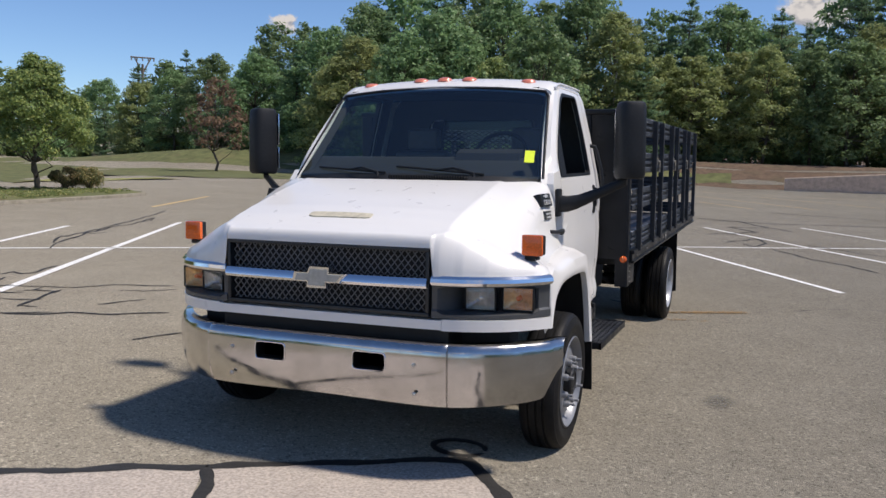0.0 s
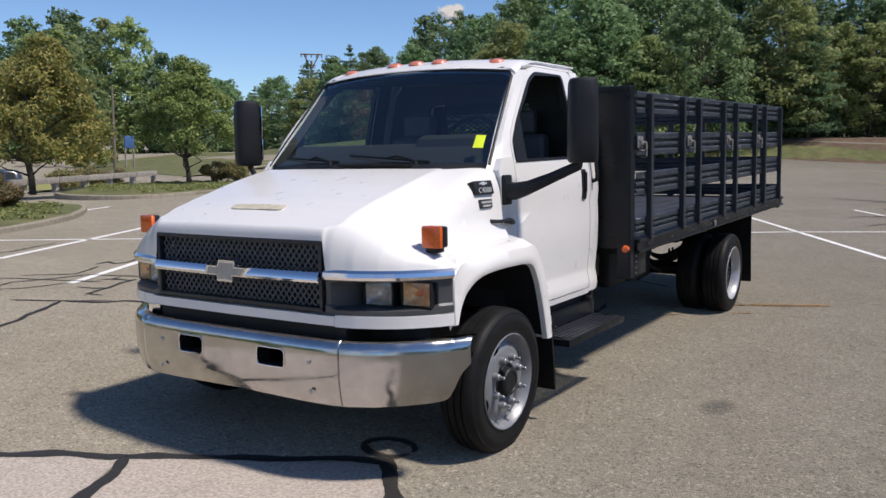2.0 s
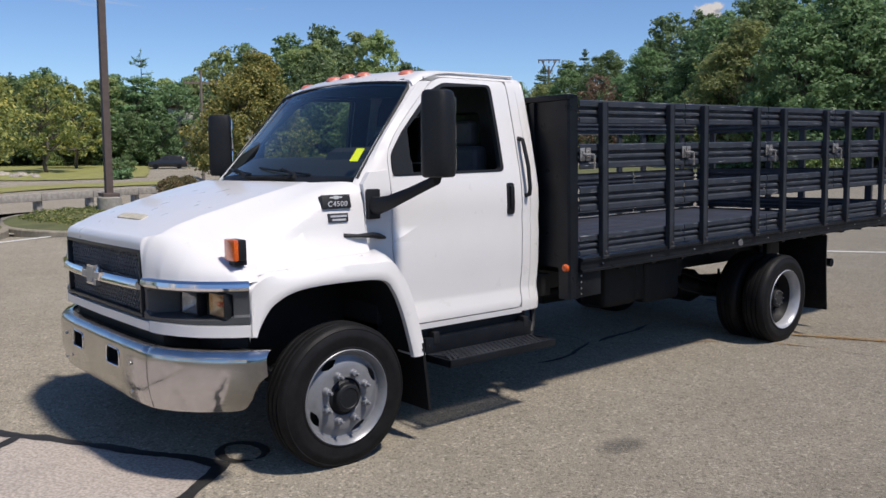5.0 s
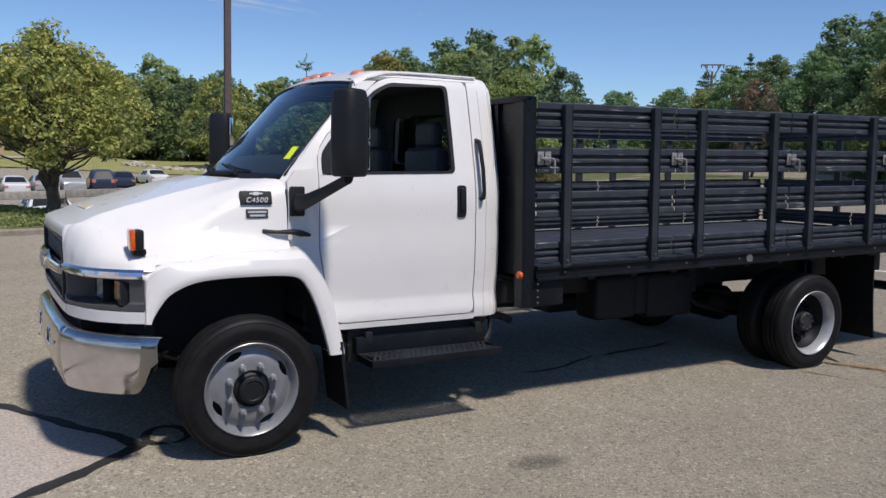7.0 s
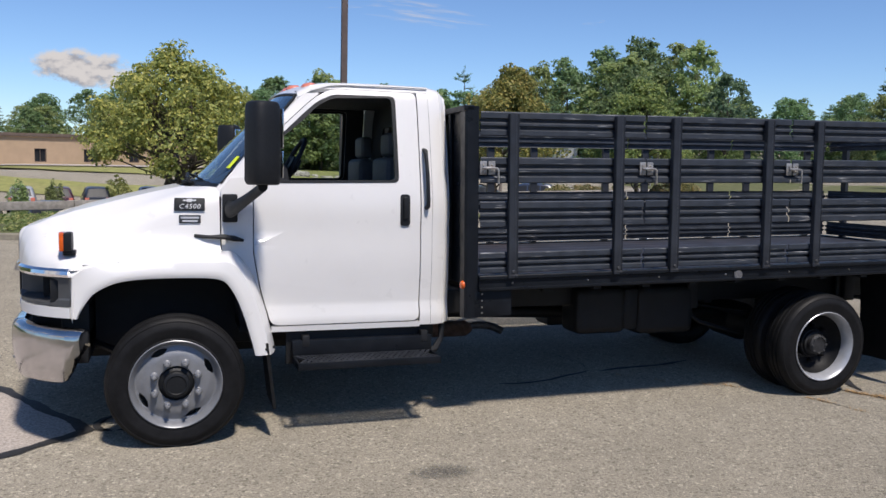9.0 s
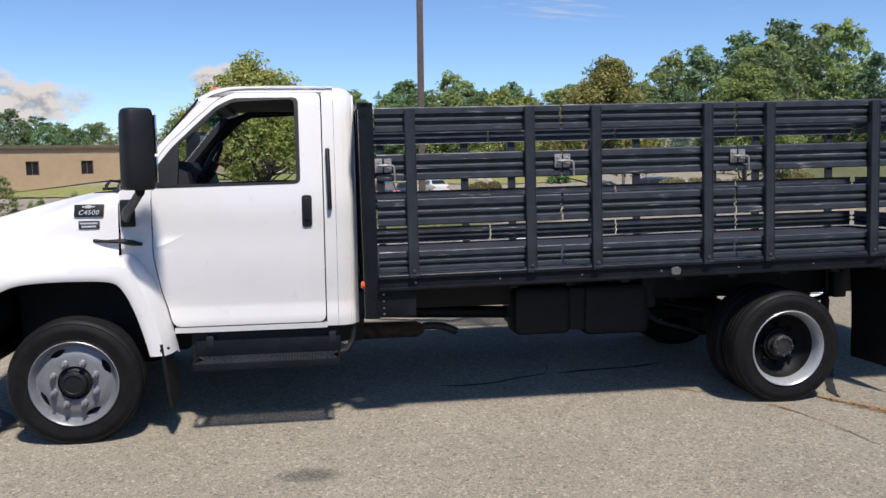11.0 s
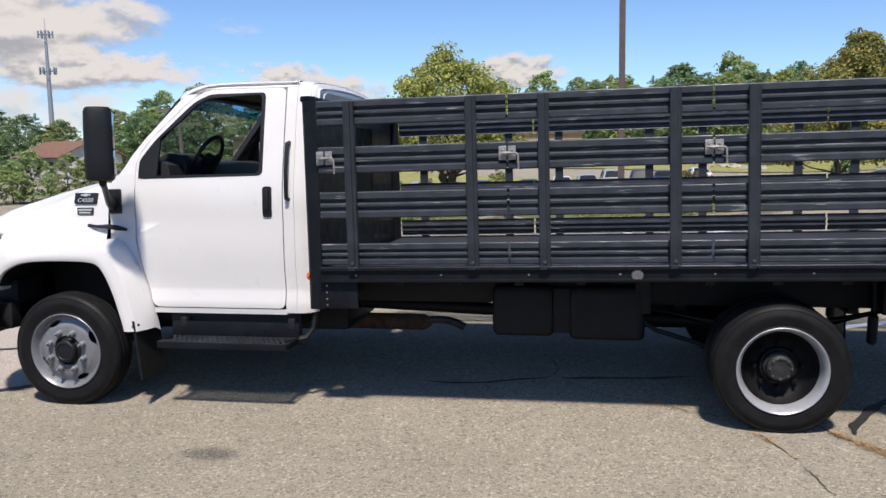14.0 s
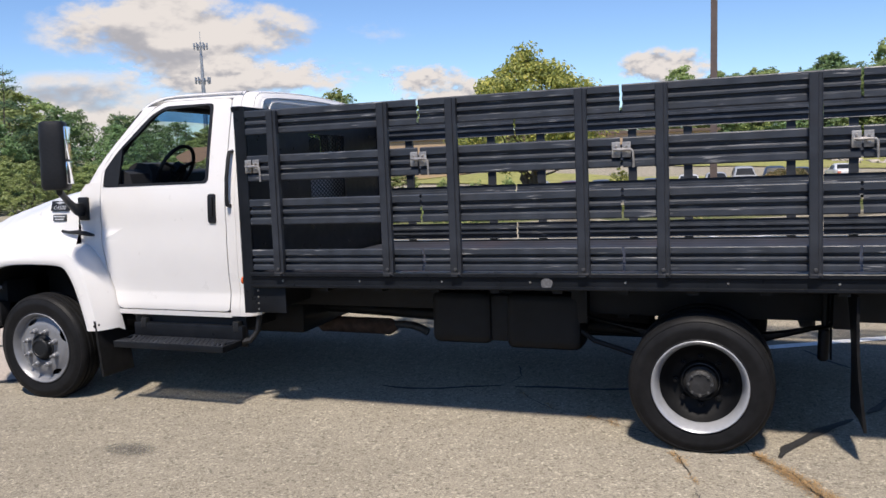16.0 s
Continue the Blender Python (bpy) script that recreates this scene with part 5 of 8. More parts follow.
    box(bm, min(side * 1.05, side * 1.165), max(side * 1.05, side * 1.165), -0.624, -0.575, 1.193, 1.302, 0.014)
    box(bm, min(side * 1.06, side * 1.13), max(side * 1.06, side * 1.13), -0.63, -0.56, 1.165, 1.195, 0.006)
    body("housing", bm, BLACK, lampb, "black lamp housing")


both(flare)

# ---- cab ----


def side_x(z):
    return lerp_table([(0.6, 0.972), (0.69, 0.984), (0.73, 0.981), (0.79, 0.967), (0.82, 0.9665), (0.97, 0.984), (1.2, 0.990), (1.30, 0.984), (1.38, 0.990), (1.5, 0.985), (1.62, 0.965), (1.9, 0.905), (2.14, 0.847), (2.2, 0.83), (2.24, 0.812), (2.275, 0.78), (2.3, 0.74)], z)


def side_panel(name, outline, holes, side, thick=0.035, material=None, parent=None, label="", out=0.0, cuts=(0.69, 0.73, 0.79, 0.82, 0.97, 1.2, 1.3, 1.38, 1.5, 1.62, 1.76, 1.9, 2.02, 2.14, 2.2, 2.24)):
    """A panel of the cab's side, drawn in length and height, bent to the cab's curve."""
    bm = blank()
    edges = []
    for loop in (outline, *holes):
        vs = [bm.verts.new((0, y, z)) for y, z in loop]
        edges += [bm.edges.new((vs[i], vs[(i + 1) % len(vs)])) for i in range(len(vs))]
    bmesh.ops.triangle_fill(bm, use_beauty=True, use_dissolve=False, edges=edges)
    for z in cuts:
        bmesh.ops.bisect_plane(bm, geom=bm.verts[:] + bm.edges[:] + bm.faces[:], plane_co=(0, 0, z), plane_no=(0, 0, 1))
    top = bm.faces[:]
    bound = [e for e in bm.edges if len(e.link_faces) == 1]
    inner = {v: bm.verts.new(v.co) for v in bm.verts[:]}
    for v, w in inner.items():
        x = side_x(v.co.z) + out
        v.co.x, w.co.x = side * x, side * (x - thick)
    if not thick:
        bmesh.ops.delete(bm, geom=list(inner.values()), context="VERTS")
    for f in top if thick else ():
        bm.faces.new([inner[v] for v in f.verts][::-1])
    for e in bound if thick else ():
        a, b = e.verts
        bm.faces.new((a, b, inner[b], inner[a]))
    return body(name, bm, material or WHITE, parent, label, 30)


DOOR = rounded([(0.60, 0.672), (1.605, 0.672), (1.605, 2.238), (1.02, 2.238), (0.91, 2.185), (0.80, 2.085), (0.59, 1.885), (0.488, 1.74), (0.488, 1.15), (0.53, 0.92)], 0.05)
WINDOW = rounded([(0.507, 1.602), (1.458, 1.618), (1.455, 2.208), (1.03, 2.204), (0.915, 2.15), (0.825, 2.07), (0.62, 1.872), (0.512, 1.735)], 0.04)


def shrink(pts, d):
    c = sum((Vector(p) for p in pts), Vector((0, 0))) / len(pts)
    return [tuple(Vector(p) + (c - Vector(p)).normalized() * d) for p in pts]


DOOR_FRONT = [(1.4, 0.482), (1.72, 0.484), (1.76, 0.495), (1.885, 0.583), (2.085, 0.793), (2.16, 0.876), (2.21, 0.937)]


def cab_side(side):
    door = side_panel("door", DOOR, [WINDOW], side, label="white cab door with a dark window frame" if side < 0 else "white cab door with its window rolled down")
    side_panel("window_seal", WINDOW, [shrink(WINDOW, 0.03)], side, 0.03, BLACK, door, "black window seal", 0.003)
    side_panel("sail_panel", [(0.512, 1.608), (0.655, 1.611), (0.668, 1.91), (0.622, 1.866), (0.517, 1.733)], [], side, 0.02, BLACK, door, "black mirror sail panel", 0.007)
    if side < 0:
        pane = side_panel("pane", shrink(WINDOW, 0.028), [], side, 0.0, GLASS, door, "door window glass", -0.012)
        pane.visible_shadow = False
    side_panel("door_trim", DOOR, [WINDOW], side, 0.01, INTERIOR, door, "dark grey inner door trim", -0.038)
    # pillar behind the door, sill below and cowl side ahead of it
    side_panel("rear_pillar", [(1.613, 0.64), (1.69, 0.64), (1.69, 2.275), (1.613, 2.275)], [], side, 0.05)
    side_panel("sill", [(0.60, 0.628), (1.613, 0.628), (1.613, 0.664), (0.60, 0.664)], [], side, 0.06)
    side_panel("cowl_side", [(0.285, 1.05), (0.36, 1.03), (0.47, 0.86), (0.56, 0.66), (0.592, 0.66), (0.522, 0.92), (0.481, 1.15), (0.481, 1.645), (0.34, 1.63), (0.285, 1.56)], [], side, 0.05, out=0.001)
    # roof rail over the door
    bm = blank()
    loft(bm, [[Vector((side * (x - 0.1 * dz - dx), y, z + dz)) for x, z in ((0.814, 2.242), (0.80, 2.262), (0.775, 2.277), (0.72, 2.284), (0.72, 2.24), (0.79, 2.22))] for y, dz, dx in ((0.79, -0.066, 0), (0.83, -0.044, 0), (0.88, -0.02, 0), (0.94, -0.004, 0), (1.0, 0.0, 0), (1.25, 0.0, 0), (1.5, 0.0, 0), (1.688, 0.0, 0))])
    body("roof_rail", bm, WHITE)
    bm = blank()
    tube(bm, [(side * 0.815, 0.88, 2.225), (side * 0.81, 1.0, 2.262), (side * 0.806, 1.1, 2.272), (side * 0.806, 1.5, 2.276), (side * 0.806, 1.69, 2.274)], 0.009, 6)
    body("drip_rail", bm, WHITE)
    # windscreen pillar
    bm = blank()
    rows = []
    for k in range(-2, 9):
        t = k / 8 * (0.7 if k < 0 else 1)
        inner = Vector((side * (0.895 - 0.105 * t - 0.01 * math.sin(math.pi * t)), 0.285 + 0.505 * t, 1.60 + 0.59 * t))
        z = 1.635 + 0.575 * t
        outer = Vector((side * (side_x(z) - 0.001), lerp_table(DOOR_FRONT, z), z))
        m1 = inner.lerp(outer, 0.45) + Vector((side * 0.022, -0.02, 0.004))
        rows.append([inner + Vector((-side * 0.02, 0.04, -0.02)), inner, m1, outer, outer + Vector((-side * 0.045, 0.01, 0))])
    quads(bm, rows)
    body("windscreen_pillar", bm, WHITE, None, "", 50)
    bm = blank()
    quads(bm, [[r[1] + Vector((-side * 0.012, -0.004, -0.008)), r[0] + Vector((-side * 0.02, 0.008, -0.006)), r[0] + Vector((-side * 0.012, 0.03, -0.002)), r[4] + Vector((-side * 0.018, 0.025, 0)), r[4] + Vector((-side * 0.006, 0.06, 0))] for r in rows[2:]])
    body("pillar_trim", bm, INTERIOR)
    # door handle and grab rail
    bm = blank()
    side_panel("handle_plate", rounded([(1.463, 1.325), (1.53, 1.325), (1.53, 1.54), (1.463, 1.54)], 0.022), [], side, 0.02, BLACK, door, "black door handle", 0.008)
    bm = blank()
    box(bm, min(side * 0.985, side * 1.012), max(side * 0.985, side * 1.012), 1.482, 1.512, 1.375, 1.52, 0.008)
    body("handle_lever", bm, BLACK, door)
    bm = blank()
    tube(bm, [(side * 0.90, 1.645, 1.845), (side * 0.955, 1.645, 1.835), (side * 0.972, 1.645, 1.79), (side * 1.01, 1.648, 1.65), (side * 1.025, 1.65, 1.5), (side * 1.02, 1.65, 1.46), (side * 0.97, 1.65, 1.445)], [0.017, 0.015, 0.014, 0.014, 0.014, 0.015, 0.017], 10)
    body("grab_rail", bm, BLACK, None, "black grab rail")


both(cab_side)

# roof, a crowned shell with a sloping brow over the windscreen
bm = blank()
columns = []
for x in (0, 0.1, 0.2, 0.3, 0.4, 0.48, 0.55, 0.61, 0.66, 0.70, 0.73, 0.755, 0.772, 0.785):
    q = (x / 0.785) ** 2
    yf, zf = 0.716 + 0.072 * q, 2.24 - 0.038 * q
    top = 2.314 - 0.03 * q - (0.018 if x > 0.78 else 0.006 if x > 0.77 else 0.0)
    col = [(yf + 0.012, zf - 0.03), (yf + 0.002, zf - 0.012)]
    col += [(yf + 0.25 * s_, zf + (top - zf) * (1 - (1 - s_) ** 2)) for s_ in (0, 0.04, 0.1, 0.2, 0.35, 0.55, 0.8, 1.0)]
    col += [(1.15, top + 0.004), (1.35, top + 0.006), (1.55, top + 0.004), (1.688, top + 0.001)]
    columns.append([Vector((x, y, z)) for y, z in col])
rows = [mirrored(list(r)) for r in zip(*columns)]
quads(bm, rows)
body("roof", bm, WHITE, None, "white cab roof with five marker lamps", 40)

# rounded back of the cab: the side and roof outline drawn in towards the back wall
half = [Vector((0, 2.316)), Vector((0.2, 2.3145)), Vector((0.4, 2.308)), Vector((0.55, 2.301)), Vector((0.66, 2.294)), Vector((0.72, 2.287)), Vector((0.765, 2.274)), Vector((0.795, 2.255)), Vector((0.814, 2.23))] + [Vector((side_x(z), z)) for z in (2.18, 2.1, 2.0, 1.9, 1.8, 1.7, 1.62, 1.55, 1.5, 1.44, 1.38, 1.3, 1.2, 1.1, 0.97, 0.82, 0.79, 0.73, 0.69, 0.64)]
full = [Vector((-p.x, p.y)) for p in half[:0:-1]] + half
inward = []
for i, p in enumerate(full):
    d = (full[min(i + 1, len(full) - 1)] - full[max(i - 1, 0)]).normalized()
    inward.append(Vector((-d.y, d.x)) if Vector((-d.y, d.x)).dot(Vector((0, 1.4)) - p) > 0 else Vector((d.y, -d.x)))
bm = blank()
rows = []
for along, inset in [(0.0, 0.0), (0.004, 0.0)] + [(0.012 + 0.125 * math.sin(a), 0.08 * (1 - math.cos(a))) for a in span(0.0, math.pi / 2, 7)] + [(0.137, 0.14), (0.128, 0.155), (0.128, 0.25)]:
    rows.append([Vector((p.x + n_.x * inset, 1.692 + along, max(p.y + n_.y * inset, 0.64))) for p, n_ in zip(full, inward)])
quads(bm, rows)
shell = body("cab_rear_shell", bm, WHITE, None, "white rounded back of the cab", 50)
for k, r in ((5, 0.006), (8, 0.009)):
    bm = blank()
    tube(bm, rows[k], r, 6)
    body("pressed_line", bm, WHITE, shell)


def marker(x):
    y = 0.845 + 0.05 * (x / 0.62) ** 2
    z = 2.284 - 0.024 * (x / 0.62) ** 2
    bm = blank()
    rings = []
    for k, (s, h) in enumerate(((1.0, 0.0), (0.96, 0.014), (0.8, 0.026), (0.45, 0.033), (0.05, 0.034))):
        rings.append([(x + 0.058 * s * math.cos(a), y + 0.055 * s * math.sin(a) + 0.012 * k * 0.4, z + h) for a in [2 * math.pi * i / 20 for i in range(20)]])
    loft(bm, rings)
    body("marker_lamp", bm, RED_LENS, None, "faded red-amber roof marker lamp")


for x in (-0.62, -0.19, 0.0, 0.19, 0.62):
    marker(x)

# windscreen glass and its black edge


def screen(u, v, out=0.0):
    """A point of the windscreen: u across from -1 to 1, v up."""
    half = 0.905 - 0.105 * v
    x = half * u
    bow = 1 - u * u
    y = 0.29 + 0.497 * v - (0.165 - 0.105 * v) * bow - out
    z = 1.592 + 0.598 * v + (0.012 + 0.030 * v) * bow
    return Vector((x, y, z))


bm = blank()
quads(bm, [[screen(u, v) for u in span(-0.985, 0.985, 20)] for v in span(0.0, 0.985, 8)])
ws = body("windscreen", bm, SHADE, None, "dark reflective windscreen with a yellow sticker", 80)
ws.visible_shadow = False
bm = blank()
path = [screen(-1, 0.0)] + [screen(-1, v) for v in span(0.1, 0.95, 6)] + [screen(u, 1.0) for u in span(-0.97, 0.97, 14)] + [screen(1, v) for v in span(0.95, 0.1, 6)] + [screen(1, 0.0)]
tube(bm, path, 0.011, 6)
body("screen_seal", bm, BLACK, ws, "black rubber screen seal")
bm = blank()
quads(bm, [[screen(u, v, -0.005) for u in span(-0.97, 0.97, 20)] for v in span(0.84, 0.985, 3)])
band = body("tint_band", bm, glass_mat("blue_tint_band", (0.2, 0.42, 0.75), 0.2, 0.0), ws, "blue tint band along the screen's top", 80)
band.visible_shadow = False
bm = blank()
quads(bm, [[screen(u, v, 0.006) for u in span(0.862, 0.932, 2)] for v in span(0.17, 0.30, 2)])
body("sticker", bm, YELLOW, ws, "bright yellow sticker")

# cowl, wipers
bm = blank()
rows = []
for k in range(5):
    t = k / 4
    rows.append([Vector((u * 0.89, (0.03 + 0.24 * abs(u) ** 3) * (1 - t) + (screen(u, 0.02).y) * t, (hood_z(u * 0.89, 0.03) - 0.03) * (1 - t) + screen(u, 0.02).z * t)) for u in span(-1, 1, 16)])
quads(bm, rows)
cowl = body("cowl_panel", bm, BLACK, None, "black cowl panel below the windscreen")
bm = blank()
for k in range(30):
    x = -0.08 + 0.018 * k
    box(bm, x, x + 0.008, 0.06, 0.135, 1.588, 1.606, 0.0)
body("cowl_vent", bm, BLACK, cowl, smooth=False)


def wiper(x0, u0, u1, v0, v1):
    bm = blank()
    tip = screen((u0 + u1) / 2, (v0 + v1) / 2, 0.03)
    tube(bm, [Vector((x0, 0.10, 1.60)), Vector((x0, 0.10, 1.622)), Vector((x0, 0.11, 1.63)).lerp(tip, 0.5) + Vector((0, -0.03, 0.02)), tip], [0.014, 0.012, 0.009, 0.007], 6)
    w = body("wiper", bm, BLACK, None, "black wiper arm and blade")
    bm = blank()
    tube(bm, [screen(u0 + (u1 - u0) * t, v0 + (v1 - v0) * t, 0.014 + 0.01 * math.sin(math.pi * t)) for t in span(0, 1, 6)], 0.007, 5)
    body("blade", bm, BLACK, w)


wiper(-0.18, -0.80, -0.15, 0.095, 0.03)
wiper(0.50, -0.08, 0.60, 0.095, 0.03)

# back wall with its window, floor and firewall
bm = blank()
BACK = [(-0.955, 0.64), (0.955, 0.64), (0.985, 1.2), (0.955, 1.62), (0.84, 2.14), (0.76, 2.24), (0.0, 2.29), (-0.76, 2.24), (-0.84, 2.14), (-0.955, 1.62), (-0.985, 1.2)]
HOLE = rounded([(-0.5, 1.69), (0.5, 1.69), (0.46, 2.07), (-0.46, 2.07)], 0.06)
edges = []
for loop in (BACK, HOLE):
    vs = [bm.verts.new((x, 1.745, z)) for x, z in loop]
    edges += [bm.edges.new((vs[i], vs[(i + 1) % len(vs)])) for i in range(len(vs))]
bmesh.ops.triangle_fill(bm, use_beauty=True, use_dissolve=False, edges=edges)
bmesh.ops.solidify(bm, geom=bm.faces[:], thickness=0.03)
wall = body("cab_back", bm, WHITE, None, "white cab back wall with a window")
bm = blank()
edges = []
for loop in ([(x * 0.97, z) for x, z in BACK], HOLE):
    vs = [bm.verts.new((x, 1.705, z - 0.012)) for x, z in loop]
    edges += [bm.edges.new((vs[i], vs[(i + 1) % len(vs)])) for i in range(len(vs))]
bmesh.ops.triangle_fill(bm, use_beauty=True, use_dissolve=False, edges=edges)
bmesh.ops.solidify(bm, geom=bm.faces[:], thickness=0.012)
body("rear_trim", bm, INTERIOR, wall, "dark inner back trim")
bm = blank()
bm.faces.new([bm.verts.new((x * 0.86, 1.815, z)) for x, z in HOLE])
pane = body("rear_pane", bm, GLASS, wall, "rear window glass")
pane.visible_shadow = False
bm = blank()
tube(bm, [(x * 0.86, 1.822, z) for x, z in HOLE] + [(HOLE[0][0] * 0.86, 1.822, HOLE[0][1])], 0.016, 6)
body("rear_seal", bm, BLACK, wall)
bm = blank()
tube(bm, [(-0.70, 1.822, 1.55), (-0.69, 1.822, 2.10), (-0.675, 1.822, 2.16), (-0.64, 1.822, 2.195), (-0.58, 1.822, 2.21), (0.58, 1.822, 2.21), (0.64, 1.822, 2.195), (0.675, 1.822, 2.16), (0.69, 1.822, 2.10), (0.70, 1.822, 1.55)], 0.014, 6)
body("pressing", bm, WHITE, wall)
bm = blank()
box(bm, -0.93, 0.93, 0.40, 1.74, 0.63, 0.70)
box(bm, -0.93, 0.93, 0.40, 0.46, 0.66, 1.30)
body("cab_floor", bm, INTERIOR)
bm = blank()
loft(bm, [[(x, y, z) for y, z in ((0.28, 1.30), (0.30, 1.58), (0.42, 1.66), (0.53, 1.725), (0.63, 1.735), (0.71, 1.70), (0.74, 1.55), (0.72, 1.40), (0.62, 1.22), (0.5, 1.1))] for x in (-0.90, -0.6, 0.0, 0.6, 0.90)])
body("dashboard", bm, INTERIOR, None, "dark grey dashboard", 40)
bm = blank()
loft(bm, [[(x, y, z) for y, z in ((0.50, 1.70), (0.53, 1.76), (0.60, 1.79), (0.70, 1.775), (0.745, 1.70), (0.73, 1.6))] for x in (0.22, 0.26, 0.64, 0.68)])
body("instrument_hood", bm, INTERIOR, None, "", 40)
bm = blank()
m = pose(0.45, 0.80, 1.735, 62, 0, 0)
ring = [m @ Vector((0.2 * math.cos(a), 0.2 * math.sin(a), 0)) for a in [2 * math.pi * i / 28 for i in range(29)]]
tube(bm, ring, 0.016, 8, False)
for a in (0.3, 2.84, 4.71):
    tube(bm, [m @ Vector((0, 0, -0.02)), m @ Vector((0.2 * math.cos(a), 0.2 * math.sin(a), 0))], 0.014, 6)
tube(bm, [m @ Vector((0, 0, 0.01)), m @ Vector((0, 0, -0.05))], 0.06, 14)
tube(bm, [m @ Vector((0, 0, -0.03)), (0.45, 0.62, 1.5)], 0.035, 10)
body("steering_wheel", bm, BLACK, None, "dark steering wheel")


def seat(side):
    s = thing_part("seat")
    x = 0.45 * side
    bm = blank()
    box(bm, x - 0.25, x + 0.25, 0.95, 1.45, 1.02, 1.17, 0.05, segments=3)
    body("cushion", bm, SEAT, s)
    bm = blank()
    box(bm, x - 0.24, x + 0.24, 1.44, 1.58, 1.13, 1.80, 0.06, segments=3)
    body("backrest", bm, SEAT, s)
    bm = blank()
    box(bm, x - 0.14, x + 0.14, 1.48, 1.58, 1.80, 1.98, 0.045, segments=3)
    body("headrest", bm, SEAT, s)
    bm = blank()
    box(bm, x - 0.2, x + 0.2, 1.0, 1.5, 0.70, 1.02, 0.02)
    body("seat_base", bm, INTERIOR, s)


both(seat)
bm = blank()
box(bm, -0.74, 0.74, 0.87, 1.70, 2.225, 2.245)
box(bm, -0.73, 0.73, 0.79, 0.90, 2.195, 2.224)
body("headliner", bm, mat("grey_headliner", (0.07, 0.07, 0.075), 0.95, noise_scale=60, amount=0.1))


# mirrors on their arms
def mirror(side):
    bm = blank()
    box(bm, min(side * 0.985, side * 1.012), max(side * 0.985, side * 1.012), 0.29, 0.385, 1.352, 1.532, 0.012)
    mount = body("mirror_mount", bm, BLACK, None, "black mirror bracket")
    bm = blank()
    rings = []
    for x, y, z, w, h in ((1.0, 0.33, 1.435, 0.03, 0.055), (1.06, 0.34, 1.435, 0.03, 0.052), (1.12, 0.36, 1.45, 0.026, 0.045), (1.24, 0.42, 1.505, 0.024, 0.036), (1.36, 0.48, 1.565, 0.024, 0.032), (1.405, 0.5, 1.59, 0.03, 0.034), (1.41, 0.5, 1.66, 0.035, 0.02)):
        x = x if side > 0 else 1.0 + (x - 1.0) * 0.8
        rings.append([Vector((side * x, y + w * math.cos(a), z + h * math.sin(a))) for a in [2 * math.pi * i / 12 for i in range(12)]])
    loft(bm, rings)
    body("arm", bm, BLACK, mount, "black mirror arm")
    m = pose(side * 1.415 if side > 0 else -1.335, 0.505, 0, 0, 0, 29 * side)
    bm = blank()
    rings = []
    for z, s in ((1.598, 0.82), (1.606, 0.93), (1.625, 1.0), (1.75, 1.0), (1.95, 0.985), (2.055, 0.95), (2.078, 0.88), (2.088, 0.74)):
        ring = []
        for k in range(24):
            a = 2 * math.pi * k / 24
            cx, cy = math.copysign(abs(math.cos(a)) ** 0.58, math.cos(a)), math.copysign(abs(math.sin(a)) ** 0.66, math.sin(a))
            ring.append(m @ Vector((cx * 0.09 * s, cy * (0.105 if cy < 0 else 0.085) * s, z)))
        rings.append(ring)
    loft(bm, rings)
    housing = body("mirror_housing", bm, BLACK, mount, "tall black mirror housing")
    bm = blank()
    for z0, z1 in ((1.64, 1.80), (1.815, 2.05)):
        box(bm, -0.075, 0.075, 0.08, 0.09, z0, z1, 0.004, m)
    body("mirror_glass", bm, MIRROR, mount, "mirror glass")


both(mirror)


# badges on the nose sides
def side_frame(side, y, z):
    """A frame on the nose's side at a length and a height: first axis outwards, second along, third up."""
    lo, hi = 0.7, 1.03
    for _ in range(40):
        c = (lo + hi) / 2
        lo, hi = (c, hi) if hood_z(c, y) > z else (lo, c)
    x, e = lo, 0.03
    gx, gy = (hood_z(x + 0.012, y) - hood_z(x - 0.012, y)) / 0.024, (hood_z(x, y + e) - hood_z(x, y - e)) / (2 * e)
    n = Vector((-gx, -gy * 0.5, 0.65)).normalized()
    up = (Vector((0, 0, 1)) - n * n.z).normalized()
    along = up.cross(n)
    m = Matrix(((n.x, along.x, up.x, x), (n.y, along.y, up.y, y), (n.z, along.z, up.z, z), (0, 0, 0, 1)))
    return Matrix.Diagonal((side, 1, 1, 1)) @ m


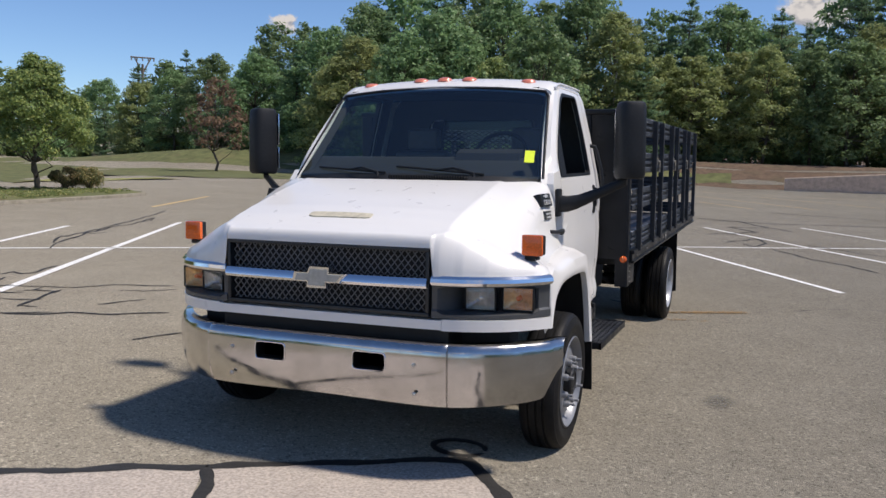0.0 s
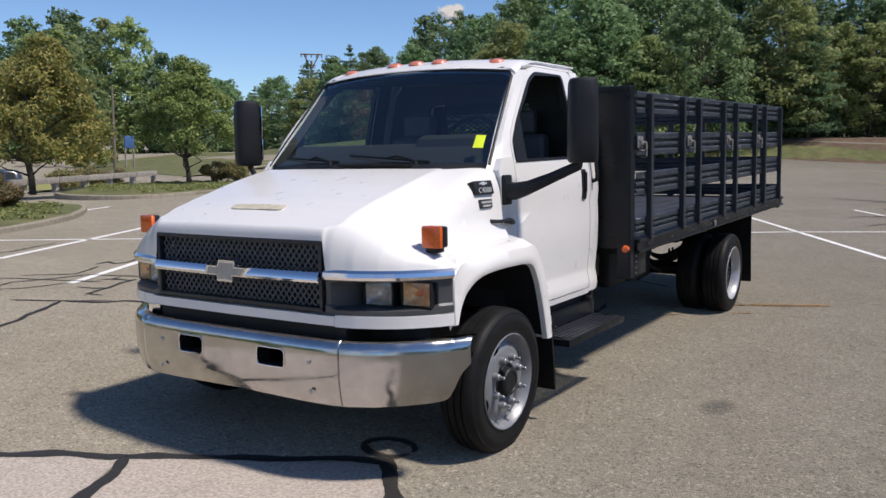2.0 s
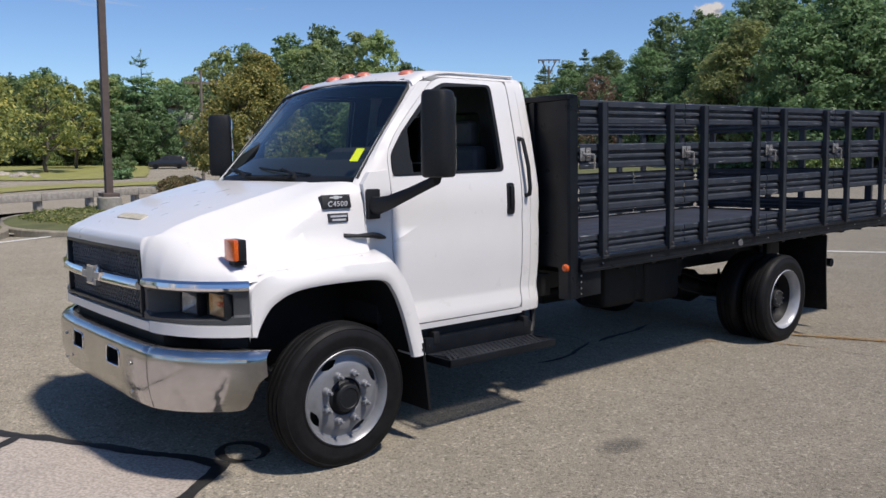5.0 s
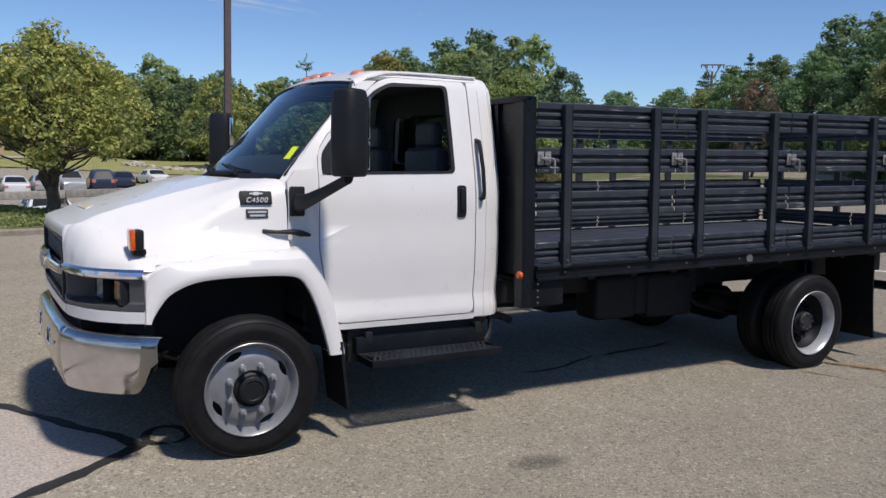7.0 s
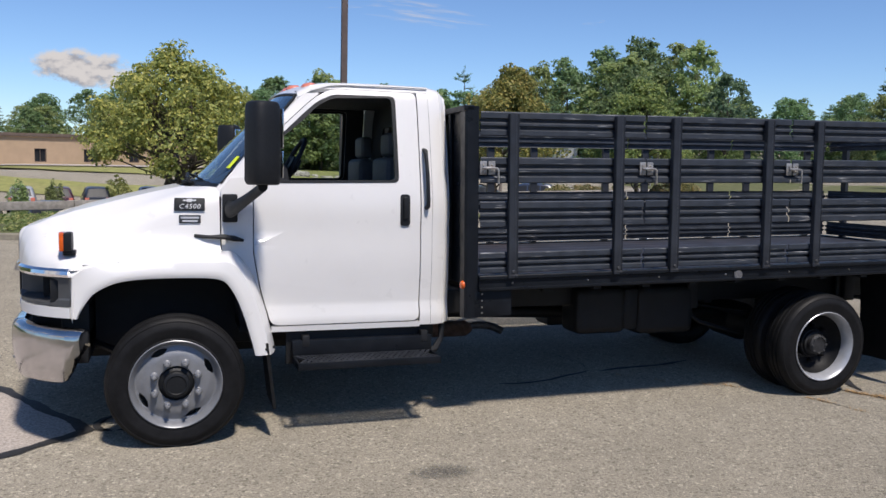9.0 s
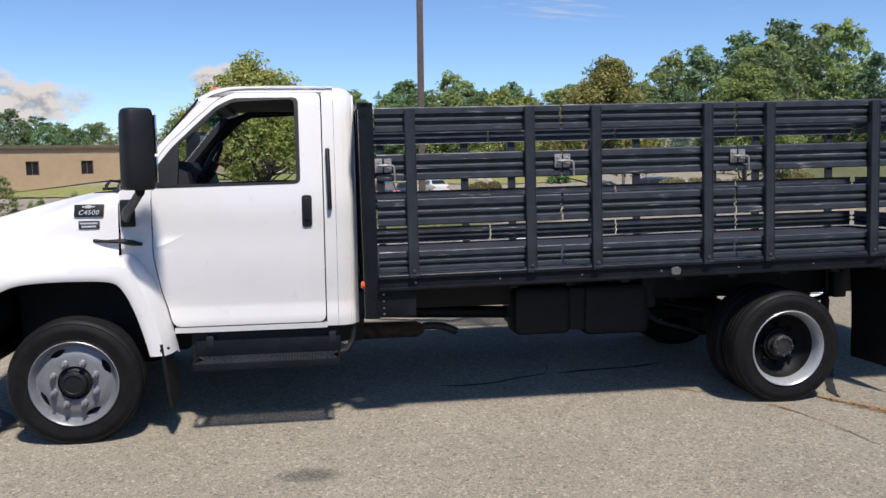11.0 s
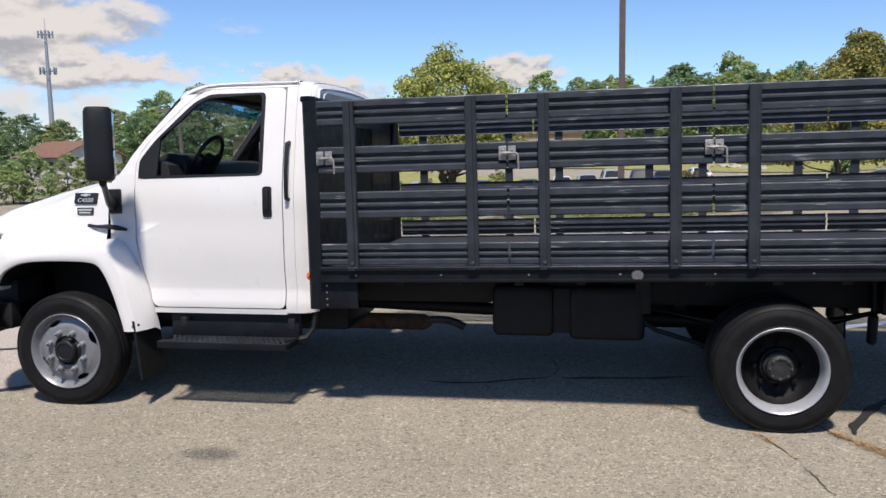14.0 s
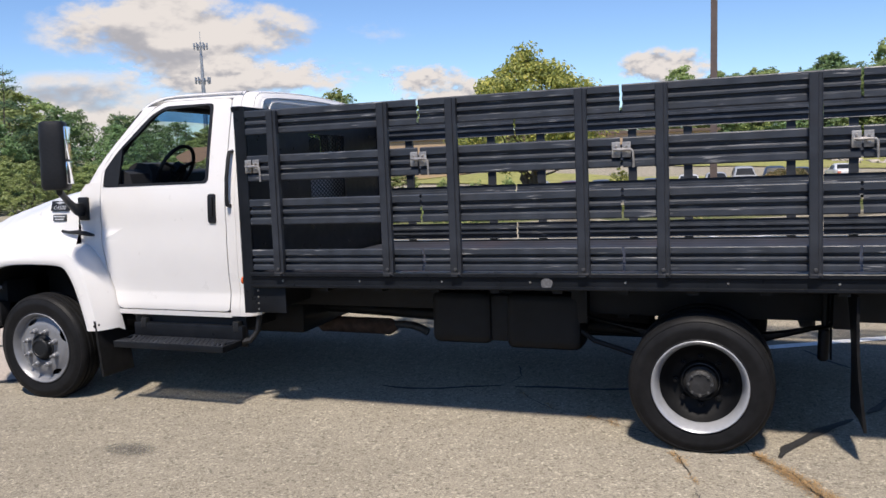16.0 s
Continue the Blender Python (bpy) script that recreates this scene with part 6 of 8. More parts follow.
def badge(side):
    m = side_frame(side, 0.093, 1.462) @ Matrix.Translation((0.011, 0, 0))
    bm = blank()
    box(bm, -0.04, 0.008, -0.0925, 0.0925, -0.04, 0.04, 0.004, m)
    plate = body("badge_plate", bm, BLACK, hood, "black badge plate with a chrome model number")
    bm = blank()
    loft(bm, [[m @ Vector((o, x * 0.24 * side, 0.0225 + z * 0.16)) for x, z in SHAPE] for o in (0.006, 0.011)])
    body("badge_mark", bm, SILVER_LETTER, hood, "small chrome cross-shaped mark")
    crv = bpy.data.curves.new("badge_text", "FONT")
    crv.body = "C4500"
    crv.size, crv.extrude, crv.space_character, crv.shear = 0.044, 0.002, 1.12, 0.2
    crv.align_x = "CENTER"
    tmp = bpy.data.objects.new("badge_text", crv)
    me = bpy.data.meshes.new_from_object(tmp)
    bpy.data.objects.remove(tmp)
    w = m.copy() if side > 0 else m @ Matrix.Diagonal((1, -1, 1, 1))
    me.transform(ROLL @ w @ Matrix.Translation((0.0095, 0.0, -0.031)) @ pose(0, 0, 0, 90, 0, 90))
    me.materials.append(SILVER_LETTER)
    ob = new("badge_text", me)
    ob.parent = hood
    ob["label"] = "chrome letters"
    m = side_frame(side, 0.093, 1.372) @ Matrix.Translation((0.003, 0, 0))
    bm = blank()
    box(bm, -0.02, 0.008, -0.066, 0.066, -0.026, 0.026, 0.006, m)
    body("badge_plate", bm, GREY_BADGE, hood, "small grey engine badge")
    for z0, z1, w in ((0.003, 0.014, 0.055), (-0.018, -0.007, 0.046)):
        bm = blank()
        box(bm, 0.006, 0.0105, -w, w, z0, z1, 0, m)
        body("badge_bar", bm, SILVER_LETTER, hood)


SILVER_LETTER = mat("silver_letters", (0.62, 0.62, 0.62), 0.35, 0.3, noise_scale=60, amount=0.08)
GREY_BADGE = mat("grey_badge", (0.05, 0.053, 0.057), 0.4, 0.3, noise_scale=60, amount=0.2)
both(badge)

# ---- flatbed ----
RAKE = Matrix.Translation((0, 3.2, 1.0)) @ pose(0, 0, 0, 0.82, 0, 0) @ Matrix.Translation((0, -3.2, -1.0))
BED = ROLL @ RAKE


def bedpart(name, bm, material, parent=None, label="", sharp=32, smooth=True):
    return part(name, bm, material, parent or truck, label, BED, sharp, smooth)


POST_STEEL = mat("black_post_paint", (0.026, 0.0295, 0.037), 0.42, noise_scale=7, amount=0.3, rough_var=0.12)
SLAT_Z = [(1.958, 2.122), (1.642, 1.818), (1.343, 1.52), (1.03, 1.174)]
# pressed sheet: two flat flanges and a middle rib with two deep grooves between them
FACE = [(0.002, 1.0), (0.012, 0.985), (0.0145, 0.955), (0.0145, 0.735), (-0.010, 0.712), (-0.011, 0.615), (0.010, 0.545), (0.0125, 0.525), (0.0125, 0.435), (-0.010, 0.412), (-0.011, 0.315), (0.011, 0.245), (0.0145, 0.225), (0.0145, 0.045), (0.012, 0.015), (0.002, 0.0)]
PROFILE = FACE + [(x - 0.006, z) for x, z in reversed(FACE)]


def slat_mesh(length, h):
    bm = blank()
    loft(bm, [[(x, y, z * h) for x, z in PROFILE] for y in (0, length)])
    return mesh_of(bm, SLAT_STEEL, "slat", 25)


LEN = 1.252
SLATS = [slat_mesh(LEN, b - a) for a, b in SLAT_Z]
bm = blank()
loft(bm, [[(x, y, z) for x, y in ((0.0, -0.034), (0.038, -0.034), (0.042, -0.030), (0.042, 0.010), (0.039, 0.013), (0.030, 0.014), (0.030, 0.030), (0.034, 0.032), (0.034, 0.036), (0.0, 0.036))] for z in (1.0, 2.106)])
POST = mesh_of(bm, POST_STEEL, "post")
bm = blank()
box(bm, 0.0, 0.045, -0.03, 0.03, 1.014, 1.024, 0.0)
lathe(bm, [(0.0, 0.052), (0.01, 0.05), (0.012, 0.043)], 8, (0, 0, 1.045))
FOOT = mesh_of(bm, mat("worn_post_foot", (0.075, 0.076, 0.08), 0.5, 0.3, noise_scale=40, amount=0.6), "post_foot")
bm = blank()
for y in (-0.055, 0.005):
    box(bm, 0.022, 0.03, y, y + 0.05, 1.70, 1.79, 0.004)
    for z in (1.725, 1.765):
        lathe(bm, [(0.0, 0.04), (0.007, 0.039), (0.009, 0.03)], 8, (0, y + 0.025, z))
tube(bm, [(0.045, -0.045, 1.745), (0.048, 0.03, 1.745), (0.05, 0.062, 1.742), (0.05, 0.07, 1.73), (0.048, 0.072, 1.64)], 0.007, 6)
box(bm, 0.03, 0.05, -0.03, 0.02, 1.735, 1.755, 0.004)
LATCH = mesh_of(bm, mat("rusty_latch_steel", (0.46, 0.43, 0.39), 0.4, 0.65, noise_scale=30, amount=0.4, stain=0.5, stain_scale=35, stain_color=(0.12, 0.06, 0.035)), "latch")


def under(name, me, parent, m=None, label=""):
    ob = new(name, me)
    ob.parent = parent
    if m is not None:
        ob.matrix_basis = m
    if label:
        ob["label"] = label
    return ob


def stake_panel(m, posts=(0.225, 1.03), latch=None, length=LEN):
    p = new("stake_panel")
    p.parent = truck
    p["label"] = "removable black ribbed-steel stake panel"
    p.matrix_basis = BED @ m
    for me, (a, b) in zip(SLATS, SLAT_Z):
        under("slat", me, p, Matrix.Translation((0, 0, a)) @ Matrix.Diagonal((1, length / LEN, 1, 1)))
    for y in posts:
        under("post", POST, p, Matrix.Translation((0.0225, y, 0)))
        under("post_foot", FOOT, p, Matrix.Translation((0.0225, y, 0)), "worn bolted post foot")
    if latch is not None:
        under("latch", LATCH, p, Matrix.Translation((0, latch, 0)), "steel latch with a hook")


SIDE_X = 1.195
for k in range(4):
    y0 = 1.965 + 1.267 * k
    stake_panel(Matrix.Translation((SIDE_X, y0, 0)), latch=0.045 if k == 0 else -0.007)
    stake_panel(Matrix.Translation((-SIDE_X, y0 + LEN, 0)) @ pose(0, 0, 0, 0, 0, 180), latch=LEN - 0.045 if k == 0 else LEN + 0.007)
for k in range(2):
    stake_panel(Matrix.Translation((-0.004 + 1.188 * (1 - k), 7.045, 0)) @ pose(0, 0, 0, 0, 0, 90), (0.2, 0.97), None, 1.175)

# deck boards on cross sills between side channels
deck = thing_part("deck")
bm = blank()
box(bm, -0.117, 0.117, 1.96, 7.03, 0.975, 1.008, 0.004)
bm.transform(BED)
PLANK = mesh_of(bm, DECK, "plank")
for k in range(10):
    under("plank", PLANK, deck, Matrix.Translation((-1.062 + 0.236 * k, 0, 0.0066 * (4.5 - k) * -1.0)))
for k in range(13):
    bm = blank()
    y = 2.05 + 0.4 * k
    box(bm, -1.17, 1.17, y, y + 0.06, 0.885, 0.972)
    bedpart("cross_sill", bm, CHASSIS, deck)
bm = blank()
box(bm, -0.9, 0.9, 1.80, 1.99, 0.72, 0.88, 0.01)
bedpart("front_bearer", bm, CHASSIS, deck)


def bed_rail(side):
    bm = blank()
    prof = [(1.17, 0.915), (1.237, 0.915), (1.24, 0.92), (1.24, 0.932), (1.222, 0.936), (1.222, 0.99), (1.24, 0.995), (1.24, 1.014), (1.236, 1.019), (1.17, 1.019)]
    loft(bm, [[(side * x, y, z) for x, z in prof] for y in (1.955, 7.06)])
    rail = bedpart("side_rail", bm, BLACK_STEEL, None, "black steel side rail", 20)
    for y in span(2.2, 6.8, 8):
        bm = blank()
        lathe(bm, [(0.0, 0.006), (0.006, 0.005), (0.008, 0.0)], 8, (side * 1.222, y, 0.962))
        bedpart("bolt", bm, STEEL, rail)
    bm = blank()
    lathe(bm, [(0.0, 0.012), (0.034, 0.011), (0.038, 0.004), (0.038, 0.0)], 20, (side * 1.225, 4.03, 0.955))
    bedpart("reflector", bm, mat("dusty_reflector", (0.13, 0.13, 0.135), 0.4, noise_scale=60, amount=0.4), rail, "round dusty reflector")
    # riveted plate below the rail at the front corner
    bm = blank()
    box(bm, min(side * 1.19, side * 1.2), max(side * 1.19, side * 1.2), 1.93, 2.20, 0.735, 0.915, 0.003)
    plate = bedpart("corner_plate", bm, BLACK_STEEL)
    for z in (0.76, 0.80, 0.845, 0.89):
        bm = blank()
        lathe(bm, [(0.0, 0.005), (0.005, 0.004), (0.007, 0.0)], 8, (side * 1.2, 1.985, z))
        bedpart("rivet", bm, STEEL, plate)
    # bulkhead corner post and its amber lamp
    bm = blank()
    loft(bm, [[(side * x, y, z) for x, y in ((1.10, 1.86), (1.185, 1.86), (1.2, 1.875), (1.2, 1.955), (1.185, 1.955), (1.185, 1.885), (1.10, 1.885))] for z in (0.73, 2.155)])
    corner = bedpart("bulkhead_post", bm, BLACK_STEEL, None, "black steel corner post")
    bm = blank()
    lathe(bm, [(0.0, -0.022), (0.018, -0.02), (0.027, -0.012), (0.03, 0.003)], 18, (side * 1.166, 1.86, 0.955), "y")
    bedpart("marker_lamp", bm, AMBER, corner, "round amber marker lamp")


both(bed_rail)

# front bulkhead with a mesh window
bulk = thing_part("bulkhead")
bulk["label"] = "black steel bulkhead behind the cab with a mesh window"
for x0, x1, z0, z1 in ((-1.10, -0.42, 0.95, 2.13), (0.21, 1.10, 0.95, 2.13), (-0.42, 0.21, 0.95, 1.42), (-0.42, 0.21, 2.0, 2.13)):
    bm = blank()
    box(bm, x0, x1, 1.885, 1.905, z0, z1)
    bedpart("sheet_panel", bm, BLACK_STEEL, bulk)
for x in (-0.85, -0.6, 0.6, 0.85):
    bm = blank()
    box(bm, x - 0.025, x + 0.025, 1.86, 1.885, 0.95, 2.12, 0.008)
    bedpart("rib", bm, BLACK_STEEL, bulk)
bm = blank()
box(bm, -1.2, 1.2, 1.85, 1.93, 2.12, 2.16, 0.01)
bedpart("top_rail", bm, BLACK_STEEL, bulk)
bm = blank()
diamond_bars(bm, -0.42, 0.21, 1.42, 2.0, 1.892, 0.062, 0.034, 0.0095, 0.004)
bedpart("mesh_window", bm, BLACK_STEEL, bulk, "diamond wire mesh", smooth=False)
bm = blank()
box(bm, -1.2, 1.2, 6.98, 7.06, 0.88, 1.018, 0.006)
bedpart("tail_beam", bm, BLACK_STEEL)

# ---- wheels and running gear ----
TYRE = [(0.265, -0.095), (0.285, -0.108), (0.32, -0.116), (0.36, -0.115), (0.39, -0.105), (0.405, -0.093), (0.409, -0.085), (0.416, -0.07), (0.4165, -0.05), (0.408, -0.046), (0.408, -0.039), (0.4185, -0.035), (0.4185, -0.004), (0.408, 0.0), (0.408, 0.007), (0.4185, 0.011), (0.4185, 0.038), (0.408, 0.042), (0.408, 0.049), (0.4165, 0.053), (0.416, 0.072), (0.409, 0.086), (0.405, 0.093), (0.398, 0.098), (0.392, 0.104), (0.386, 0.103), (0.36, 0.1145), (0.345, 0.118), (0.338, 0.1165), (0.32, 0.116), (0.29, 0.108), (0.283, 0.111), (0.276, 0.108), (0.265, 0.095)]
HUB_Z = 0.401


def tyre_mesh():
    bm = blank()
    lathe(bm, TYRE, 72)
    for v in bm.verts:
        v.co.z = max(v.co.z, -HUB_Z + 0.002)
    return mesh_of(bm, RUBBER, "tyre", 28)


TYRE_ME = tyre_mesh()


def front_wheel(side):
    w = new("front_wheel")
    w.parent = truck
    w["label"] = "front wheel with a silver disc and long studs"
    w.matrix_basis = Matrix.Translation((side * 1.08, 0, HUB_Z)) @ pose(0, 0, 0, 0, 0, 0 if side > 0 else 180)
    under("tyre", TYRE_ME, w, None, "black truck tyre")
    bm = blank()
    lathe(bm, [(0.25, -0.1), (0.268, -0.09), (0.262, -0.06), (0.23, 0.0), (0.235, 0.05), (0.258, 0.085), (0.268, 0.098), (0.274, 0.104), (0.277, 0.111), (0.272, 0.115), (0.266, 0.110), (0.256, 0.094), (0.249, 0.082), (0.243, 0.068)], 60)
    under("rim", mesh_of(bm, SILVER, "rim"), w, None, "silver steel rim")
    # disc with hand holes
    bm = blank()
    radii = [(0.243, 0.066), (0.234, 0.062), (0.222, 0.066), (0.198, 0.078), (0.190, 0.082), (0.17, 0.086), (0.112, 0.088), (0.106, 0.082)]
    n = 80
    grid = [[bm.verts.new((x, r * math.cos(2 * math.pi * k / n), r * math.sin(2 * math.pi * k / n))) for k in range(n)] for r, x in radii]
    # round off the ends of the hand holes
    for h in (3, 23, 43, 63):
        for k, pull in ((0, 0.85), (1, 0.35), (5, 0.35), (6, 0.85)):
            for i in (1, 3):
                p, q = grid[i][(h + k) % n].co, grid[2][(h + k) % n].co
                grid[i][(h + k) % n].co = p.lerp(q, pull)
    for i in range(len(radii) - 1):
        for k in range(n):
            hole = i in (1, 2) and min((k - h) % n for h in (3, 23, 43, 63)) < 6
            if not hole:
                bm.faces.new((grid[i][k], grid[i][(k + 1) % n], grid[i + 1][(k + 1) % n], grid[i + 1][k]))
    under("disc", mesh_of(bm, SILVER, "disc", 40), w, None, "silver disc with hand holes")
    bm = blank()
    lathe(bm, [(0.23, 0.02), (0.12, 0.03), (0.0, 0.03)], 30)
    under("brake", mesh_of(bm, CHASSIS, "brake"), w)
    bm = blank()
    lathe(bm, [(0.106, 0.07), (0.1, 0.076), (0.085, 0.082), (0.082, 0.085), (0.08, 0.118), (0.074, 0.126), (0.06, 0.13), (0.055, 0.124), (0.0, 0.126)], 30)
    under("hub", mesh_of(bm, BLACK, "hub"), w, None, "black hub cap")
    bm = blank()
    lathe(bm, [(0.024, 0.086), (0.024, 0.092), (0.021, 0.094), (0.019, 0.118), (0.016, 0.122), (0.009, 0.123), (0.009, 0.150), (0.007, 0.153), (0.0, 0.153)], 12)
    nut = mesh_of(bm, SILVER, "wheel_nut")
    for k in range(8):
        a = 2 * math.pi * (k + 0.5) / 8
        under("wheel_nut", nut, w, Matrix.Translation((0, 0.139 * math.cos(a), 0.139 * math.sin(a))))


RIM_BRIGHT = mat("bright_rim_paint", (0.42, 0.43, 0.45), 0.34, 0.3, noise_scale=12, amount=0.12, stain=0.3, stain_scale=9, stain_color=(0.27, 0.26, 0.25))
WHEEL_BLACK = mat("black_wheel_paint", (0.004, 0.0042, 0.005), 0.6, spec=0.25, noise_scale=14, amount=0.4, rough_var=0.1)


def rear_wheel(side):
    w = new("rear_wheel")
    w.parent = truck
    w["label"] = "dual rear wheel with a deep-dished silver rim"
    w.matrix_basis = Matrix.Translation((side * 1.075, 4.92, HUB_Z)) @ pose(0, 0, 0, 0, 0, 0 if side > 0 else 180)
    under("tyre", TYRE_ME, w, None, "black truck tyre")
    under("tyre", TYRE_ME, w, Matrix.Translation((-0.27, 0, 0)), "black truck tyre")
    bm = blank()
    lathe(bm, [(0.268, 0.095), (0.274, 0.104), (0.279, 0.112), (0.274, 0.117), (0.267, 0.112), (0.257, 0.096), (0.249, 0.08), (0.241, 0.05), (0.232, 0.0), (0.226, -0.05)], 60)
    under("rim", mesh_of(bm, RIM_BRIGHT, "rim"), w, None, "silver steel rim")
    bm = blank()
    lathe(bm, [(0.236, 0.03), (0.222, 0.005), (0.20, -0.03), (0.17, -0.05), (0.13, -0.055), (0.125, -0.055), (0.12, -0.03), (0.108, -0.02), (0.1, 0.0)], 48)
    under("disc", mesh_of(bm, WHEEL_BLACK, "disc"), w, None, "black dished disc")
    bm = blank()
    lathe(bm, [(0.115, -0.06), (0.112, -0.02), (0.095, -0.012), (0.082, 0.0), (0.08, 0.04), (0.068, 0.05), (0.062, 0.052), (0.06, 0.047), (0.0, 0.049)], 30)
    under("hub", mesh_of(bm, mat("dusty_hub", (0.03, 0.03, 0.031), 0.6, 0.2, noise_scale=30, amount=0.4), "hub"), w, None, "dusty axle hub")
    bm = blank()
    lathe(bm, [(0.02, -0.055), (0.018, -0.03), (0.009, -0.028), (0.009, -0.005), (0.0, -0.004)], 8)
    nut = mesh_of(bm, WHEEL_BLACK, "wheel_nut")
    bm = blank()
    lathe(bm, [(0.009, 0.048), (0.008, 0.058), (0.0, 0.059)], 8)
    bolt = mesh_of(bm, mat("dull_bolt", (0.16, 0.16, 0.16), 0.5, 0.7, noise_scale=40, amount=0.5), "axle_bolt")
    for k in range(8):
        a = 2 * math.pi * k / 8
        under("wheel_nut", nut, w, Matrix.Translation((0, 0.145 * math.cos(a), 0.145 * math.sin(a))))
        under("axle_bolt", bolt, w, Matrix.Translation((0, 0.066 * math.cos(a), 0.066 * math.sin(a))))
    bm = blank()
    lathe(bm, [(0.2, -0.33), (0.2, -0.1), (0.12, -0.08)], 30)
    under("brake_drum", mesh_of(bm, CHASSIS, "brake_drum"), w)


both(front_wheel)
both(rear_wheel)


def frame_rail(side):
    bm = blank()
    box(bm, min(side * 0.40, side * 0.47), max(side * 0.40, side * 0.47), -0.75, 6.9, 0.655, 0.89, 0.008)
    body("frame_rail", bm, CHASSIS)
    # leaf spring pack and hangers
    sp = thing_part("leaf_spring")
    for k in range(6):
        bm = blank()
        half = 0.84 - 0.085 * k
        loft(bm, [[(side * x, 4.92 + half * t, 0.555 - 0.015 * k + (0.12 - 0.008 * k) * t * t + dz) for x, dz in ((0.47, 0), (0.55, 0), (0.55, 0.011), (0.47, 0.011))] for t in span(-1, 1, 10)])
        part("leaf", bm, CHASSIS, sp)
    for y, w, z in ((4.05, 0.11, 0.62), (5.68, 0.11, 0.64)):
        bm = blank()
        box(bm, min(side * 0.46, side * 0.56), max(side * 0.46, side * 0.56), y, y + w, z, 0.86, 0.01)
        part("hanger", bm, CHASSIS, sp)
    bm = blank()
    tube(bm, [(side * 0.51, 4.86, 0.62), (side * 0.51, 4.86, 0.44), (side * 0.51, 4.98, 0.44), (side * 0.51, 4.98, 0.62)], 0.012, 6)
    part("spring_clamp", bm, CHASSIS, sp)
    bm = blank()
    tube(bm, [(side * 0.52, 4.05, 0.60), (side * 0.54, 4.2, 0.50), (side * 0.56, 4.55, 0.40), (side * 0.58, 4.85, 0.37)], 0.017, 6)
    part("torque_arm", bm, CHASSIS, truck)
    bm = blank()
    tube(bm, [(side * 0.52, 5.64, 0.86), (side * 0.52, 5.64, 0.62), (side * 0.52, 5.635, 0.61), (side * 0.52, 5.63, 0.43), (side * 0.52, 5.63, 0.415)], [0.022, 0.022, 0.034, 0.034, 0.02], 12)
    body("shock_absorber", bm, CHASSIS, None, "black shock absorber")
    # rear mud flap
    bm = blank()
    loft(bm, [[(side * x, 5.74 + 0.06 * (0.93 - z) + 0.012 * math.sin(7 * x + 5 * z) + dy, z) for x, dy in ((0.66, 0), (0.9, 0), (1.165, 0), (1.165, 0.016), (0.9, 0.016), (0.66, 0.016))] for z in span(0.16, 0.92, 6)])
    body("mud_flap", bm, RUBBER, None, "black rubber mud flap")


both(frame_rail)
bm = blank()
tube(bm, [(-0.9, 4.92, HUB_Z), (-0.3, 4.92, HUB_Z), (-0.16, 4.92, HUB_Z), (0.16, 4.92, HUB_Z), (0.3, 4.92, HUB_Z), (0.9, 4.92, HUB_Z)], [0.07, 0.075, 0.17, 0.17, 0.075, 0.07], 16)
part("rear_axle", bm, CHASSIS, truck)
bm = blank()
tube(bm, [(0, 1.2, 0.6), (0, 4.8, 0.45)], 0.05, 12)
part("drive_shaft", bm, CHASSIS, truck)
bm = blank()
tube(bm, [(-0.95, 0.0, HUB_Z), (-0.5, 0.02, 0.33), (0.5, 0.02, 0.33), (0.95, 0.0, HUB_Z)], 0.05, 10)
box(bm, -0.3, 0.3, -0.6, 0.6, 0.38, 0.75, 0.05)
part("front_axle", bm, CHASSIS, truck)
for side in (1, -1):
    bm = blank()
    tube(bm, [(side * 0.6, -0.62, 0.62), (side * 0.9, -0.35, 0.56), (side * 0.95, -0.1, 0.5)], 0.025, 8)
    part("steering_arm", bm, CHASSIS, truck)
for y0, y1, low in ((3.03, 3.48, 0.425), (3.585, 4.12, 0.405)):
    bm = blank()
    box(bm, 0.28, 0.575, y0, y1, low, 0.80, 0.065, segments=4)
    body("fuel_tank", bm, CHASSIS, None, "black fuel tank slung from the frame")
# dark filler box added on the far side, where no such part is seen
bm = blank()
box(bm, -0.60, -0.30, 3.2, 4.5, 0.34, 0.84, 0.04, segments=3)
body("tool_box", bm, CHASSIS, None, "black box slung from the frame")
bm = blank()
box(bm, -0.40, 0.40, 4.34, 4.42, 0.62, 0.88, 0.01)
body("cross_member", bm, CHASSIS)
bm = blank()
box(bm, -0.40, 0.40, 5.5, 5.58, 0.60, 0.88, 0.01)
body("cross_member", bm, CHASSIS)
bm = blank()
box(bm, 0.30, 0.55, 3.47, 3.60, 0.45, 0.78, 0.02)
body("tank_bracket", bm, CHASSIS)
bm = blank()
tube(bm, [(-0.2, 0.8, 0.46), (-0.2, 1.55, 0.40), (-0.2, 1.70, 0.375)], 0.03, 12)
tube(bm, [(-0.2, 1.69, 0.375), (-0.2, 1.72, 0.375), (-0.2, 1.74, 0.375), (-0.2, 2.37, 0.372), (-0.2, 2.40, 0.372), (-0.2, 2.43, 0.372)], [0.03, 0.05, 0.068, 0.068, 0.05, 0.03], 20)
ex = body("muffler", bm, RUST, None, "rusty exhaust muffler")
bm = blank()
tube(bm, [(-0.2, 2.42, 0.392), (-0.2, 2.50, 0.395), (-0.2, 2.58, 0.388), (-0.2, 2.65, 0.365), (-0.2, 2.71, 0.335)], [0.03, 0.032, 0.033, 0.033, 0.033], 14)
body("tailpipe", bm, mat("dull_steel_pipe", (0.13, 0.12, 0.11), 0.6, 0.6, noise_scale=20, amount=0.35), ex, "dull steel tail pipe")
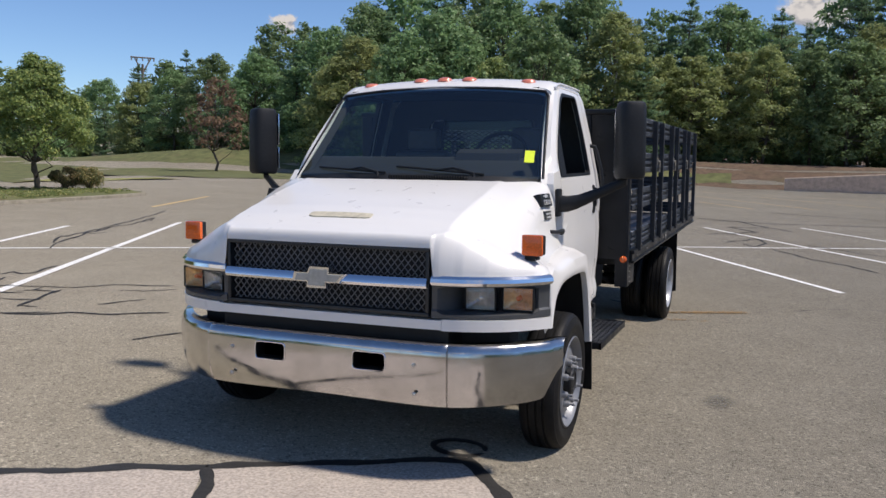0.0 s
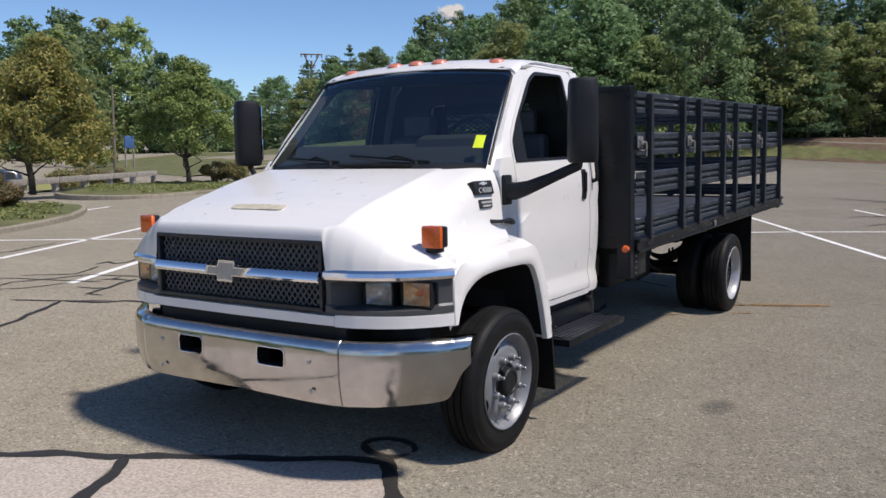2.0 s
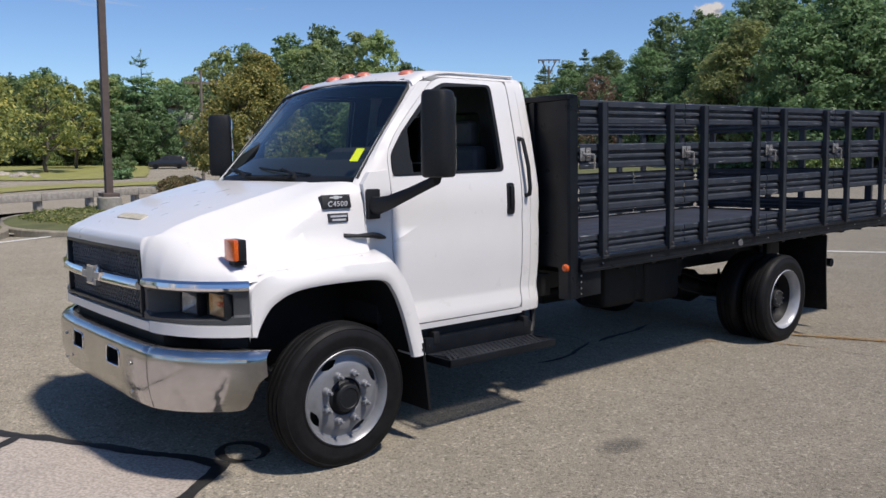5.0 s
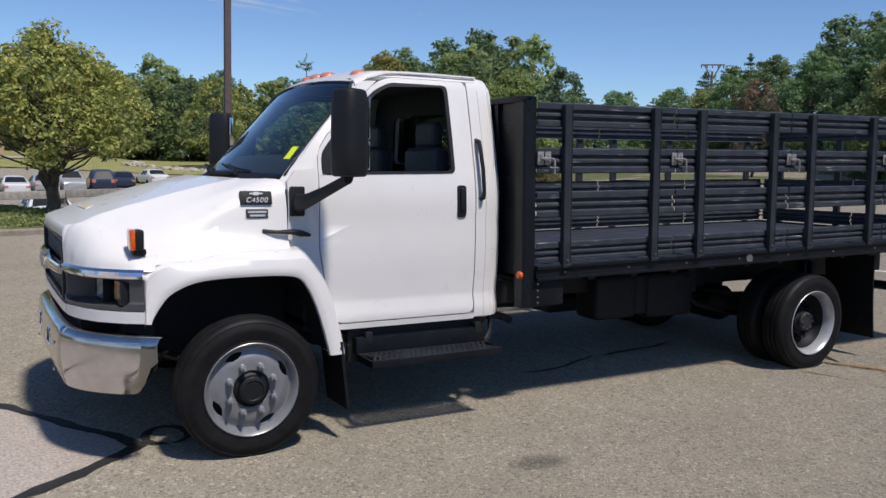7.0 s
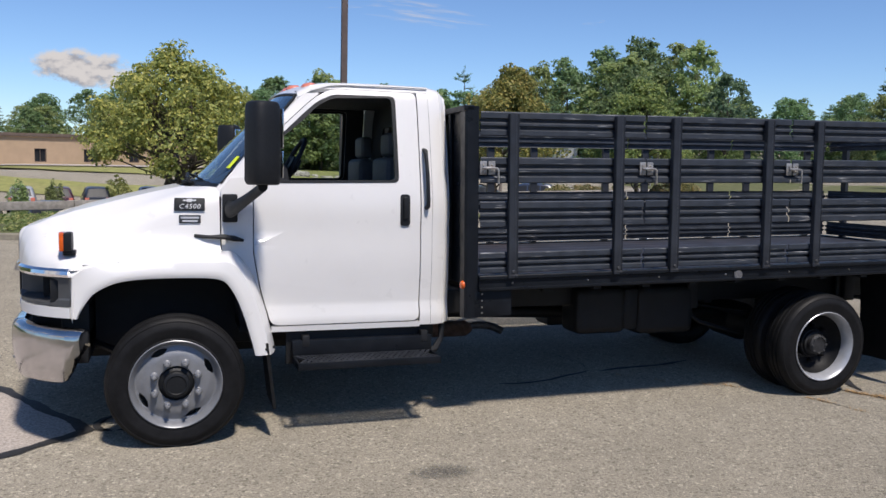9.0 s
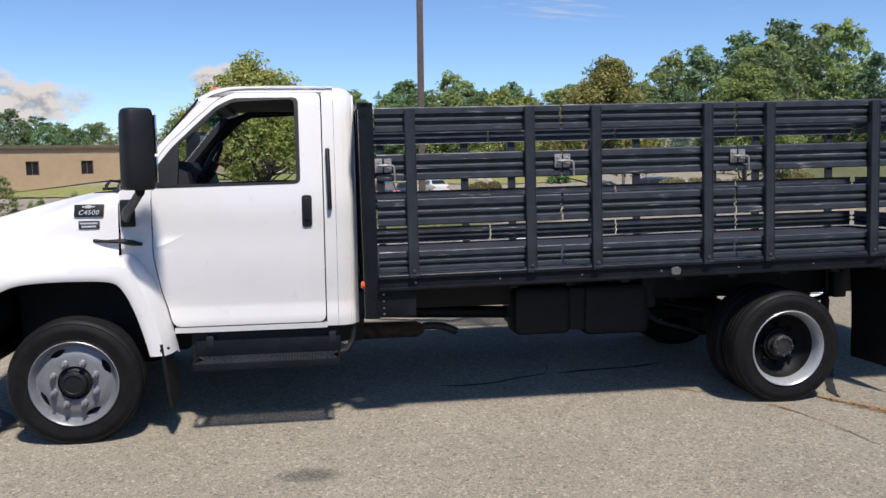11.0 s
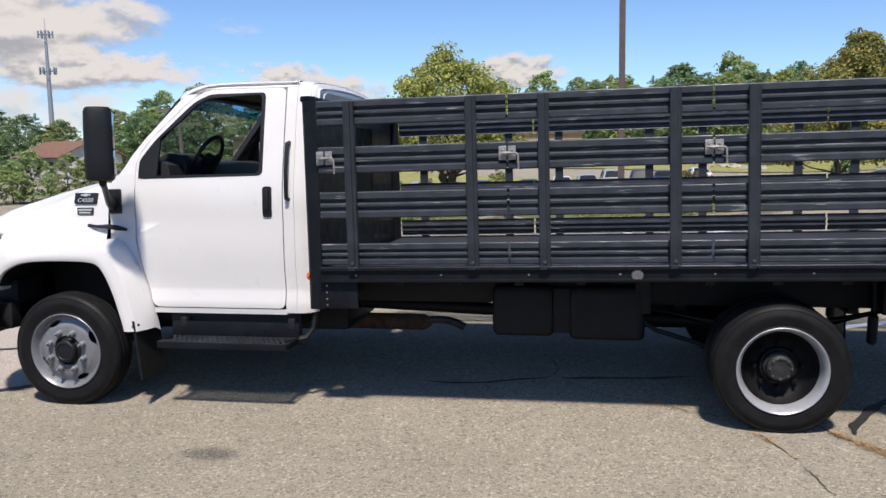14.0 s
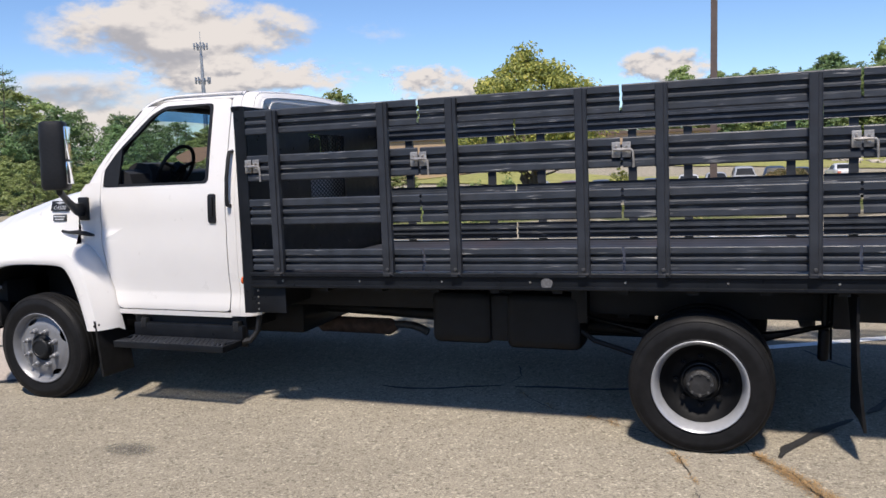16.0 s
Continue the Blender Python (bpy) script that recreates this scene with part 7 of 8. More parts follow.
bm = blank()
tube(bm, [(-0.85, 6.55, 0.55), (0.85, 6.55, 0.55)], 0.045, 10)
for s in (-1, 1):
    box(bm, s * 0.45 - 0.03, s * 0.45 + 0.03, 6.52, 6.58, 0.55, 0.9)
body("underride_bar", bm, CHASSIS, None, "black rear underride bar")
bm = blank()
box(bm, -0.42, 0.42, 0.65, 1.9, 0.42, 0.66, 0.04)
part("gearbox", bm, CHASSIS, truck)


# ---- steps below the doors ----
def step(side):
    s = thing_part("cab_step")
    a, b = (side * 0.985, side * 1.225)
    bm = blank()
    for x0, x1, y0, y1, z0, z1 in ((1.205, 1.225, 0.735, 1.695, 0.418, 0.466), (0.985, 1.0, 0.735, 1.695, 0.43, 0.466), (0.985, 1.225, 0.735, 0.75, 0.42, 0.466), (0.985, 1.225, 1.68, 1.695, 0.42, 0.466)):
        box(bm, min(side * x0, side * x1), max(side * x0, side * x1), y0, y1, z0, z1, 0.004)
    body("step_frame", bm, BLACK_STEEL, s, "black step frame")
    bm = blank()
    n = 26
    for k in range(n + 6):
        for sg in (1, -1):
            y = 0.60 + 0.0385 * k
            p, q = Vector((0.995, y, 0.455)), Vector((1.21, y + sg * 0.11, 0.455))
            if min(p.y, q.y) < 0.742 or max(p.y, q.y) > 1.69:
                continue
            d = (q - p).normalized()
            w = Vector((-d.y, d.x, 0)) * 0.0085
            loft(bm, [[Vector((side * v.x, v.y, v.z)) for v in (c - w, c + w, c + w + Vector((0, 0, 0.012)), c - w + Vector((0, 0, 0.012)))] for c in (p, q)])
    body("tread", bm, POST_STEEL, s, "open diamond-grid step tread", smooth=False)
    bm = blank()
    box(bm, min(side * 0.93, side * 0.985), max(side * 0.93, side * 0.985), 0.735, 1.70, 0.462, 0.565, 0.008)
    body("riser", bm, BLACK_STEEL, s)
    bm = blank()
    box(bm, min(side * 0.90, side * 0.925), max(side * 0.90, side * 0.925), 0.70, 1.70, 0.40, 0.655, 0.006)
    body("back_panel", bm, CHASSIS, s)
    for y in (0.80, 1.62):
        bm = blank()
        box(bm, min(side * 0.45, side * 0.99), max(side * 0.45, side * 0.99), y, y + 0.05, 0.52, 0.60, 0.01)
        body("step_bracket", bm, CHASSIS, s)
        bm = blank()
        box(bm, min(side * 0.90, side * 1.18), max(side * 0.90, side * 1.18), y, y + 0.04, 0.415, 0.45, 0.01)
        body("step_bearer", bm, CHASSIS, s)
    bm = blank()
    tube(bm, [(side * 0.96, 1.68, 0.45), (side * 0.94, 1.74, 0.46), (side * 0.915, 1.79, 0.53), (side * 0.90, 1.80, 0.64)], [0.024, 0.024, 0.02, 0.024], 8)
    body("step_stay", bm, CHASSIS, s)


both(step)

# ---- shrubs and ground cover ----


def shrub(x, y, w, h, leaf, count, material, label, z=None, seed=1, group="", name="shrub"):
    rnd = random.Random(seed)
    cents = []
    for k in range(26):
        d = Vector((rnd.gauss(0, 1), rnd.gauss(0, 1), rnd.gauss(0, 0.8))).normalized()
        cents.append((Vector((d.x * w * 0.36, d.y * w * 0.36, h * 0.52 + d.z * h * 0.30)), (w * 0.16, h * 0.18)))
    co = []
    add_leaves(co, rnd, cents, count, leaf)
    limbs = [(wander(rnd, (0, 0, -0.05), (math.cos(a) * w * 0.3, math.sin(a) * w * 0.3, h * 0.7), 0.03, 4), 0.025, 0.006, 5) for a in span(0, 5.5, 6)]
    return plant(name, (limb_mesh("stems", limbs), leaf_mesh("foliage", co, material)), label, "shrub", x, y, z=z, group=group)


shrub(-21.35, 18.0, 1.15, 0.85, 0.05, 5000, LEAF_S, "clipped round green shrub", 0.16, 1)
shrub(-20.95, 18.75, 1.45, 0.98, 0.05, 6500, LEAF_S, "clipped round brown-green shrub", 0.16, 2)
shrub(-15.6, 6.2, 1.45, 1.05, 0.045, 24000, LEAF_S, "clipped round brown-green shrub beside the lamp post", 0.0, 3)
for k in range(3):
    shrub(-33.6 - 0.9 * k, 19.6 + 1.9 * k, 1.9, 1.25, 0.08, 3200, LEAF_S, "clipped round hedge shrub", None, 5 + k, "hedge shrubs")
for k in range(4):
    shrub(-82.0 + 3.6 * k, 47.0 + 0.4 * k, 3.0, 1.9, 0.16, 1600, LEAF_A, "yellow-green shrub on the lawn", None, 15 + k, "lawn shrubs")
for k in range(5):
    shrub(-34.5 - 0.8 * k, -11.1 + 1.5 * k, 1.0, 2.55, 0.09, 1700, LEAF_D, "slim upright conifer shrub", None, 25 + k, "upright shrubs")

rnd = random.Random(8)
for i, (outline, c) in enumerate(ISLANDS):
    co = []
    cents = []
    for k in range(220):
        p = outline[rnd.randrange(len(outline))]
        t = rnd.uniform(0.1, 0.8) ** 0.7
        q = p.lerp(c, t)
        cents.append((Vector((q.x, q.y, 0.16)), (0.34, 0.10)))
    add_leaves(co, rnd, cents, 20000 if i != 0 else 14000, 0.06, up=0.8)
    tagged(new("ground_cover", leaf_mesh("ground_cover", co, LEAF_G)), "low green ground cover with dry tufts", "plants", kind="stuff")

# thicket along the wood's edge
BUSH = []
for s in range(3):
    r = random.Random(60 + s)
    cents = []
    for k in range(22):
        a, q = r.uniform(0, 6.28), r.random() ** 0.5 * 1.6
        cents.append((Vector((math.cos(a) * q, math.sin(a) * q, r.uniform(0.2, 2.3) * (1.2 - q * 0.4))), (0.75, 0.55)))
    co = []
    add_leaves(co, r, cents, 1100, 0.3)
    BUSH.append((limb_mesh("stems", [(wander(r, (0, 0, -0.2), (r.gauss(0, 0.6), r.gauss(0, 0.6), 2.0), 0.1, 4), 0.05, 0.01, 5) for _ in range(4)]), leaf_mesh("foliage", co, (LEAF_C, LEAF_D, LEAF_C)[s])))
az = -58.0
while az < 116:
    reach = lerp_table(REACH, az)
    for row in range(2):
        d = reach - 10 + row * 6 + rnd.uniform(-2, 2)
        b = az + rnd.uniform(-0.7, 0.7)
        x, y = 5 - d * math.cos(radians(b)), d * math.sin(radians(b))
        if (x < -93 and y < 30 or 66 < az < 100) and row == 0:
            continue
        plant("thicket", BUSH[rnd.randrange(3)], "leafy thicket at the wood's edge", "shrub", x, y, rnd.uniform(0.7, 1.5), rnd.uniform(0, 360), group="thicket")
    az += 2.2

# single trees that stand out
BROWN = leaf_mat("dying_leaves", (0.17, 0.105, 0.065), 0.4)
for x, y, size, k in ((-104.0, 41.2, 0.5, 0), (-107.0, 38.2, 0.48, 1), (-103.0, 46.4, 0.36, 2)):
    plant("woodland_tree", WOODS[0][1][k], "dense dark tree in front of the white building", "tree", x, y, size, 70 * k, stretch=1.1)
for k, (x, y, size) in enumerate(((-99.5, 44.6, 0.9), (-101.0, 48.0, 1.0), (-97.5, 33.5, 0.8), (-84.0, 28.6, 0.7))):
    plant("thicket", BUSH[k % 3], "leafy bush on the slope below the trees", "shrub", x, y, size, 50 * k, group="thicket")
plant("dying_tree", broadleaf(91, 8.0, 5.0, 2.2, 0.28, 1000, BROWN, 1, 0.13, 40, 1.0), "half-dead tree with brown leaves", "tree", -43.0, 55.5, 0.95)
plant("small_tree", broadleaf(92, 3.6, 2.2, 1.3, 0.13, 1800, LEAF_A, 1, 0.06, 24), "small young tree on the lower lawn", "tree", -54.8, -3.1, 0.68)
plant("woodland_tree", broadleaf(93, 14, 11, 1.5, 0.4, 5200, LEAF_C, 1, 0.25, 80), "large round dark green tree", "tree", -98.0, 61.0, 1.02)
plant("woodland_tree", broadleaf(94, 13, 8, 3.5, 0.4, 2600, LEAF_P, 1, 0.25, 34, 1.0), "open-crowned dark tree with gaps", "tree", -92.0, 73.0)
plant("pine_tree", pine(95, 12, 5, 4.5, 0.4, 1500, LEAF_P, 0.35), "sparse lone pine over the woods", "tree", -112.0, 42.0, 1.25)
plant("pine_tree", pine(96, 15, 9, 6.0, 0.4, 2000, LEAF_P, 0.35), "sparse lone pine above the trees", "tree", -52.0, -57.0, 0.8)
plant("turning_tree", broadleaf(97, 9, 7.0, 1.5, 0.26, 3200, LEAF_A, 1, 0.2, 60, 1.0, 0.5, lump=0.7), "tree turning yellow beside the road", "tree", -96.7, 24.8, 1.2)
plant("turning_tree", broadleaf(98, 9, 5.5, 1.5, 0.26, 2600, LEAF_B, 1, 0.2, 50, 1.0, 0.5, lump=0.7), "tree turning yellow beside the road", "tree", -104.8, 30.5, 1.15)
BIRCH = mat("pale_birch_bark", (0.42, 0.4, 0.36), 0.9, noise_scale=8, amount=0.3)
bm = blank()
tube(bm, [(-12.4, 73.4, 0), (-12.5, 73.6, 6), (-12.3, 73.6, 12)], [0.12, 0.09, 0.04], 7)
tagged(part("birch_trunk", bm, BIRCH), "pale bare birch trunk in front of the wood", "tree")

# stony bank below the wood
def polar(b, d):
    return 5 - d * math.cos(radians(b)), d * math.sin(radians(b))


sheet("earth_bank", (polar(6.0, 92), polar(15.0, 92), polar(15.0, 108), polar(6.0, 108)), 14, 8, MULCH, 0.06, "bare brown bank strewn with stones", "earth", wobble=0.8)
ROCK = mat("pale_field_stone", (0.36, 0.32, 0.27), 0.9, noise_scale=3, amount=0.3, bump=0.5, bump_scale=12, per_object=0.25)
rnd = random.Random(31)
ROCKS = []
for k in range(3):
    bm = blank()
    bmesh.ops.create_icosphere(bm, subdivisions=2, radius=1.0)
    for v in bm.verts:
        v.co = v.co * (0.8 + 0.45 * noise.noise(v.co * 1.3 + Vector((k * 7.0, 0, 0))))
        v.co.z *= 0.62
    ROCKS.append(mesh_of(bm, ROCK, "boulder", 40))
for k in range(26):
    x, y = polar(rnd.uniform(8.0, 13.0), rnd.uniform(95, 100))
    ob = new("boulder", ROCKS[k % 3])
    ob.matrix_basis = Matrix.Translation((x, y, ground_z(x, y) + 0.1)) @ pose(0, 0, 0, 0, 0, rnd.uniform(0, 360)) @ Matrix.Diagonal((*[rnd.uniform(0.35, 0.75)] * 3, 1))
    tagged(ob, "pale weathered boulder on a bare bank", "boulder", "boulders")

# ---- posts, poles and rail ----
bm = blank()
lathe(bm, [(0.0, 0.0), (0.28, 0.0), (0.28, 0.42), (0.26, 0.45), (0.0, 0.45)], 24, (-15.85, 4.45, 0.08), "z")
lp = thing("light_pole", "tall brown square light pole on a concrete footing", "light pole", at=(0, 0, 0))
part("footing", bm, KERB, lp, "round concrete footing")
bm = blank()
box(bm, -15.85 - 0.2, -15.85 + 0.2, 4.25, 4.65, 0.53, 0.62, 0.02)
loft(bm, [[(-15.85 + sx * w, 4.45 + sy * w, z) for sx, sy in ((-1, -1), (1, -1), (1, 1), (-1, 1))] for z, w in ((0.55, 0.082), (10.0, 0.07))])
part("pole", bm, POLE_BROWN, lp)

rail = thing("timber_guard_rail", "weathered timber guard rail along the lot's edge", "guard rail")
a, b = Vector((-15.4, -11.5)), Vector((-30.6, 22.4))
n = 19
d = (b - a).normalized()
s = Vector((-d.y, d.x))
bm = blank()
box(bm, -0.1, 0.1, -0.1, 0.1, -0.3, 0.58, 0.015)
POSTM = mesh_of(bm, WOOD_GREY, "rail_post")
L = (b - a).length / n
bm = blank()
box(bm, 0.1, 0.2, -L / 2 + 0.01, L / 2 - 0.01, 0.36, 0.59, 0.015)
BEAM = mesh_of(bm, WOOD_GREY, "rail_beam")
for k in range(n + 1):
    p = a + d * (L * k)
    turn = math.degrees(math.atan2(d.y, d.x)) - 90
    under("rail_post", POSTM, rail, Matrix.Translation((p.x, p.y, ground_z(p.x, p.y))) @ pose(0, 0, 0, 0, 0, turn))
    if k < n:
        q = p + d * (L / 2)
        under("rail_beam", BEAM, rail, Matrix.Translation((q.x, q.y, ground_z(q.x, q.y))) @ pose(0, 0, 0, 0, 0, turn))


def utility_pole(x, y, top, arms, label, lean=0.0, w=1.3):
    p = thing("utility_pole", label, "utility pole")
    z = ground_z(x, y)
    bm = blank()
    tube(bm, [(x, y, z - 0.3), (x + lean, y, top)], [0.16, 0.1], 8)
    part("pole", bm, UTIL, p)
    d = Vector((-(y), x - 5, 0)).normalized()
    for h in arms:
        bm = blank()
        c = Vector((x + lean * 0.9, y, top - h))
        m = Matrix.Translation(c) @ pose(0, 0, 0, 0, 0, math.degrees(math.atan2(d.y, d.x)))
        box(bm, -w, w, -0.06, 0.06, -0.07, 0.07, 0.0, m)
        for k in (-0.95, -0.5, 0.5, 0.95):
            tube(bm, [m @ Vector((k * w, 0, 0.07)), m @ Vector((k * w, 0, 0.25))], 0.05, 6)
        part("cross_arm", bm, UTIL, p)


utility_pole(-42.6, -21.4, 4.4, (0.4, 1.2), "leaning wooden utility pole with two cross arms", 0.5)
utility_pole(-60.7, 27.2, 7.7, (1.0,), "wooden utility pole behind the road")
utility_pole(-67.1, 46.5, 6.9, (), "wooden utility pole beside the lawn")

v = thing("power_line_pole", "wooden power line pole with a wide braced cross arm", "utility pole")
bm = blank()
tube(bm, [(-90.0, 100.0, 0.0), (-90.0, 100.0, 14.6)], [0.25, 0.18], 8)
part("pole", bm, UTIL, v)
bm = blank()
for s_ in (-1, 1):
    tube(bm, [(-90.0, 100.0, 13.2), (-90.0 + 0.9 * s_, 100.0 + 0.8 * s_, 15.6)], 0.1, 6)
tube(bm, [(-91.3, 98.8, 15.6), (-88.7, 101.2, 15.6)], 0.11, 6)
for k in (-1.2, -0.6, 0, 0.6, 1.2):
    tube(bm, [(-90 + k, 100 + 0.92 * k, 15.6), (-90 + k, 100 + 0.92 * k, 15.1)], 0.09, 6)
part("cross_arm", bm, UTIL, v)

GALV = mat("galvanised_steel", (0.34, 0.36, 0.38), 0.5, 0.5, noise_scale=2, amount=0.1)
tw = thing("cell_tower", "slim grey cell tower with two rings of antennas", "tower")
bm = blank()
tube(bm, [(-239.5, -167.0, 0.0), (-239.5, -167.0, 20.0), (-239.5, -167.0, 39.0)], [0.9, 0.7, 0.35], 10)
tube(bm, [(-239.5, -167.0, 38.5), (-239.5, -167.0, 42.5)], 0.08, 5)
part("mast", bm, GALV, tw)
for z, n, r in ((37.6, 6, 1.9), (26.3, 9, 2.2)):
    ring = thing_part("antenna_ring", tw)
    bm = blank()
    tube(bm, [(-239.5 + r * math.cos(k * 0.5236), -167 + r * math.sin(k * 0.5236), z) for k in range(13)], 0.1, 5)
    for k in range(3):
        w_ = k * 2.094
        tube(bm, [(-239.5, -167.0, z), (-239.5 + r * math.cos(w_), -167 + r * math.sin(w_), z)], 0.1, 5)
    part("platform", bm, GALV, ring)
    for k in range(n):
        w_ = 2 * math.pi * k / n
        bm = blank()
        cx, cy = -239.5 + (r + 0.2) * math.cos(w_), -167 + (r + 0.2) * math.sin(w_)
        box(bm, cx - 0.2, cx + 0.2, cy - 0.2, cy + 0.2, z - 1.1, z + 1.1, 0.03)
        part("antenna", bm, GALV, ring)

sg = thing("blue_sign", "blue sign board on two posts", "sign")
bm = blank()
box(bm, -44.85, -44.75, 31.25, 32.0, 1.2, 2.0, 0.02)
part("board", bm, mat("blue_sign_paint", (0.06, 0.13, 0.3), 0.5, noise_scale=3, amount=0.1), sg)
for y in (31.28, 31.9):
    bm = blank()
    box(bm, -44.85, -44.75, y, y + 0.07, -0.1, 1.2)
    part("post", bm, WOOD_GREY, sg)

# ---- buildings ----
TAN = mat("tan_block_wall", (0.46, 0.33, 0.215), 0.9, noise_scale=1.2, amount=0.06, stain=0.15, stain_scale=0.4, stain_color=(0.33, 0.24, 0.16))
DARKGLASS = mat("dark_window_glass", (0.02, 0.022, 0.028), 0.08, noise_scale=1, amount=0.2)
ROOF = mat("brown_roof_edge", (0.13, 0.095, 0.075), 0.8, noise_scale=2, amount=0.15)


def building(name, a, b, depth, z0, height, wall_mat, windows, label, category="building", sill=2.1, tall=1.7, wide=1.5):
    """A long flat-roofed block with a real front wall and let-in windows."""
    a, b = Vector(a), Vector(b)
    L = (b - a).length
    m = Matrix.Translation((a.x, a.y, z0)) @ pose(0, 0, 0, 0, 0, math.degrees(math.atan2((b - a).y, (b - a).x)))
    top = thing(name, label, category)
    xs = [0.0]
    for c in windows:
        xs += [c - wide / 2, c + wide / 2]
    xs.append(L)
    bm = blank()
    zs = [0, sill, sill + tall, height]
    for i in range(len(xs) - 1):
        for j in range(3):
            if i % 2 == 1 and j == 1:
                continue
            box(bm, xs[i], xs[i + 1], -0.3, 0.0, zs[j], zs[j + 1], 0, m)
    box(bm, 0, 0.3, 0.0, depth, 0, height, 0, m)
    box(bm, L - 0.3, L, 0.0, depth, 0, height, 0, m)
    box(bm, 0.3, L - 0.3, depth - 0.3, depth, 0, height, 0, m)
    part("wall", bm, wall_mat, top, smooth=False)
    bm = blank()
    box(bm, -0.25, L + 0.25, -0.55, depth + 0.25, height, height + 0.35, 0.02, m)
    part("roof", bm, ROOF, top, "brown flat roof edge")
    for c in windows:
        w = new("window")
        w.parent = top
        bm = blank()
        box(bm, c - wide / 2, c + wide / 2, -0.12, -0.10, sill, sill + tall, 0, m)
        part("pane", bm, DARKGLASS, w)
        bm = blank()
        for x0, x1, za, zb in ((c - wide / 2, c + wide / 2, sill, sill + 0.07), (c - wide / 2, c + wide / 2, sill + tall - 0.07, sill + tall), (c - wide / 2, c - wide / 2 + 0.07, sill, sill + tall), (c + wide / 2 - 0.07, c + wide / 2, sill, sill + tall), (c - 0.03, c + 0.03, sill, sill + tall)):
            box(bm, x0, x1, -0.2, -0.12, za, zb, 0, m)
        part("frame", bm, ROOF, w)
    return top


building("office_building", (-79.5, -33.0), (-100.6, 2.1), 12, -1.95, 4.38, TAN, [2.5 + 5.3 * k for k in range(8)], "long low tan office building with dark windows", sill=1.75, tall=1.4, wide=1.25)
building("white_building", (-108.5, 44.0), (-103.0, 56.0), 7, -1.6, 8.2, mat("white_render_wall", (0.62, 0.6, 0.56), 0.85, noise_scale=1, amount=0.06), [2.2, 6.0, 9.8], "white rendered building half hidden by trees", sill=4.8, tall=1.3, wide=1.4)

# ---- parked cars ----
CAR_GLASS = mat("car_glass", (0.015, 0.017, 0.02), 0.42, spec=0.3, noise_scale=2, amount=0.2)


CAR_TOP = {
    "sedan": [(-0.5, 0.62), (-0.485, 0.70), (-0.42, 0.78), (-0.21, 0.92), (-0.08, 1.33), (0.0, 1.43), (0.12, 1.45), (0.22, 1.38), (0.37, 1.0), (0.47, 0.97), (0.495, 0.88), (0.5, 0.76)],
    "suv": [(-0.5, 0.72), (-0.485, 0.84), (-0.42, 0.94), (-0.24, 1.06), (-0.11, 1.56), (-0.02, 1.69), (0.2, 1.72), (0.40, 1.68), (0.43, 1.62), (0.485, 1.10), (0.497, 0.98), (0.5, 0.8)]}
CAR_BELT = {
    "sedan": [(-0.5, 0.60), (-0.47, 0.68), (-0.2, 0.87), (0.36, 0.94), (0.47, 0.92), (0.5, 0.72)],
    "suv": [(-0.5, 0.70), (-0.47, 0.82), (-0.24, 1.0), (0.40, 1.06), (0.485, 1.04), (0.5, 0.76)]}


def car_meshes(kind):
    """Painted shell, glass and wheel meshes of a saloon or a taller wagon; the tail is at +x."""
    length, half = 4.6, 0.9

    def ring(u, out=0.0):
        top, belt = lerp_table(CAR_TOP[kind], u), lerp_table(CAR_BELT[kind], u)
        k = min(1.0, max(0.0, (top - belt) / 0.45))
        w = half * (1 - 0.13 * smooth_step(0.38, 0.5, abs(u))) + out
        roof = w * (0.93 - 0.21 * k)
        side = [(w * 0.86, 0.24), (w * 0.97, 0.32), (w, 0.56), (w * 0.985, belt - 0.1), (w * 0.95, belt), (roof + 0.02, max(belt, top - 0.10 * k)), (roof - 0.07, top - 0.02 * k), (roof * 0.5, top + 0.012)]
        return [Vector((u * length, y, z)) for y, z in side] + [Vector((u * length, -y, z)) for y, z in reversed(side)]

    us = sorted(set([u for u, _ in CAR_TOP[kind]] + [-0.35, -0.28, -0.15, 0.06, 0.17, 0.3, 0.44]))
    shell = blank()
    loft(shell, [ring(u) for u in us])
    panes = []
    doors = ((-0.10, 0.045), (0.065, 0.20)) if kind == "sedan" else ((-0.12, 0.045), (0.065, 0.25), (0.27, 0.39))
    for s in (0, 1):
        for u0, u1 in doors:
            rows = []
            for u in span(u0, u1, 4):
                r = ring(u, 0.006)
                low, high = (r[4], r[5]) if s == 0 else (r[11], r[10])
                rows.append([low.lerp(high, 0.1), low.lerp(high, 0.92)])
            panes.append(blank())
            quads(panes[-1], rows)
    tail = (0.225, 0.355) if kind == "sedan" else (0.432, 0.482)
    for u0, u1 in ((-0.20, -0.075) if kind == "sedan" else (-0.23, -0.105), tail):
        rows = []
        for u in span(u0, u1, 5):
            r = ring(u)
            rows.append([p + Vector((0.012 if u > 0 else -0.012, 0, 0.012)) for p in (r[6].lerp(r[7], 0.1), r[7], r[8], r[9].lerp(r[8], 0.1))])
        panes.append(blank())
        quads(panes[-1], rows)
    wheel = blank()
    lathe(wheel, [(0.0, 0.0), (0.2, 0.0), (0.31, 0.02), (0.33, 0.06), (0.33, 0.18), (0.2, 0.2), (0.0, 0.2)], 20, (0, 0, 0), "y")
    return (shell, panes, wheel), length, half


CARS = {}


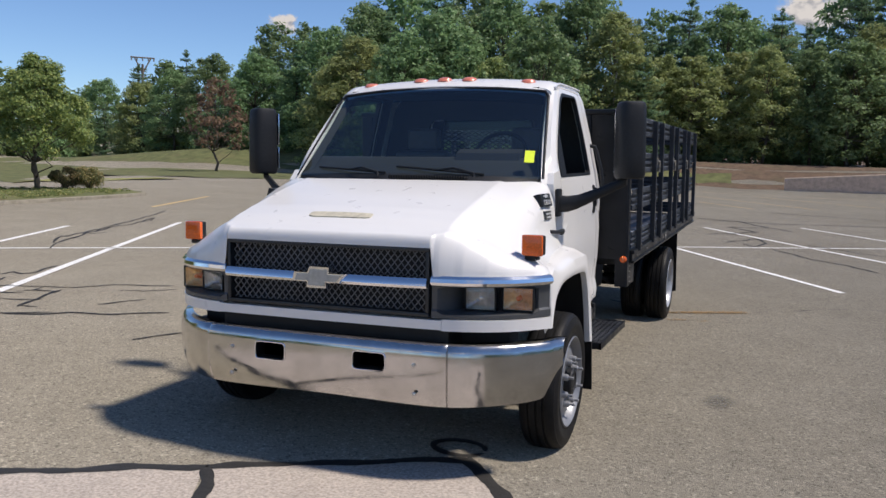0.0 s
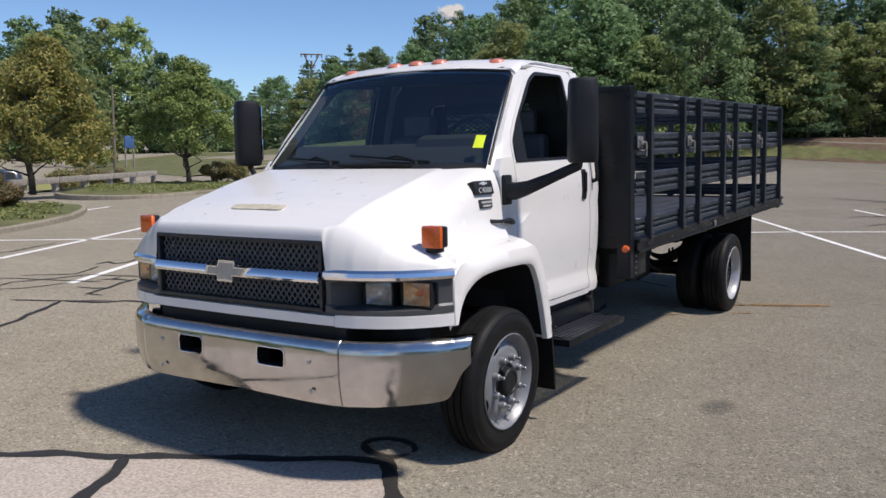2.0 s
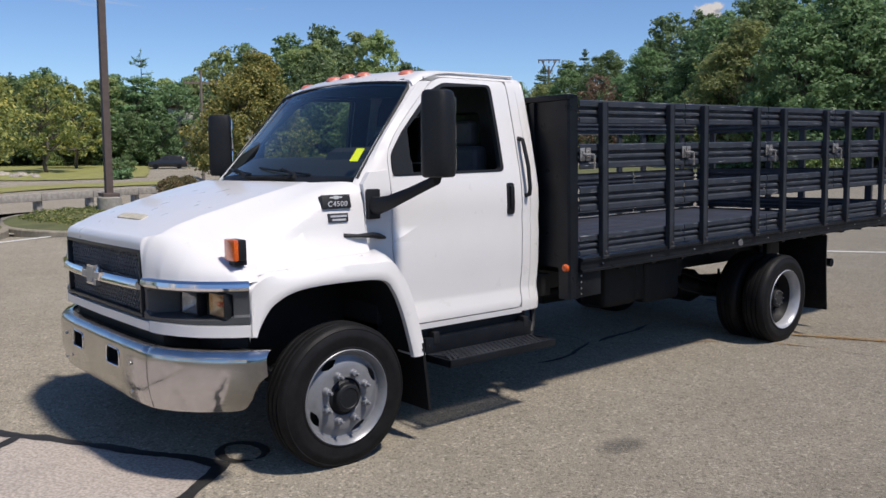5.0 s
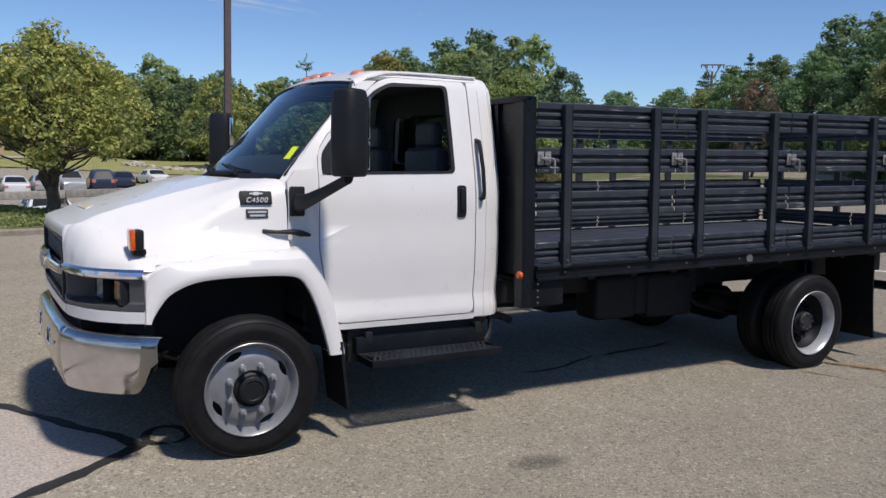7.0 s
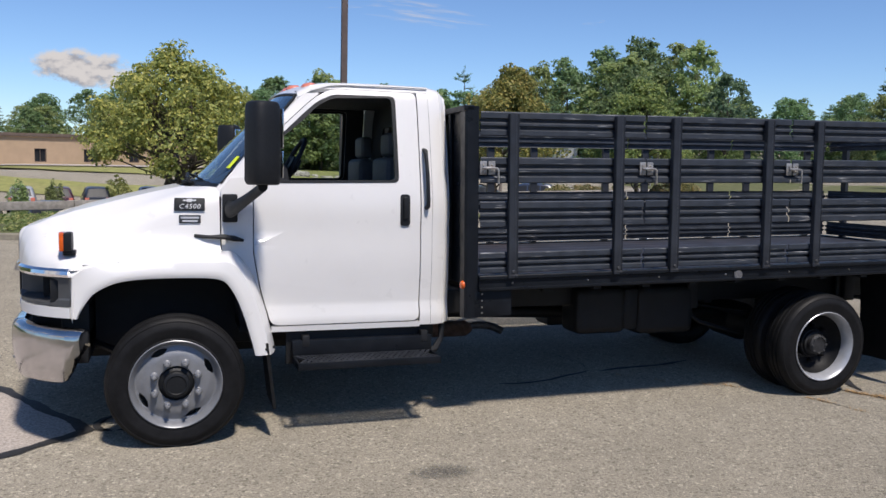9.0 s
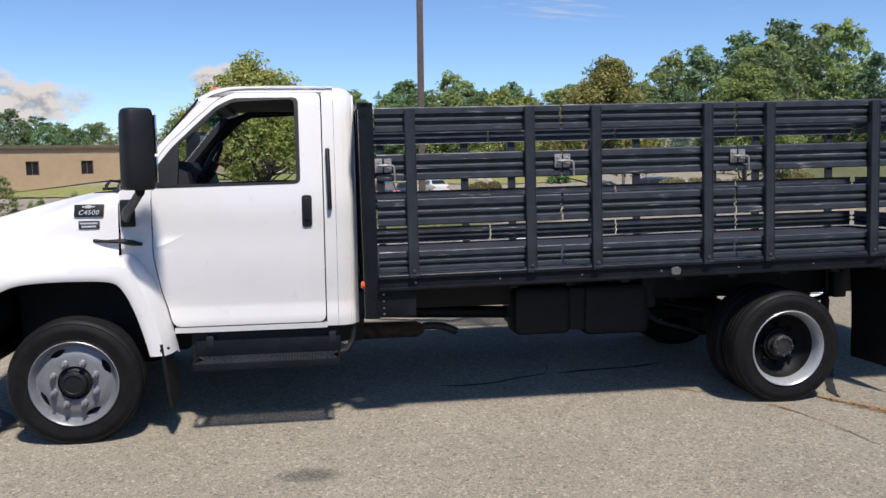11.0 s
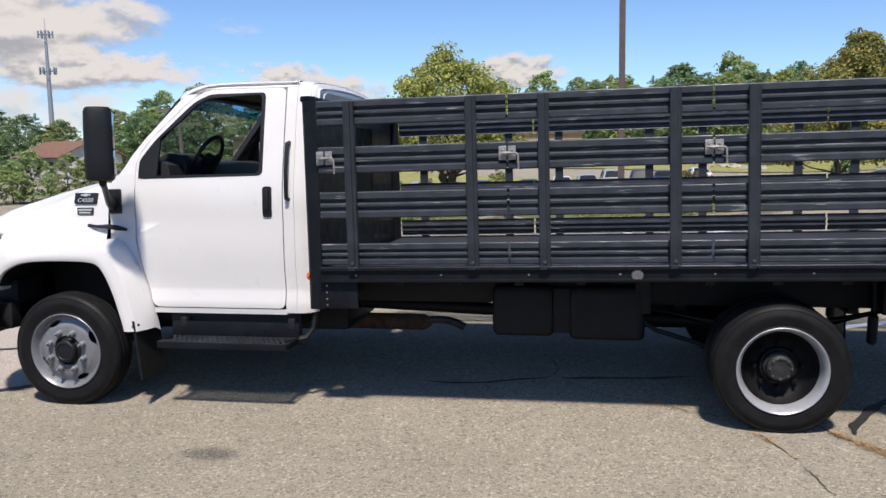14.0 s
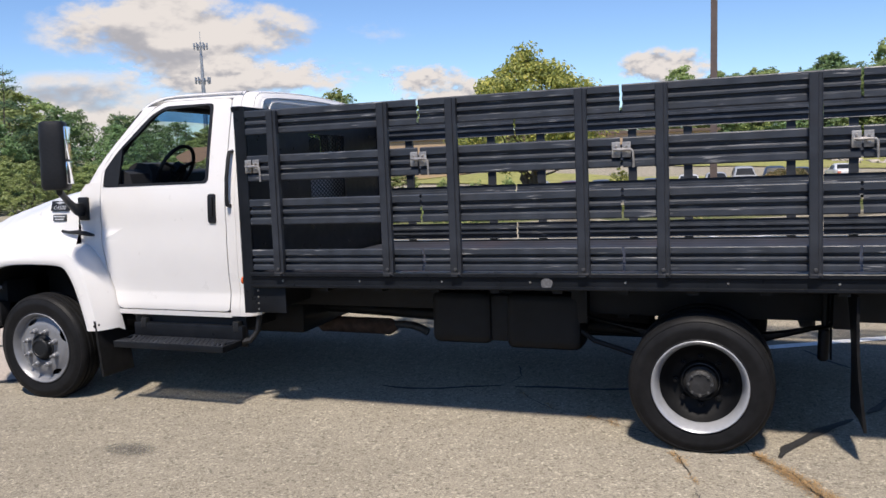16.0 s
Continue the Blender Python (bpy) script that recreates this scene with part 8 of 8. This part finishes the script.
def car(x, y, turn, kind, paint, label, group="parked cars"):
    if kind not in CARS:
        (b, g, wh), L, w = car_meshes(kind)
        CARS[kind] = (b, [mesh_of(p, CAR_GLASS, "pane") for p in g], mesh_of(wh, RUBBER, "wheel"), L, w)
    b, g, wh, L, w = CARS[kind]
    top = thing("parked_car", label, "car", group)
    top.matrix_basis = Matrix.Translation((x, y, ground_z(x, y))) @ pose(0, 0, 0, 0, 0, turn)
    me = mesh_of(b.copy(), paint, "body")
    under("body", me, top)
    for pane_mesh in g:
        under("window", pane_mesh, top, None, "dark car window")
    for sx in (-0.31, 0.3):
        for y in (-w - 0.01, w - 0.19):
            under("wheel", wh, top, Matrix.Translation((sx * L, y, 0.33)))
    low, high = (0.70, 0.86) if kind == "sedan" else (0.78, 1.04)
    for sy in (-1, 1):
        bm = blank()
        box(bm, 0.475 * L, 0.503 * L, sy * (w - 0.24) - 0.13, sy * (w - 0.24) + 0.13, low, high, 0.02)
        part("tail_lamp", bm, RED_LENS, top, "red tail lamp")
    bm = blank()
    box(bm, 0.488 * L, 0.512 * L, -w * 0.8, w * 0.8, 0.3, 0.46, 0.03)
    part("bumper", bm, BLACK, top, "dark rear bumper")


PAINT = {k: mat(k + "_car_paint", c, 0.3, coat=0.6, noise_scale=2, amount=0.04) for k, c in (("white", (0.7, 0.7, 0.7)), ("silver", (0.36, 0.37, 0.38)), ("black", (0.02, 0.02, 0.022)), ("blue", (0.025, 0.035, 0.065)), ("red", (0.07, 0.022, 0.03)), ("green", (0.03, 0.04, 0.038)))}
KINDS = {"sedan": "saloon car", "suv": "sport wagon"}
for x, y, turn, kind, col in ((-56.5, -9.3, 8, "suv", "silver"), (-56.5, -7.0, 8, "suv", "red"), (-56.5, -4.7, 8, "suv", "black"), (-58.4, -1.2, 6, "sedan", "blue"), (-59.2, 1.3, 4, "sedan", "white"), (-60.2, 3.2, 4, "sedan", "silver"), (-62.6, 5.2, 184, "suv", "silver"), (-62.9, 7.4, -2, "suv", "blue"), (-66.5, 9.5, -4, "sedan", "blue"), (-72.4, 12.9, 8, "sedan", "white")):
    car(x, y, turn, kind, PAINT[col], "%s %s parked on the lower lot" % (col, KINDS[kind]))
for x, y, turn, kind, col in ((-51.0, 25.2, 62, "suv", "blue"), (-53.6, 22.4, 62, "sedan", "green"), (-98.7, 39.7, 65, "suv", "black"), (-31.6, -4.6, 185, "sedan", "blue"), (-31.2, -7.3, 185, "sedan", "black"), (-32.0, 1.4, 185, "sedan", "white"), (-32.0, -1.2, 185, "sedan", "silver")):
    car(x, y, turn, kind, PAINT[col], "%s %s seen past the timber rail" % (col, KINDS[kind]))
for b_, g_, w_, _, _ in CARS.values():
    b_.free()

# ---- house beyond the lower lot ----
house = thing("house", "white house with a brown shingled gable roof among trees", "house")
house.matrix_basis = pose(-80, -54.5, -1.9, 0, 0, 58)
bm = blank()
loft(bm, [[(x, y, z) for y, z in ((-3.4, 0), (3.4, 0), (3.4, 2.9), (0, 4.4), (-3.4, 2.9))] for x in (-5.5, 5.5)])
part("wall", bm, mat("white_siding", (0.66, 0.65, 0.62), 0.7, noise_scale=2, amount=0.08), house)
bm = blank()
for s in (-1, 1):
    loft(bm, [[(x, s * y, z) for y, z in ((3.9, 2.72), (0, 4.44), (0, 4.56), (3.95, 2.82))] for x in (-5.9, 5.9)])
part("roof", bm, mat("brown_shingles", (0.2, 0.11, 0.075), 0.9, noise_scale=3, amount=0.25), house, "brown shingled roof")
for x in (-3.2, 0.0, 3.2):
    for s in (-1, 1):
        bm = blank()
        box(bm, x - 0.5, x + 0.5, min(s * 3.38, s * 3.42), max(s * 3.38, s * 3.42), 1.1, 2.3, 0.01)
        part("window", bm, CAR_GLASS, house, "dark house window")

# low trees along the far side of the lower lot
rnd = random.Random(18)
for k in range(20):
    b = radians(-18.0 - 1.75 * k + rnd.uniform(-0.5, 0.5))
    d = 60 + rnd.uniform(-3, 5)
    x, y = 5 - d * math.cos(b), d * math.sin(b)
    plant("low_tree", WOODS[1][1][k % 2], "low yellow-green tree below the lot", "tree", x, y, rnd.uniform(0.19, 0.26) * (1.25 if k > 13 else 1.0), rnd.uniform(0, 360), group="low trees", stretch=1.6)

# ---- clouds, far off ----


def cloud_mat(name, seed, scale, cover, grey, edge=0.16):
    m = bpy.data.materials.new(name)
    m.use_nodes = True
    n, l = m.node_tree.nodes, m.node_tree.links
    n.remove(n["Principled BSDF"])
    tc = n.new("ShaderNodeTexCoord")
    mp = n.new("ShaderNodeMapping")
    mp.inputs["Location"].default_value = (seed * 3.7, seed * 1.9, seed)
    mp.inputs["Scale"].default_value = scale
    l.new(tc.outputs["Object"], mp.inputs[0])

    def noise_tex(s, d, r, vec):
        t = n.new("ShaderNodeTexNoise")
        t.inputs["Scale"].default_value, t.inputs["Detail"].default_value, t.inputs["Roughness"].default_value = s, d, r
        l.new(vec, t.inputs["Vector"])
        return t.outputs[0]

    def math_(op, a, b=None):
        x = n.new("ShaderNodeMath")
        x.operation = op
        for i, v in enumerate((a, b)):
            if v is None:
                continue
            if hasattr(v, "is_linked"):
                l.new(v, x.inputs[i])
            else:
                x.inputs[i].default_value = v
        return x.outputs[0]

    def rng(src, lo, hi, a=0.0, c=1.0, smooth=True):
        r = n.new("ShaderNodeMapRange")
        r.interpolation_type = "SMOOTHSTEP" if smooth else "LINEAR"
        l.new(src, r.inputs[0])
        for i, v in enumerate((lo, hi, a, c)):
            r.inputs[i + 1].default_value = v
        return r.outputs[0]

    sp = n.new("ShaderNodeSeparateXYZ")
    l.new(tc.outputs["Object"], sp.inputs[0])
    rr = math_("ADD", math_("MULTIPLY", sp.outputs[0], sp.outputs[0]), math_("MULTIPLY", sp.outputs[2], sp.outputs[2]))
    body_ = math_("SUBTRACT", noise_tex(1.0, 9.0, 0.62, mp.outputs[0]), math_("MULTIPLY", rr, 0.42))
    alpha = rng(body_, 0.5 - cover, 0.5 - cover + edge)
    fade = rng(rr, 0.45, 0.95, 1.0, 0.0)
    alpha = math_("MULTIPLY", alpha, fade)
    # tops face the sun: where the cloud thins out upwards it is lit, below it is grey
    up = n.new("ShaderNodeMapping")
    up.inputs["Location"].default_value = (0.06, 0.0, 0.34)
    l.new(mp.outputs[0], up.inputs[0])
    thin = math_("SUBTRACT", noise_tex(1.0, 5.0, 0.55, mp.outputs[0]), noise_tex(1.0, 5.0, 0.55, up.outputs[0]))
    lit = rng(math_("ADD", math_("MULTIPLY", sp.outputs[2], 0.10), thin), -0.14, 0.05)
    col = n.new("ShaderNodeMix")
    col.data_type = "RGBA"
    col.inputs[6].default_value, col.inputs[7].default_value = (*grey, 1), (1.0, 0.975, 0.955, 1)
    l.new(lit, col.inputs[0])
    e, t, x = n.new("ShaderNodeEmission"), n.new("ShaderNodeBsdfTransparent"), n.new("ShaderNodeMixShader")
    l.new(col.outputs[2], e.inputs[0])
    e.inputs[1].default_value = 0.63
    l.new(alpha, x.inputs[0])
    l.new(t.outputs[0], x.inputs[1])
    l.new(e.outputs[0], x.inputs[2])
    l.new(x.outputs[0], n["Material Output"].inputs[0])
    return m


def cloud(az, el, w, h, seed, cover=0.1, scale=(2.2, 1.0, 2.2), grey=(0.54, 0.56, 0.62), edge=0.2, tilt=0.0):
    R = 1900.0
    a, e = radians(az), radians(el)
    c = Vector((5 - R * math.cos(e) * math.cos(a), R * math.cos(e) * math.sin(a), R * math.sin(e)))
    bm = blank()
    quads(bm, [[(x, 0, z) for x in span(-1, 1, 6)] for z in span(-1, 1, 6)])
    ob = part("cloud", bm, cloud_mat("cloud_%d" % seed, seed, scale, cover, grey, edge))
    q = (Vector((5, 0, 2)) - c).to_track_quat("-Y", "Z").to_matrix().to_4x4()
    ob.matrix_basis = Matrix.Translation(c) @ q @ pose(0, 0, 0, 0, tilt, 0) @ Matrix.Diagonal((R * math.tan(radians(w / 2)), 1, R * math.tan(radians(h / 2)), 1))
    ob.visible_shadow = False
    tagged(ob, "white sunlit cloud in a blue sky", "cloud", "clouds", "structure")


cloud(-36, 7.8, 21, 6.6, 1, 0.32, (2.0, 1, 1.15))
cloud(-47, 11.5, 14, 4.0, 3, 0.2, (2.0, 1, 1.2))
cloud(-33, 5.0, 21, 3.8, 2, 0.27, (3.4, 1, 1.3))
cloud(-42, 2.8, 30, 6.0, 4, 0.36, (2.8, 1, 1.0), edge=0.34)
cloud(-20.5, 4.6, 8, 2.6, 5, 0.24, (2.2, 1, 1.2))
cloud(-23.5, 7.6, 8, 3.0, 6, 0.08, (1.8, 1, 1.2), edge=0.6)
cloud(-18, 3.2, 11, 4.0, 19, 0.27, (2.6, 1, 1.4))
cloud(-4.6, 4.6, 8.5, 3.0, 7, 0.27, (2.2, 1, 1.3))
cloud(17, 9.0, 15, 2.8, 8, 0.09, (1.4, 1, 3.0), edge=0.42, tilt=6)
cloud(13, 9.6, 9, 1.8, 9, 0.05, (1.2, 1, 3.0), edge=0.4, tilt=-2)
cloud(28, 8.6, 4, 1.2, 10, 0.02, (1.4, 1, 2.0), edge=0.5)
cloud(57.3, 8.4, 3.0, 2.0, 11, 0.25, (1.6, 1, 1.4))
cloud(91.2, 9.9, 5.5, 3.2, 12, 0.3, (1.8, 1, 1.4))
cloud(84, 12.6, 5, 1.8, 13, 0.2, (1.8, 1, 1.4))
# made-up glowing clouds, never in view, carry the cumulus bank on round the nose
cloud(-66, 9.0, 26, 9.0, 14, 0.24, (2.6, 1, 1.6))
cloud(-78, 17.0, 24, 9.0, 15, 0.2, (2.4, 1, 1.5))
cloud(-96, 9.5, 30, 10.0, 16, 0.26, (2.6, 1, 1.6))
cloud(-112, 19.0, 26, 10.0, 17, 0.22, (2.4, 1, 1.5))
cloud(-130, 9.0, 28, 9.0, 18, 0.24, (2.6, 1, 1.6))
